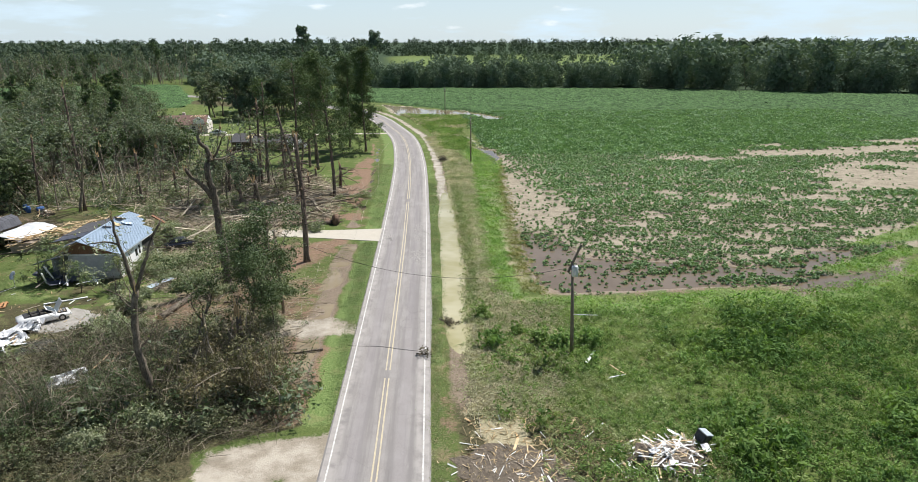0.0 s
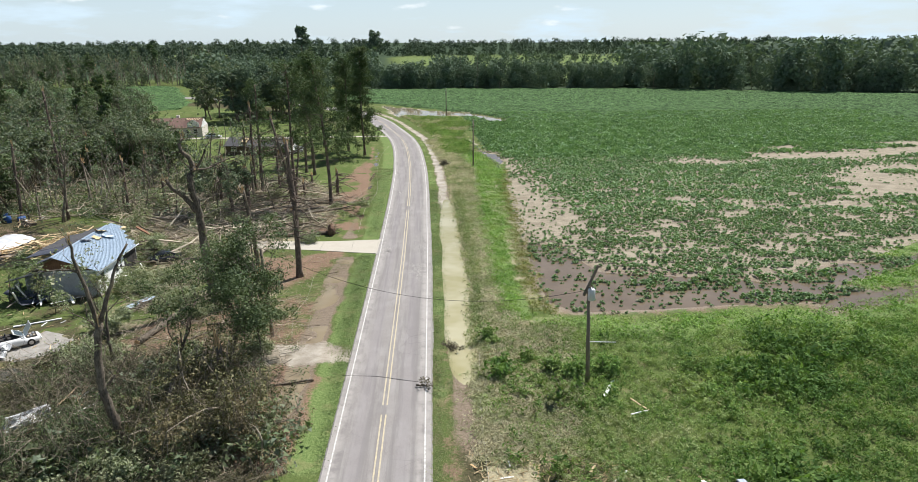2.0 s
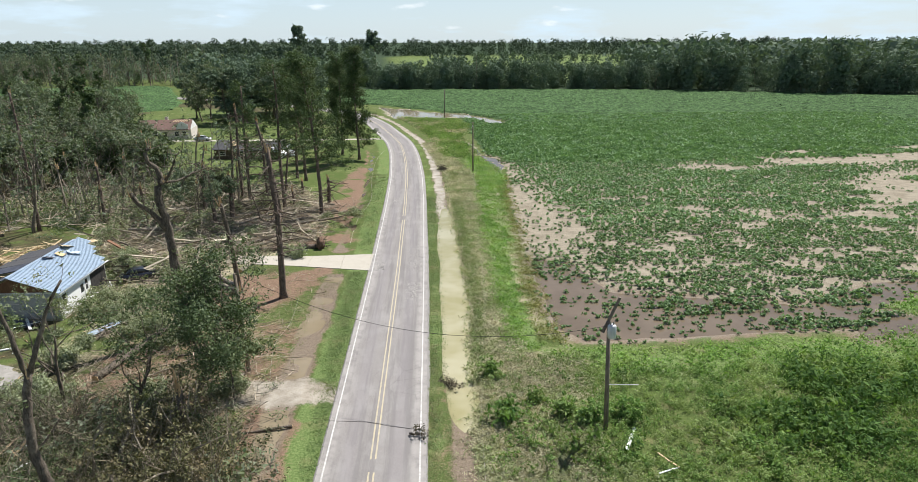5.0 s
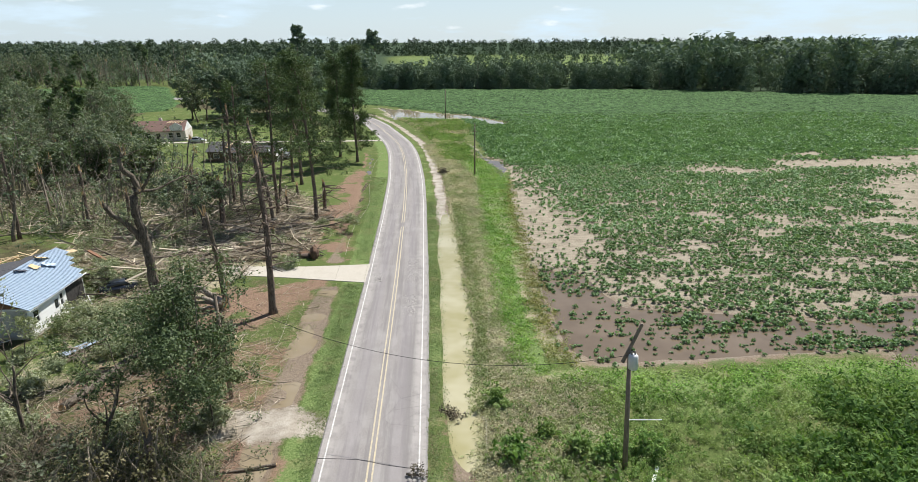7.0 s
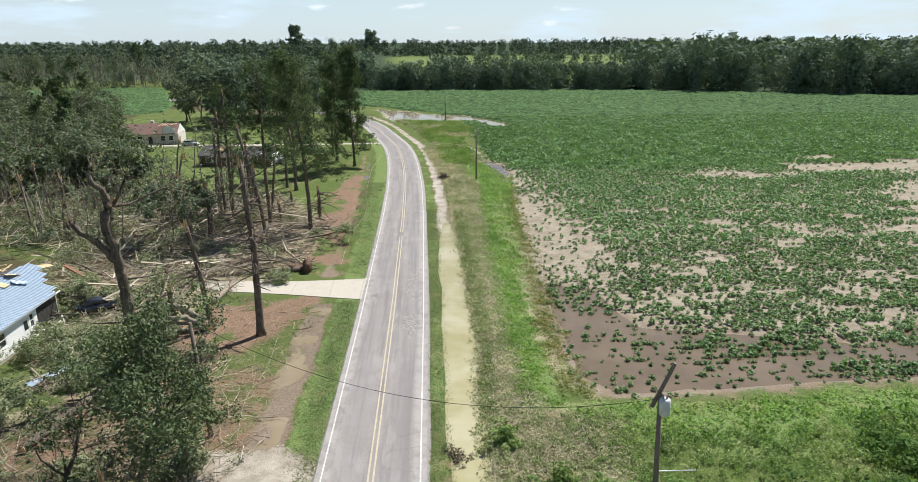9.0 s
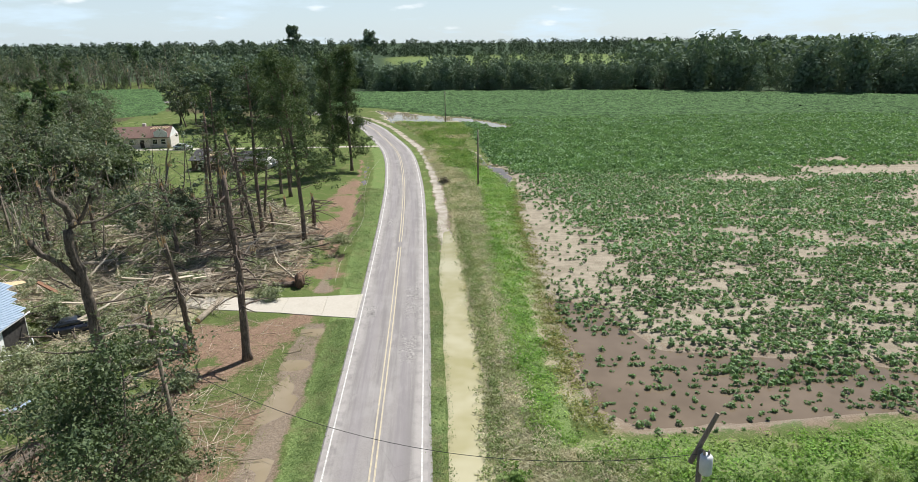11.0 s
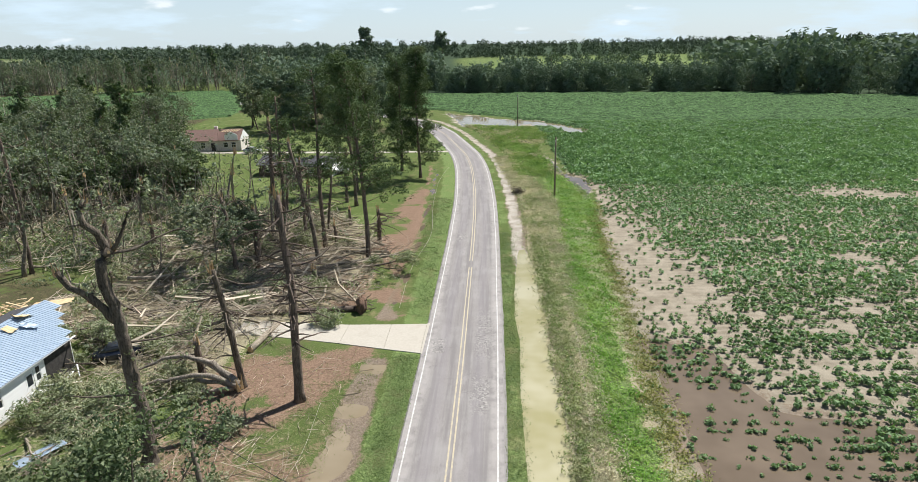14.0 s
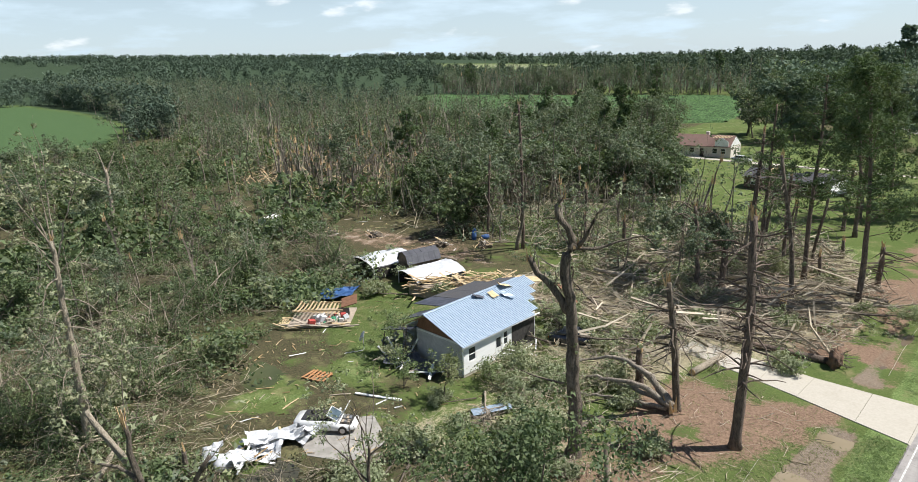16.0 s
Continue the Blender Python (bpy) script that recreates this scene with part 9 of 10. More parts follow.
# ---- utility poles and fallen wires ----
def pole(x, y, h, lean, label, top="cross"):
    p = thing("utility_pole", pose(x, y, gz(x, y) - 0.3, *lean), label, "utility pole", "utility poles along the road")
    v, f = tubes([(np.array([(0, 0, 0), (0, 0, h * 0.5), (0, 0, h + 0.3)]), np.array([0.17, 0.15, 0.12]))], 10)
    part("post", mesh_np("post", v, f, POLEWOOD, smooth=True), p)
    return p


def can(parent, m):
    v, f = tubes([(np.array([(0, 0, 0), (0, 0, 0.05), (0, 0, 0.85), (0, 0, 0.95)]), np.array([0.24, 0.28, 0.28, 0.2]))], 14)
    t = part("transformer", mesh_np("transformer", v, f, METALWHITE, smooth=True), parent, "pale grey transformer can", m)
    for s in (-0.1, 0.1):
        v, f = tubes([(np.array([(s, 0, 0.93), (s, 0, 1.05), (s, 0, 1.18)]), np.array([0.05, 0.06, 0.03]))], 8)
        part("bushing", mesh_np("bushing", v, f, OLDWOOD), t)


p1 = pole(10.85, 49.5, 8.2, (1, -2.2, 0), "leaning wooden pole with broken top and transformer")
can(p1, Matrix.Translation((0.12, -0.38, 7.55)))
v, f = tubes([(np.array([(-0.35, 0.2, 7.7), (0.25, 0.25, 9.0), (0.75, 0.3, 10.1)]), np.array([0.12, 0.11, 0.1]))], 8)
part("broken_top", mesh_np("broken_top", v, f, POLEWOOD), p1, "snapped pole top hanging askew")
v, f = tubes([(np.array([(0.1, -0.1, 3.9), (2.2, 0.2, 3.6)]), np.array([0.03, 0.03]))], 6)
part("guy_arm", mesh_np("guy_arm", v, f, METALWHITE), p1, "thin pale metal arm")
p2 = pole(4.0, 142.0, 10.0, (0, 0, 0), "tall dark wooden utility pole at the field edge")
p3 = pole(-3.2, 233.6, 10.1, (0, 0, 0), "tall dark wooden utility pole by flood water")
for p, h in ((p2, 9.6), (p3, 9.7)):
    v, f = tubes([(np.array([(-0.1, -0.14, h - 0.2), (-0.1, -0.16, h + 0.25)]), np.array([0.05, 0.04]))], 6)
    part("insulator", mesh_np("insulator", v, f, METALWHITE), p)
    v, f = tubes([(np.array([(-0.5, -0.15, h - 0.8), (0.5, -0.15, h - 0.8)]), np.array([0.05, 0.05]))], 5)
    part("cross_arm", mesh_np("cross_arm", v, f, POLEWOOD), p)
p4 = pole(-16.7, 58.3, 8.9, (6, 0.5, 0), "thin grey wooden service pole in the yard")


def wire(name, pts, r, material, label, sag=0.0):
    a = np.array(pts, float)
    if len(a) == 2:
        t = np.linspace(0, 1, 24)[:, None]
        a = a[0] + (a[1] - a[0]) * t - np.array([0, 0, 1]) * (4 * sag * t * (1 - t))
    v, f = tubes([(a, np.full(len(a), r))], 5)
    return thing(name, Matrix.Identity(4), label, "cable", "loose cables", data=mesh_np(name, v, f, material))


wire("power_cable", [(-16.6, 57.4, 8.9), (10.6, 49.4, 7.9)], 0.015, CABLE, "black power cable sagging across the road", 2.6)


def on_ground(line, lift=0.03):
    q = smooth_line(line, 1.0)
    return np.column_stack([q, ground_height(q[:, 0], q[:, 1]) + lift])


wire("fallen_cable", on_ground([(2.4, 36.5), (2.2, 44), (2.3, 52), (2.7, 60), (3.4, 72), (3.6, 90), (3.8, 110), (4.0, 140)], 0.12), 0.018, PALECABLE, "pale fallen cable lying along the ditch bank")
wire("fallen_cable", on_ground([(-13.6, 92), (-14.4, 104), (-14.0, 118), (-16.0, 135), (-17.4, 155), (-17.0, 170)], 0.06), 0.015, PALECABLE, "pale fallen cable lying on the grass verge")
wire("fallen_cable", on_ground([(-16.2, 74), (-15.6, 68), (-15.8, 63), (-14.6, 57)], 0.06), 0.012, PALECABLE, "pale fallen cable lying in the yard")
wire("fallen_cable", [(x, y, 0.05) for x, y in smooth_line([(-9.0, 50.7), (-6, 50.5), (-4.4, 50.0), (-1.8, 49.4)], 1.0)], 0.012, CABLE, "black cable lying over the asphalt")


# ---- fallen timber ----
FALLEN = "fallen trees across the yards"


def fallen(name, m, label, seed, height, radius, foliage=None, per=4, bare=0.7, density=0.6, group=FALLEN):
    rng = np.random.default_rng(seed)
    paths, tips = tree_arrays(seed, height, radius, "storm", density=density, split=0.35, spread=1.0, bare=bare, coarse=True)
    turn = np.array([[0, 0, 1.0], [0, 1.0, 0], [-1.0, 0, 0]])

    def lay(p):
        q = p @ turn.T
        q[:, 2] = np.abs(q[:, 2]) * 0.6 + 0.12
        return q
    paths = [(lay(p), r) for p, r in paths]
    ob = thing(name, m, label, "fallen tree", group)
    v, f = tubes(paths, 4, cap=False)
    part("trunk", mesh_np("trunk", v, f, TWIG if foliage is None else BARK, smooth=True), ob)
    if foliage and len(tips):
        v, f = spray(lay(tips), per * 4, 0.4, 0.1, rng)
        part("crown", mesh_np("crown", v, f, foliage), ob)
    return ob


rng_f = np.random.default_rng(21)
F1 = fallen("fallen_tree", stand(-30, 90.5, 0.05), "grey fallen tree with bare broken branches", 201, 13, 0.28, None)
F2 = fallen("fallen_tree", stand(-27, 94, 3.0), "fallen tree with withered leaves still on", 202, 11, 0.24, LEAF_DULL, 14, 0.35)
F3 = fallen("fallen_tree", stand(-38, 98, 0.3), "grey fallen tree with bare broken branches", 203, 9, 0.18, None, density=1.0)
F4 = fallen("fallen_branch", stand(-29, 79, 2.0), "bare fallen branch on the ground", 204, 5, 0.09, None, density=0.7)
F5 = fallen("fallen_branch", stand(-31, 74, 1.0), "fallen leafy branch on the ground", 205, 5, 0.09, LEAF_DULL, 7, 0.3, 0.6)
TANGLE = [(-50, 88), (-46, 118), (-30, 124), (-20, 112), (-18, 92), (-24, 88.8), (-30, 86)]
for q in free_spots(rng_f, 22, TANGLED2, [], 2.6):
    k = (F1, F2, F3, F5)[rng_f.choice(4, p=(0.25, 0.35, 0.2, 0.2))]
    copy_thing(k, Matrix.Identity(4)).matrix_basis = stand(q[0], q[1], rng_f.uniform(0, 6.28), rng_f.uniform(0.7, 1.1), -0.1)
for q in free_spots(rng_f, 26, TANGLE, [], 2.0):
    k = (F1, F2, F3)[rng_f.choice(3, p=(0.4, 0.25, 0.35))]
    copy_thing(k, Matrix.Identity(4)).matrix_basis = stand(q[0], q[1], rng_f.normal() * 0.5 + rng_f.choice((0.2, 3.3)), rng_f.uniform(0.6, 1.0), -0.1 - rng_f.uniform(0, 0.5))
for q in free_spots(rng_f, 46, [(-50, 84), (-46, 118), (-30, 124), (-19, 112), (-18, 90), (-24, 88.8), (-28, 80), (-34, 80)], [], 1.5):
    copy_thing((F4, F5)[int(rng_f.random() < 0.4)], Matrix.Identity(4)).matrix_basis = stand(q[0], q[1], rng_f.uniform(0, 6.28), rng_f.uniform(0.6, 1.3), -0.05)
for q in free_spots(rng_f, 60, [(-36, 38), (-14.5, 39.5), (-13, 47), (-17, 60), (-22, 68), (-30, 78), (-36, 66), (-34, 52)], [[(-24, 70), (-16, 70), (-16, 82), (-24, 82)]], 1.6):
    copy_thing((F4, F5)[int(rng_f.random() < 0.55)], Matrix.Identity(4)).matrix_basis = stand(q[0], q[1], rng_f.uniform(0, 6.28), rng_f.uniform(0.6, 1.2), -0.05)
for q in free_spots(rng_f, 40, [(-62, 38), (-64, 66), (-74, 84), (-110, 92), (-130, 60), (-90, 30)], [], 3):
    copy_thing((F3, F5, F2)[rng_f.integers(3)], Matrix.Identity(4)).matrix_basis = stand(q[0], q[1], rng_f.uniform(0, 6.28), rng_f.uniform(0.6, 1.2), -0.05)
for q in free_spots(rng_f, 40, [(-90, 98), (-150, 105), (-160, 160), (-110, 150)], [], 3):
    copy_thing((F3, F1)[rng_f.integers(2)], Matrix.Identity(4)).matrix_basis = stand(q[0], q[1], rng_f.uniform(0, 6.28), rng_f.uniform(0.6, 1.1), -0.3)


def log(name, a, b, r, label, material=BARK, zb=None):
    """A straight fallen trunk from a to b with a pale cut end."""
    za, ze = gz(*a) + r * 0.8, gz(*b) + r * 0.8 if zb is None else zb
    d = np.array([b[0] - a[0], b[1] - a[1], ze - za])
    n = 7
    t = np.linspace(0, 1, n)[:, None]
    pts = t * d + np.sin(t * 5 + a[0]) * np.array([0.06, 0.06, 0.03])
    o = thing(name, Matrix.Translation((a[0], a[1], za)), label, "log", "fallen trunks")
    v, f = tubes([(pts, r * np.linspace(1, 0.7, n))], 9, gnarl=0.07)
    part("stem", mesh_np("stem", v, f, material, smooth=True), o)
    u = d / np.linalg.norm(d)
    v, f = tubes([(np.array([pts[0] - u * 0.03, pts[0] + u * 0.02]), np.array([r * 0.92, r * 0.92]))], 9)
    part("cut_end", mesh_np("cut_end", v, f, SPLINTER), o, "pale broken end")
    return o


log("fallen_log", (-24.8, 81.6), (-24.4, 87.6), 0.3, "pale fallen log lying beside the driveway", TWIG)
log("fallen_log", (-28.3, 56.4), (-26.1, 70.9), 0.32, "long brown fallen trunk across the yard")
log("fallen_log", (-18.0, 108.8), (-24.5, 109.4), 0.25, "dark fallen trunk lying on the lawn")
log("fallen_log", (-17.8, 91.0), (-33.0, 88.6), 0.3, "uprooted pine trunk lying by the driveway", BARK_PINE)
log("fallen_log", (-19.0, 98.0), (-36.0, 104.0), 0.3, "long fallen pine trunk across the yard", BARK_PINE)
log("fallen_log", (-22.0, 94.5), (-40.0, 93.0), 0.26, "grey fallen trunk among broken branches", TWIG)
log("fallen_log", (-31.0, 100.5), (-44.0, 95.0), 0.32, "thick fallen pine trunk with torn end", TWIG, 1.6)
log("fallen_log", (-43.5, 44.5), (-45.4, 42.9), 0.24, "leaning grey broken trunk in the brush", TWIG, 4.8)
log("fallen_log", (-43.2, 44.8), (-44.4, 43.4), 0.15, "leaning grey broken trunk in the brush", TWIG, 3.4)
log("fallen_log", (-11.2, 50.0), (-14.8, 49.3), 0.1, "dark log lying at the lane's edge")
log("fallen_log", (-52.0, 47.0), (-44.0, 42.0), 0.22, "grey fallen trunk among broken branches", TWIG)


rng_l = np.random.default_rng(52)
for q in free_spots(rng_l, 22, [(-46, 86), (-44, 112), (-32, 120), (-22, 110), (-20, 93), (-26, 89.5), (-34, 82)], [], 2.4):
    a, half = 0.2 + rng_l.normal() * 0.4, rng_l.uniform(2.2, 5.6)
    dx, dy = math.cos(a) * half, math.sin(a) * half
    up = gz(q[0] + dx, q[1] + dy) + rng_l.uniform(0.2, 1.5)
    log("fallen_log", (q[0] - dx, q[1] - dy), (q[0] + dx, q[1] + dy), rng_l.uniform(0.1, 0.24), "broken trunk lying in the tangle of branches", (TWIG, WOODSTEM, BARK_PINE)[rng_l.integers(3)], up)


def root_ball(x, y, s):
    bm = bmesh.new()
    bmesh.ops.create_icosphere(bm, subdivisions=3, radius=1.0)
    for v in bm.verts:
        n = noise.noise(v.co * 2.3) * 0.35 + noise.noise(v.co * 6) * 0.18
        v.co = Vector((v.co.x * 0.5, v.co.y, v.co.z * 0.9)) * (s * (1 + n))
    o = thing("root_ball", pose(x, y, gz(x, y) + s * 0.55, 0, 0, 10), "upturned root ball of dark earth and roots", "roots")
    part("earth", mesh_bm("earth", bm, plain("root_earth", (0.1, 0.06, 0.04), (0.2, 0.125, 0.085), 4, 0.95, bump=1.0, dist=0.1), True), o)
    r = np.random.default_rng(4)
    for _ in range(14):
        w = r.normal(size=3)
        w[0] = abs(w[0]) * 0.7
        p, rr = limb(r, w / np.linalg.norm(w) * s * 0.7, w, r.uniform(0.6, 1.5), 0.05, 0.8, 0, 5, 0.2)
        vv, ff = tubes([(p, rr)], 4)
        part("root", mesh_np("root", vv, ff, BARK), o)


root_ball(-17.2, 91.0, 1.05)


PALEBARK = bark_mat("weathered_limb_bark", (0.17, 0.14, 0.11), (0.42, 0.365, 0.295), (0.5, 0.44, 0.36))


def split_tree():
    """The torn butt of a tree whose heavy limbs arch over to the ground."""
    o = thing("split_tree", Matrix.Translation((-23.0, 75.2, 0)), "torn tree with heavy limbs arching down to the ground", "fallen tree")
    r = np.random.default_rng(6)
    arcs = [((0, 0, 0.5), (-2.2, 0.6, 1.9), (-5.2, 1.0, 2.3), (-8.2, 0.4, 1.4)), ((0, 0, 0.4), (-2.4, -0.1, 1.3), (-5.0, -0.6, 1.2), (-8.6, -0.8, 0.4)), ((0, 0.1, 0.3), (-2.0, 0.2, 0.7), (-4.4, 0.3, 0.5), (-7.0, 1.3, 0.2)),
            ((-0.4, 0, 0.5), (-2.6, 1.2, 1.5), (-5.0, 2.4, 1.6), (-6.5, 3.6, 0.5)), ((-0.3, -0.2, 0.3), (-2.6, -1.2, 0.6), (-5.5, -2.4, 0.4), (-7.0, -3.2, 0.2))]
    for i, a in enumerate(arcs):
        q = smooth_line(a, 0.5)
        q = q + r.normal(size=q.shape) * 0.05
        v, f = tubes([(q, np.linspace(0.3 - 0.035 * i, 0.07, len(q)))], 8, gnarl=0.09)
        part("limb", mesh_np("limb", v, f, PALEBARK, smooth=True), o)
        for _ in range(7):
            k = r.integers(len(q) // 3, len(q))
            p, rr = limb(r, q[k], (r.normal() - 0.8, r.normal(), r.normal() * 0.6), r.uniform(1, 2.6), 0.06, 0.6, -0.3, 5, 0.2)
            p[:, 2] = np.maximum(p[:, 2], 0.06)
            v, f = tubes([(p, rr)], 4)
            part("branch", mesh_np("branch", v, f, PALEBARK), o)
    v, f = splinter_top(r, np.array([0, 0, 0.5]), 0.4, 1.0)
    part("torn_butt", mesh_np("torn_butt", v, f, SPLINTER), o, "pale torn wood")


split_tree()


# ---- debris ----
DEBRISDIRT = plain("matted_debris_dirt", (0.075, 0.06, 0.045), (0.17, 0.14, 0.105), 5, 0.95, bump=1.0, dist=0.08)


def debris_pile(x, y, rot, w, d, n, label, seed, white=0.4, sheets=10):
    o = thing("debris_pile", pose(x, y, gz(x, y), 0, 0, rot), label, "debris", "debris piles by the road")
    r = np.random.default_rng(seed)
    bm = bmesh.new()
    bmesh.ops.create_icosphere(bm, subdivisions=3, radius=1.0)
    for v in bm.verts:
        v.co = Vector((v.co.x * w * 0.42, v.co.y * d * 0.42, max(v.co.z, -0.1) * (0.75 if w < 8 else 0.1))) * (1 + 0.3 * noise.noise(v.co * 3))
    part("rubble_core", mesh_bm("rubble_core", bm, DEBRISDIRT), o)
    for i in range(n):
        a, b = r.normal() * w * 0.26, r.normal() * d * 0.26
        z = (0.78 if w < 8 else 0.1) * max(0.08, 1 - (2 * a / w) ** 2 - (2 * b / d) ** 2) + r.uniform(0, 0.18 if w < 8 else 0.08)
        key = "white" if r.random() < white else ("raw" if r.random() < 0.65 else "old")
        s = r.uniform(0.25, 0.7) if w < 8 else r.uniform(0.12, 0.45)
        part("board", BOARDS[key][r.integers(6)], o, "", pose(a, b, z, r.normal() * 14, r.normal() * 16, r.uniform(0, 180)) @ Matrix.Diagonal((s, s, s, 1)))
    for i in range(sheets):
        part("torn_sheet", crumpled(r, r.uniform(0.4, 0.9), r.uniform(0.3, 0.7), METALWHITE if i % 2 else WHITE, "torn_sheet", 0.15, 6), o, "", pose(r.normal() * w * 0.2, r.normal() * d * 0.2, 0.6 + 0.05 * i, r.normal() * 14, r.normal() * 14, r.uniform(0, 180)))
    return o


BLUEBOX = plain("dark_enamel", (0.035, 0.038, 0.042), (0.06, 0.062, 0.068), 3, 0.4)
PALETOP = plain("grey_blue_enamel", (0.34, 0.38, 0.43), (0.46, 0.5, 0.55), 3, 0.45)
debris_pile(14.6, 34.0, 12, 6.0, 4.6, 230, "heap of splintered white and raw lumber in weeds", 31, 0.62, 7)
appliance = thing("appliance", pose(17.1, 35.6, 0.35, 14, 22, 35) @ Matrix.Diagonal((0.85, 0.85, 0.85, 1)), "dark dented appliance with grey top tipped on debris", "appliance")
part("body", mesh_bm("body", box(bmesh.new(), -0.5, -0.45, 0, 0.5, 0.45, 0.8, 0.05), BLUEBOX), appliance)
part("top", mesh_bm("top", box(bmesh.new(), -0.51, -0.46, 0.804, 0.51, 0.46, 0.9, 0.03), PALETOP), appliance, "pale grey enamel top")
part("door", mesh_bm("door", box(bmesh.new(), -0.4, -0.49, 0.1, 0.4, -0.453, 0.7, 0.015), BLUEBOX), appliance)
debris_pile(4.6, 33.0, -10, 9.5, 6.5, 150, "low spread of splintered lumber by the road", 32, 0.3, 0)


def strew(poly, n, seed, keys, group, label, lo=0.35, hi=0.85, up=0.06):
    r = np.random.default_rng(seed)
    for q in free_spots(r, n, poly, [], 0.8):
        me = BOARDS[keys[r.integers(len(keys))]][r.integers(6)]
        s = r.uniform(lo, hi)
        thing("loose_board", pose(q[0], q[1], gz(q[0], q[1]) + up, r.normal() * (4 if up < 0.3 else 18), r.normal() * (4 if up < 0.3 else 22), r.uniform(0, 180)) @ Matrix.Diagonal((s, s, s, 1)), label, "board", group, data=me)


strew([(1.0, 29), (1.0, 40), (8, 40), (12, 37), (12, 29)], 36, 41, ["raw", "split", "old", "white"], "boards strewn by the road", "splintered board lying in dead vines")
strew([(-54, 52), (-57, 66), (-47, 66), (-46, 62), (-36, 63), (-35, 52)], 26, 42, ["raw", "white", "split", "old"], "boards strewn over the yard", "broken board lying on the wet yard")
strew([(-36, 38), (-22, 38), (-24, 48), (-34, 50)], 20, 43, ["white", "raw", "old"], "boards strewn in the brush", "broken board lying in the brush")
strew([(-33, 40), (-26, 40), (-25, 46), (-33, 48)], 14, 45, ["split", "white", "raw"], "boards strewn in the brush", "broken pale board lying in the brush", 0.5, 1.1, 0.75)
strew([(-100, 82), (-66, 92), (-62, 102), (-90, 100)], 40, 44, ["old", "raw", "white"], "boards strewn round the back lot", "weathered board lying on the back lot")
thing("white_beam", pose(-40.5, 61.6, 0.12, 0, 0, 28) @ Matrix.Diagonal((1.25, 1.4, 2, 1)), "long white beam lying on the lawn", "beam", data=BOARDS["white"][2])
thing("metal_strip", pose(12.2, 48.0, 0.25, 6, 8, 66) @ Matrix.Diagonal((1.1, 1.4, 1, 1)), "bent white metal strip lying in weeds", "metal strip", data=BOARDS["white"][2])
thing("loose_board", pose(13.9, 45.4, 0.4, 4, 6, -52), "broken board lying in weeds", "board", "crossed boards in weeds", data=BOARDS["raw"][1])
thing("loose_board", pose(13.6, 44.4, 0.35, -4, 6, 28), "broken board lying in weeds", "board", "crossed boards in weeds", data=BOARDS["white"][1])
thing("roof_sheet", pose(-33.8, 65.2, 0.2, 3, -4, -30), "loose pale metal roof sheet on the grass", "metal sheet", data=ribbed("roof_sheet", 1.1, 3.0, 0.25, 0.03, BLUE_ROOF))
thing("bent_sheet", pose(-29.6, 42.6, 1.3, 62, 12, 70), "bent pale sheet of metal hung in brush", "metal sheet", data=crumpled(np.random.default_rng(44), 3.2, 1.0, METALWHITE, "bent_sheet", 0.2, 9))
thing("satellite_dish_plate", pose(-48.7, 66.0, 0.02), "white satellite dish standing on the lawn", "satellite dish")
dish = bpy.data.objects["satellite_dish_plate"]
dish.name = "satellite_dish"
dv, df = tubes([(np.array([(0, 0, 0), (0, 0, 1.2)]), np.array([0.035, 0.035]))], 8)
part("mast", mesh_np("mast", dv, df, METALWHITE), dish)
bm = bmesh.new()
bmesh.ops.create_cone(bm, cap_ends=False, segments=20, radius1=0.08, radius2=0.5, depth=0.16)
bmesh.ops.solidify(bm, geom=bm.faces[:], thickness=0.02)
part("reflector", mesh_bm("reflector", bm, METALWHITE, True), dish, "", pose(0.1, -0.1, 1.35, 60, 0, -30))
dv, df = tubes([(np.array([(0.05, -0.1, 1.2), (0.3, -0.55, 1.45)]), np.array([0.02, 0.02]))], 5)
part("arm", mesh_np("arm", dv, df, METALWHITE), dish)
thing("white_box_trailer", pose(-97.5, 82.0, 0.0, 0, 0, 20), "small white utility box at the wood's edge", "shed", data=mesh_bm("white_box_trailer", prism(bmesh.new(), [(-1.3, 0), (1.3, 0), (1.3, 1.8), (0, 2.2), (-1.3, 1.8)], -1.4, 1.4), WHITE))


for n, (x, y, w, s) in enumerate(((-80.5, 90.5, 3.0, 0.2), (-74.0, 97.0, 3.6, 0.1), (-69.0, 93.5, 2.6, 0.3), (-87.0, 86.5, 2.6, 0.3), (-93.0, 84.0, 2.4, 0.2), (-64.0, 97.0, 3.0, 0.1))):
    debris_pile(x, y, 40 * n, w, w * 0.8, 34, "heap of broken dark lumber on the back lot", 60 + n, s * 0.5, 1)
for q in free_spots(rng_f, 16, [(-36, 65), (-36, 78), (-29, 78), (-27, 68), (-30, 63)], [], 2.0):
    copy_thing((F4, F5, F5)[rng_f.integers(3)], Matrix.Identity(4)).matrix_basis = stand(q[0], q[1], rng_f.uniform(0, 6.28), rng_f.uniform(0.7, 1.2), -0.05)
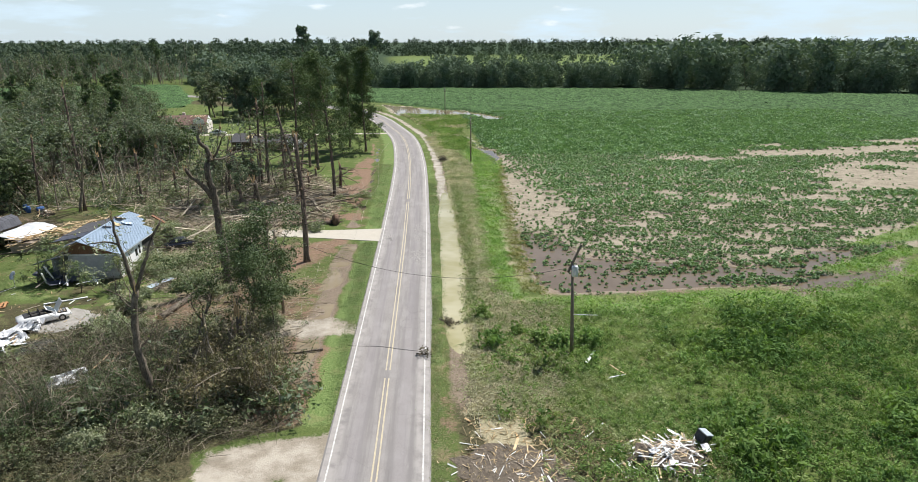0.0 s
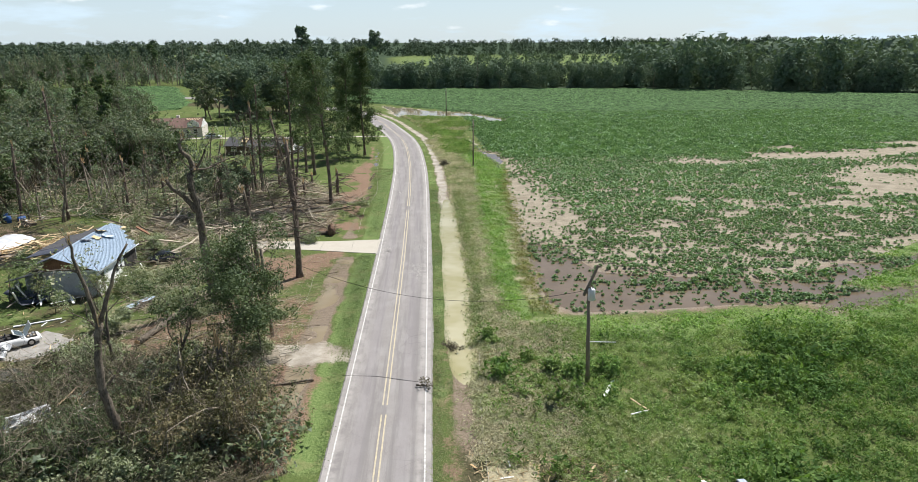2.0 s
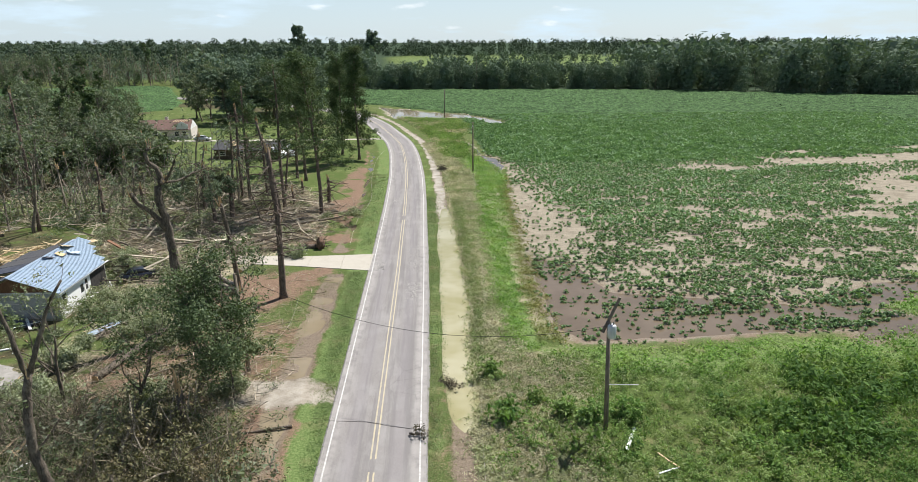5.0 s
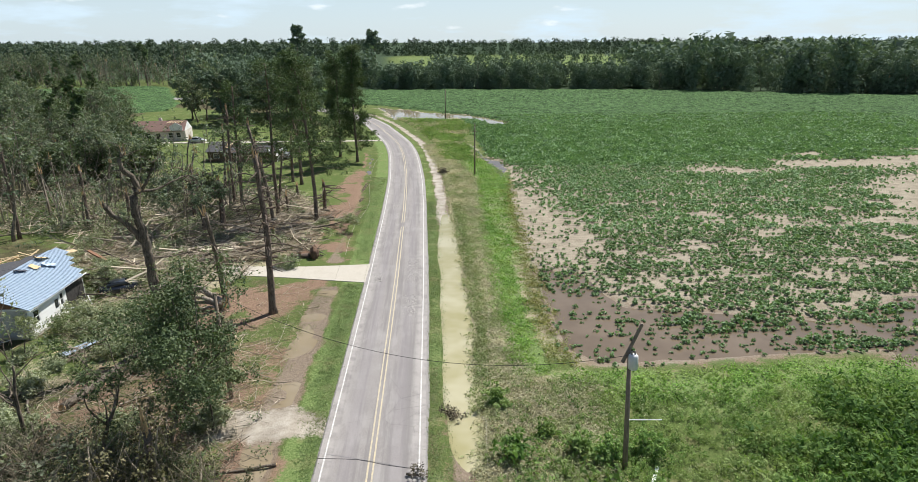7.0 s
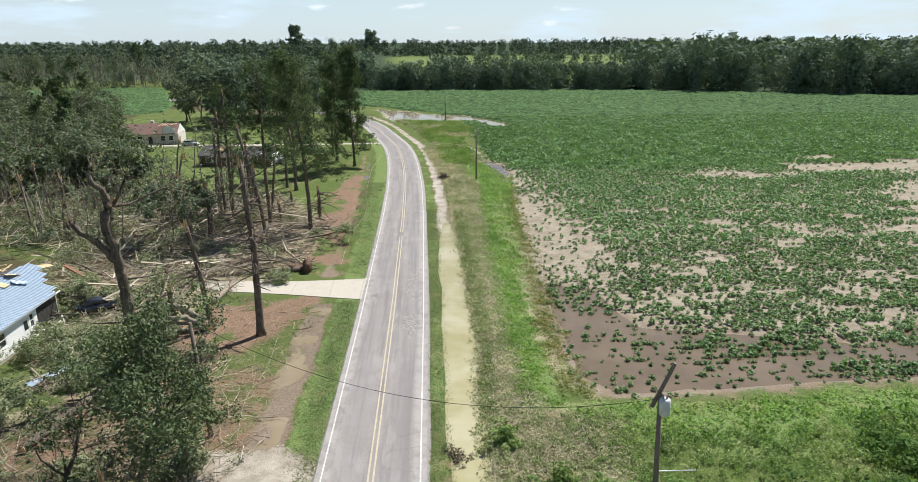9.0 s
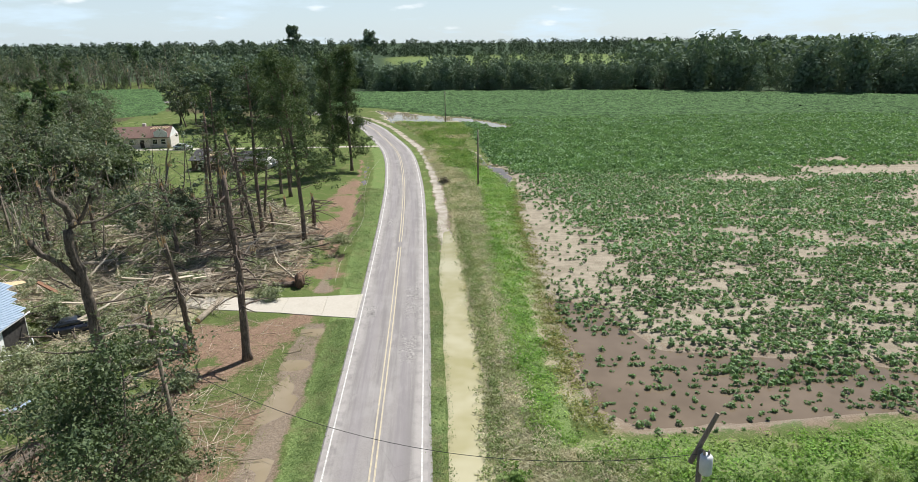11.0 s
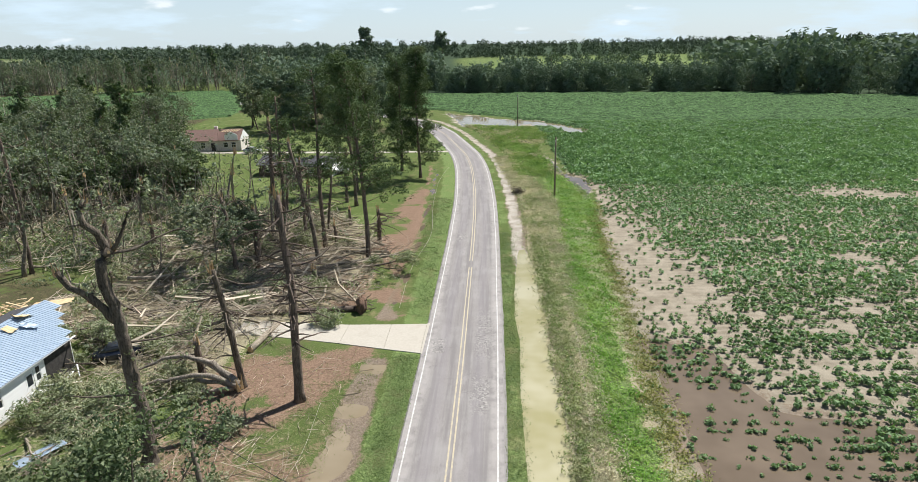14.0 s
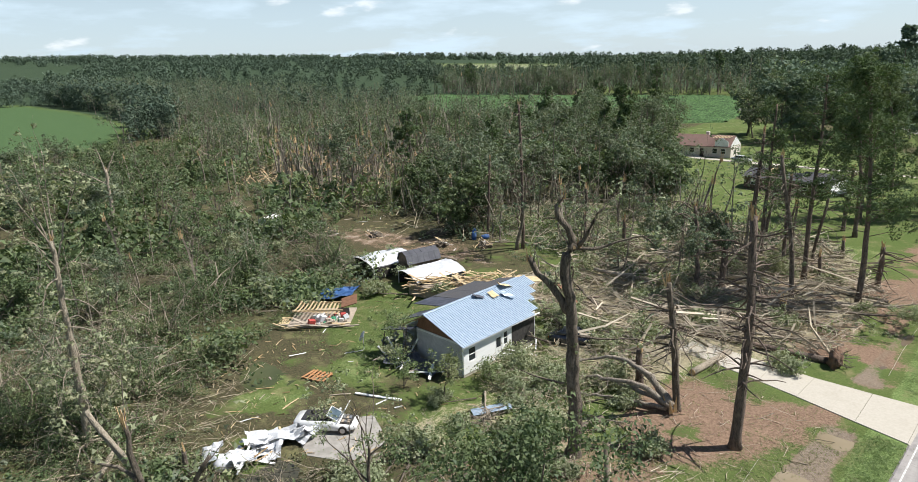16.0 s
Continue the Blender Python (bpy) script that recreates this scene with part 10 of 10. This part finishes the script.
for n, (x, y, z, rot, s) in enumerate(((-37.4, 77.5, 2.9, 2.6, 0.9), (-36.6, 79.5, 1.6, 2.2, 1.2), (-36.0, 77.0, 0.9, 3.0, 1.1), (-38.5, 79.8, 2.6, 1.2, 0.8), (-34.4, 78.2, 0.2, 2.0, 1.2), (-33.6, 81.0, 0.2, 1.0, 1.3), (-57.4, 79.2, 0.6, 2.6, 1.0), (-55.2, 77.6, 0.9, 0.6, 0.9), (-56.4, 77.0, 0.3, 3.6, 1.0))):
    copy_thing(F5, Matrix.Identity(4)).matrix_basis = Matrix.Translation((x, y, z)) @ Euler((0, 0.25 if z > 1 else 0.0, rot)).to_matrix().to_4x4() @ Matrix.Diagonal((s, s, s, 1))


def broken_pallet(x, y, rot):
    """A torn wooden rack of orange boards on two bearers."""
    o = thing("broken_pallet", pose(x, y, gz(x, y) + 0.03, 0, 0, rot), "broken orange wooden pallet lying on the lawn", "pallet")
    for k in range(3):
        part("bearer", mesh_bm("bearer", box(bmesh.new(), -1.1, -0.7 + 0.65 * k, 0, 1.1, -0.6 + 0.65 * k, 0.12, 0.01), ORANGEWOOD), o)
    for k in range(6):
        part("slat", mesh_bm("slat", box(bmesh.new(), -0.11, -0.8, 0.124, 0.11, 0.75, 0.15, 0.005), ORANGEWOOD), o, "", pose(-0.95 + 0.38 * k, 0.04 * (k % 3), 0.01 * (k % 2), 3 * (k % 2), 0, 5 * (k % 3) - 4))


ORANGEWOOD = plain("orange_wood", (0.36, 0.17, 0.07), (0.5, 0.27, 0.13), 5, 0.8, stretch=(0.3, 2, 2))
broken_pallet(-47.0, 60.1, 20)


def barrel(x, y, lean, s, material, label):
    o = thing("barrel", pose(x, y, gz(x, y) + (0.3 * s if lean else 0), lean, 0, 30 * x), label, "barrel", "drums on the back lot")
    v, f = tubes([(np.array([(0, 0, 0), (0, 0, 0.04), (0, 0, 0.3), (0, 0, 0.32), (0, 0, 0.6), (0, 0, 0.62), (0, 0, 0.88), (0, 0, 0.92)]) * s, np.array([0.27, 0.29, 0.29, 0.305, 0.305, 0.29, 0.29, 0.27]) * s)], 16)
    part("drum", mesh_np("drum", v, f, material, smooth=True), o)
    v, f = tubes([(np.array([(0.12, 0, 0.92), (0.12, 0, 0.96)]) * s, np.array([0.04, 0.035]) * s)], 8)
    part("cap", mesh_np("cap", v, f, WHITE), o)


BLUEPLASTIC = plain("blue_plastic", (0.04, 0.11, 0.3), (0.07, 0.16, 0.4), 3, 0.45)
for n, (x, y, lean) in enumerate(((-67.7, 98.7, 0), (-66.8, 99.4, 90), (-69.0, 100.0, 0))):
    barrel(x, y, lean, 1.15, BLUEPLASTIC, "blue plastic drum lying on its side" if lean else "blue plastic drum standing on the dirt")


def brick_heap(x, y, n):
    o = thing("brick_heap", pose(x, y, gz(x, y), 0, 0, 15), "small heap of loose red bricks on the lawn", "bricks")
    me = mesh_bm("brick", box(bmesh.new(), -0.1, -0.048, -0.03, 0.1, 0.048, 0.03, 0.006), REDBRICK)
    r = np.random.default_rng(14)
    for k in range(n):
        a, b = r.normal() * 0.5, r.normal() * 0.4
        part("brick", me, o, "", pose(a, b, 0.04 + 0.28 * max(0, 1 - a * a - b * b) * r.random(), r.normal() * 14, r.normal() * 14, r.uniform(0, 180)))


REDBRICK = plain("red_brick", (0.3, 0.1, 0.06), (0.42, 0.17, 0.11), 9, 0.9)
brick_heap(-61.1, 76.3, 70)


# road litter: a black torn branch heap at the edge and crumbled asphalt
def rubble(name, x, y, w, d, n, smin, smax, material, label, category, seed, z=None):
    r = np.random.default_rng(seed)
    V, F, base = [], [], 0
    cube = np.array([(-1, -1, -1), (1, -1, -1), (1, 1, -1), (-1, 1, -1), (-1, -1, 1), (1, -1, 1), (1, 1, 1), (-1, 1, 1)], float)
    quads = np.array([(3, 2, 1, 0), (4, 5, 6, 7), (0, 1, 5, 4), (1, 2, 6, 5), (2, 3, 7, 6), (3, 0, 4, 7)])
    for _ in range(n):
        s = r.uniform(smin, smax)
        a = r.uniform(0, 6.28)
        p = cube * s * r.uniform(0.5, 1, 3) * [1, 1, 0.5] + r.normal(size=(8, 3)) * s * 0.2
        p = p @ np.array([[math.cos(a), -math.sin(a), 0], [math.sin(a), math.cos(a), 0], [0, 0, 1]])
        o = np.array([r.normal() * w * 0.4, r.normal() * d * 0.4, s * 0.3])
        V.append(p + o)
        F.append(quads + base)
        base += 8
    ob = thing(name, Matrix.Translation((x, y, gz(x, y) if z is None else z)), label, category, data=mesh_np(name, np.concatenate(V), np.concatenate(F), material))
    ob["kind"] = "stuff"
    return ob


CRUMB = plain("crumbled_asphalt", (0.2, 0.19, 0.18), (0.34, 0.32, 0.3), 6, 0.9)
rubble("asphalt_crumbs", -4.6, 86.5, 1.4, 5.0, 70, 0.015, 0.045, CRUMB, "crumbled asphalt in the nearer lane", "rubble", 51, 0.04)
rubble("asphalt_crumbs", -4.4, 77.5, 1.2, 3.5, 36, 0.015, 0.04, CRUMB, "crumbled asphalt in the nearer lane", "rubble", 52, 0.04)
rubble("asphalt_crumbs", -8.4, 83.0, 1.0, 1.0, 40, 0.015, 0.05, CRUMB, "crumbled asphalt at the driveway mouth", "rubble", 53, 0.04)
fallen("torn_branch", Matrix.Translation((-2.5, 48.8, 0.06)) @ Euler((0, 0, -0.2)).to_matrix().to_4x4(), "dark torn branch lying at the road edge", 210, 1.3, 0.08, LEAF_DEAD, 2, 0.85, 0.4)
fallen("torn_branch", stand(-0.6, 56.4, -0.9), "dark torn branch fallen into the ditch", 211, 1.6, 0.06, LEAF_DEAD, 3, 0.6, 0.4)
fallen("torn_branch", Matrix.Translation((-3.2, 143.5, 0.05)), "clump of torn twigs on the road shoulder", 212, 1.8, 0.06, LEAF_DEAD, 5, 0.4, 0.6)

LEAF_VINE = leaf_mat("withered_hanging_vines", (0.07, 0.075, 0.035), (0.25, 0.235, 0.12), (0.28, 0.225, 0.135), 0.2)
snag = thing("broken_tree", stand(-17.0, 46.2), "snapped tree with pale splintered top in the vines", "tree")
sv, sf = tubes([(np.array([(0, 0, 0), (0.1, 0.05, 2.4), (0.05, 0.2, 5.0)]), np.array([0.3, 0.26, 0.22]))], 8, gnarl=0.08)
part("trunk", mesh_np("trunk", sv, sf, BARK, smooth=True), snag)
sv, sf = splinter_top(np.random.default_rng(9), np.array([0.05, 0.2, 5.0]), 0.3, 1.5)
part("torn_top", mesh_np("torn_top", sv, sf, SPLINTER), snag, "pale splintered wood")
# dark shrubs among the weeds by the leaning pole, and the vine-hung mound across the road
for x, y, s, sd in ((4.2, 50.8, 1.2, 1), (8.2, 51.2, 1.2, 2), (3.3, 57.3, 1.1, 3), (9.6, 50.2, 1.2, 4), (12.6, 50.8, 1.1, 5), (6.2, 53.0, 0.9, 6)):
    r = np.random.default_rng(sd + 70)
    o = thing("shrub", stand(x, y, sd, s), "dark green weedy shrub in the field margin", "shrub", "shrubs by the leaning pole")
    stems = [limb(r, (0, 0, 0), (r.normal() * 0.6, r.normal() * 0.6, 1), r.uniform(0.7, 1.5), 0.03, 0.4, 0, 4, 0.3) for _ in range(9)]
    v, f = tubes(stems, 4)
    part("stem", mesh_np("stem", v, f, BARK), o)
    v, f = spray(np.concatenate([p[1:] for p, _ in stems]), 46, 0.26, 0.11, r)
    part("foliage", mesh_np("foliage", v, f, LEAF_WEED), o)
for x, y, s, sd, mat in ((-16.5, 44.3, 1.35, 1, LEAF_VINE), (-20.0, 43.0, 1.2, 2, LEAF_VINE), (-14.6, 42.2, 1.0, 3, LEAF_VINE), (-22.5, 42.0, 0.9, 4, LEAF_OAK), (-50.5, 44.0, 1.0, 8, LEAF_OAK), (-55, 48.5, 1.1, 9, LEAF_OAK), (-60.5, 46.0, 1.2, 10, LEAF_WOOD), (-64.5, 53.5, 1.1, 11, LEAF_OAK), (-56, 40.5, 1.0, 12, LEAF_OAK), (-70, 60, 1.2, 13, LEAF_OAK), (-76, 68, 1.2, 14, LEAF_WOOD), (-72, 77.5, 1.1, 15, LEAF_OAK), (-18.4, 47.2, 0.8, 5, LEAF_OAK), (-26.5, 41.0, 0.8, 6, LEAF_OAK), (-30.5, 39.5, 0.8, 7, LEAF_OAK),  (-26.4, 50.2, 0.7, 10, LEAF_BRUSH)):
    r = np.random.default_rng(sd + 80)
    o = thing("vine_mound", stand(x, y, sd, s), "broken tree smothered in hanging vines and twigs", "bush", "vine-hung broken trees")
    stems = [limb(r, (r.normal() * 0.5, r.normal() * 0.5, 0), (r.normal() * 0.7, r.normal() * 0.7, 1), r.uniform(3.0, 6.5), 0.09, 0.6, -0.5, 7, 0.2) for _ in range(16)]
    v, f = tubes(stems, 5)
    part("stem", mesh_np("stem", v, f, TWIG), o)
    pts = np.concatenate([p[2:] for p, _ in stems])
    v, f = spray(pts, 120, 0.55, 0.08, r, droop=0.8)
    part("foliage", mesh_np("foliage", v, f, mat), o)
    hang = [(np.array([p[-1 - k % 3], p[-1 - k % 3] + [r.normal() * 0.3, r.normal() * 0.3, -r.uniform(0.8, 2.2)]]), np.array([0.02, 0.01])) for p, _ in stems for k in range(6)]
    v, f = tubes(hang, 3, cap=False)
    part("vine", mesh_np("vine", v, f, TWIG), o, "pale hanging twigs")
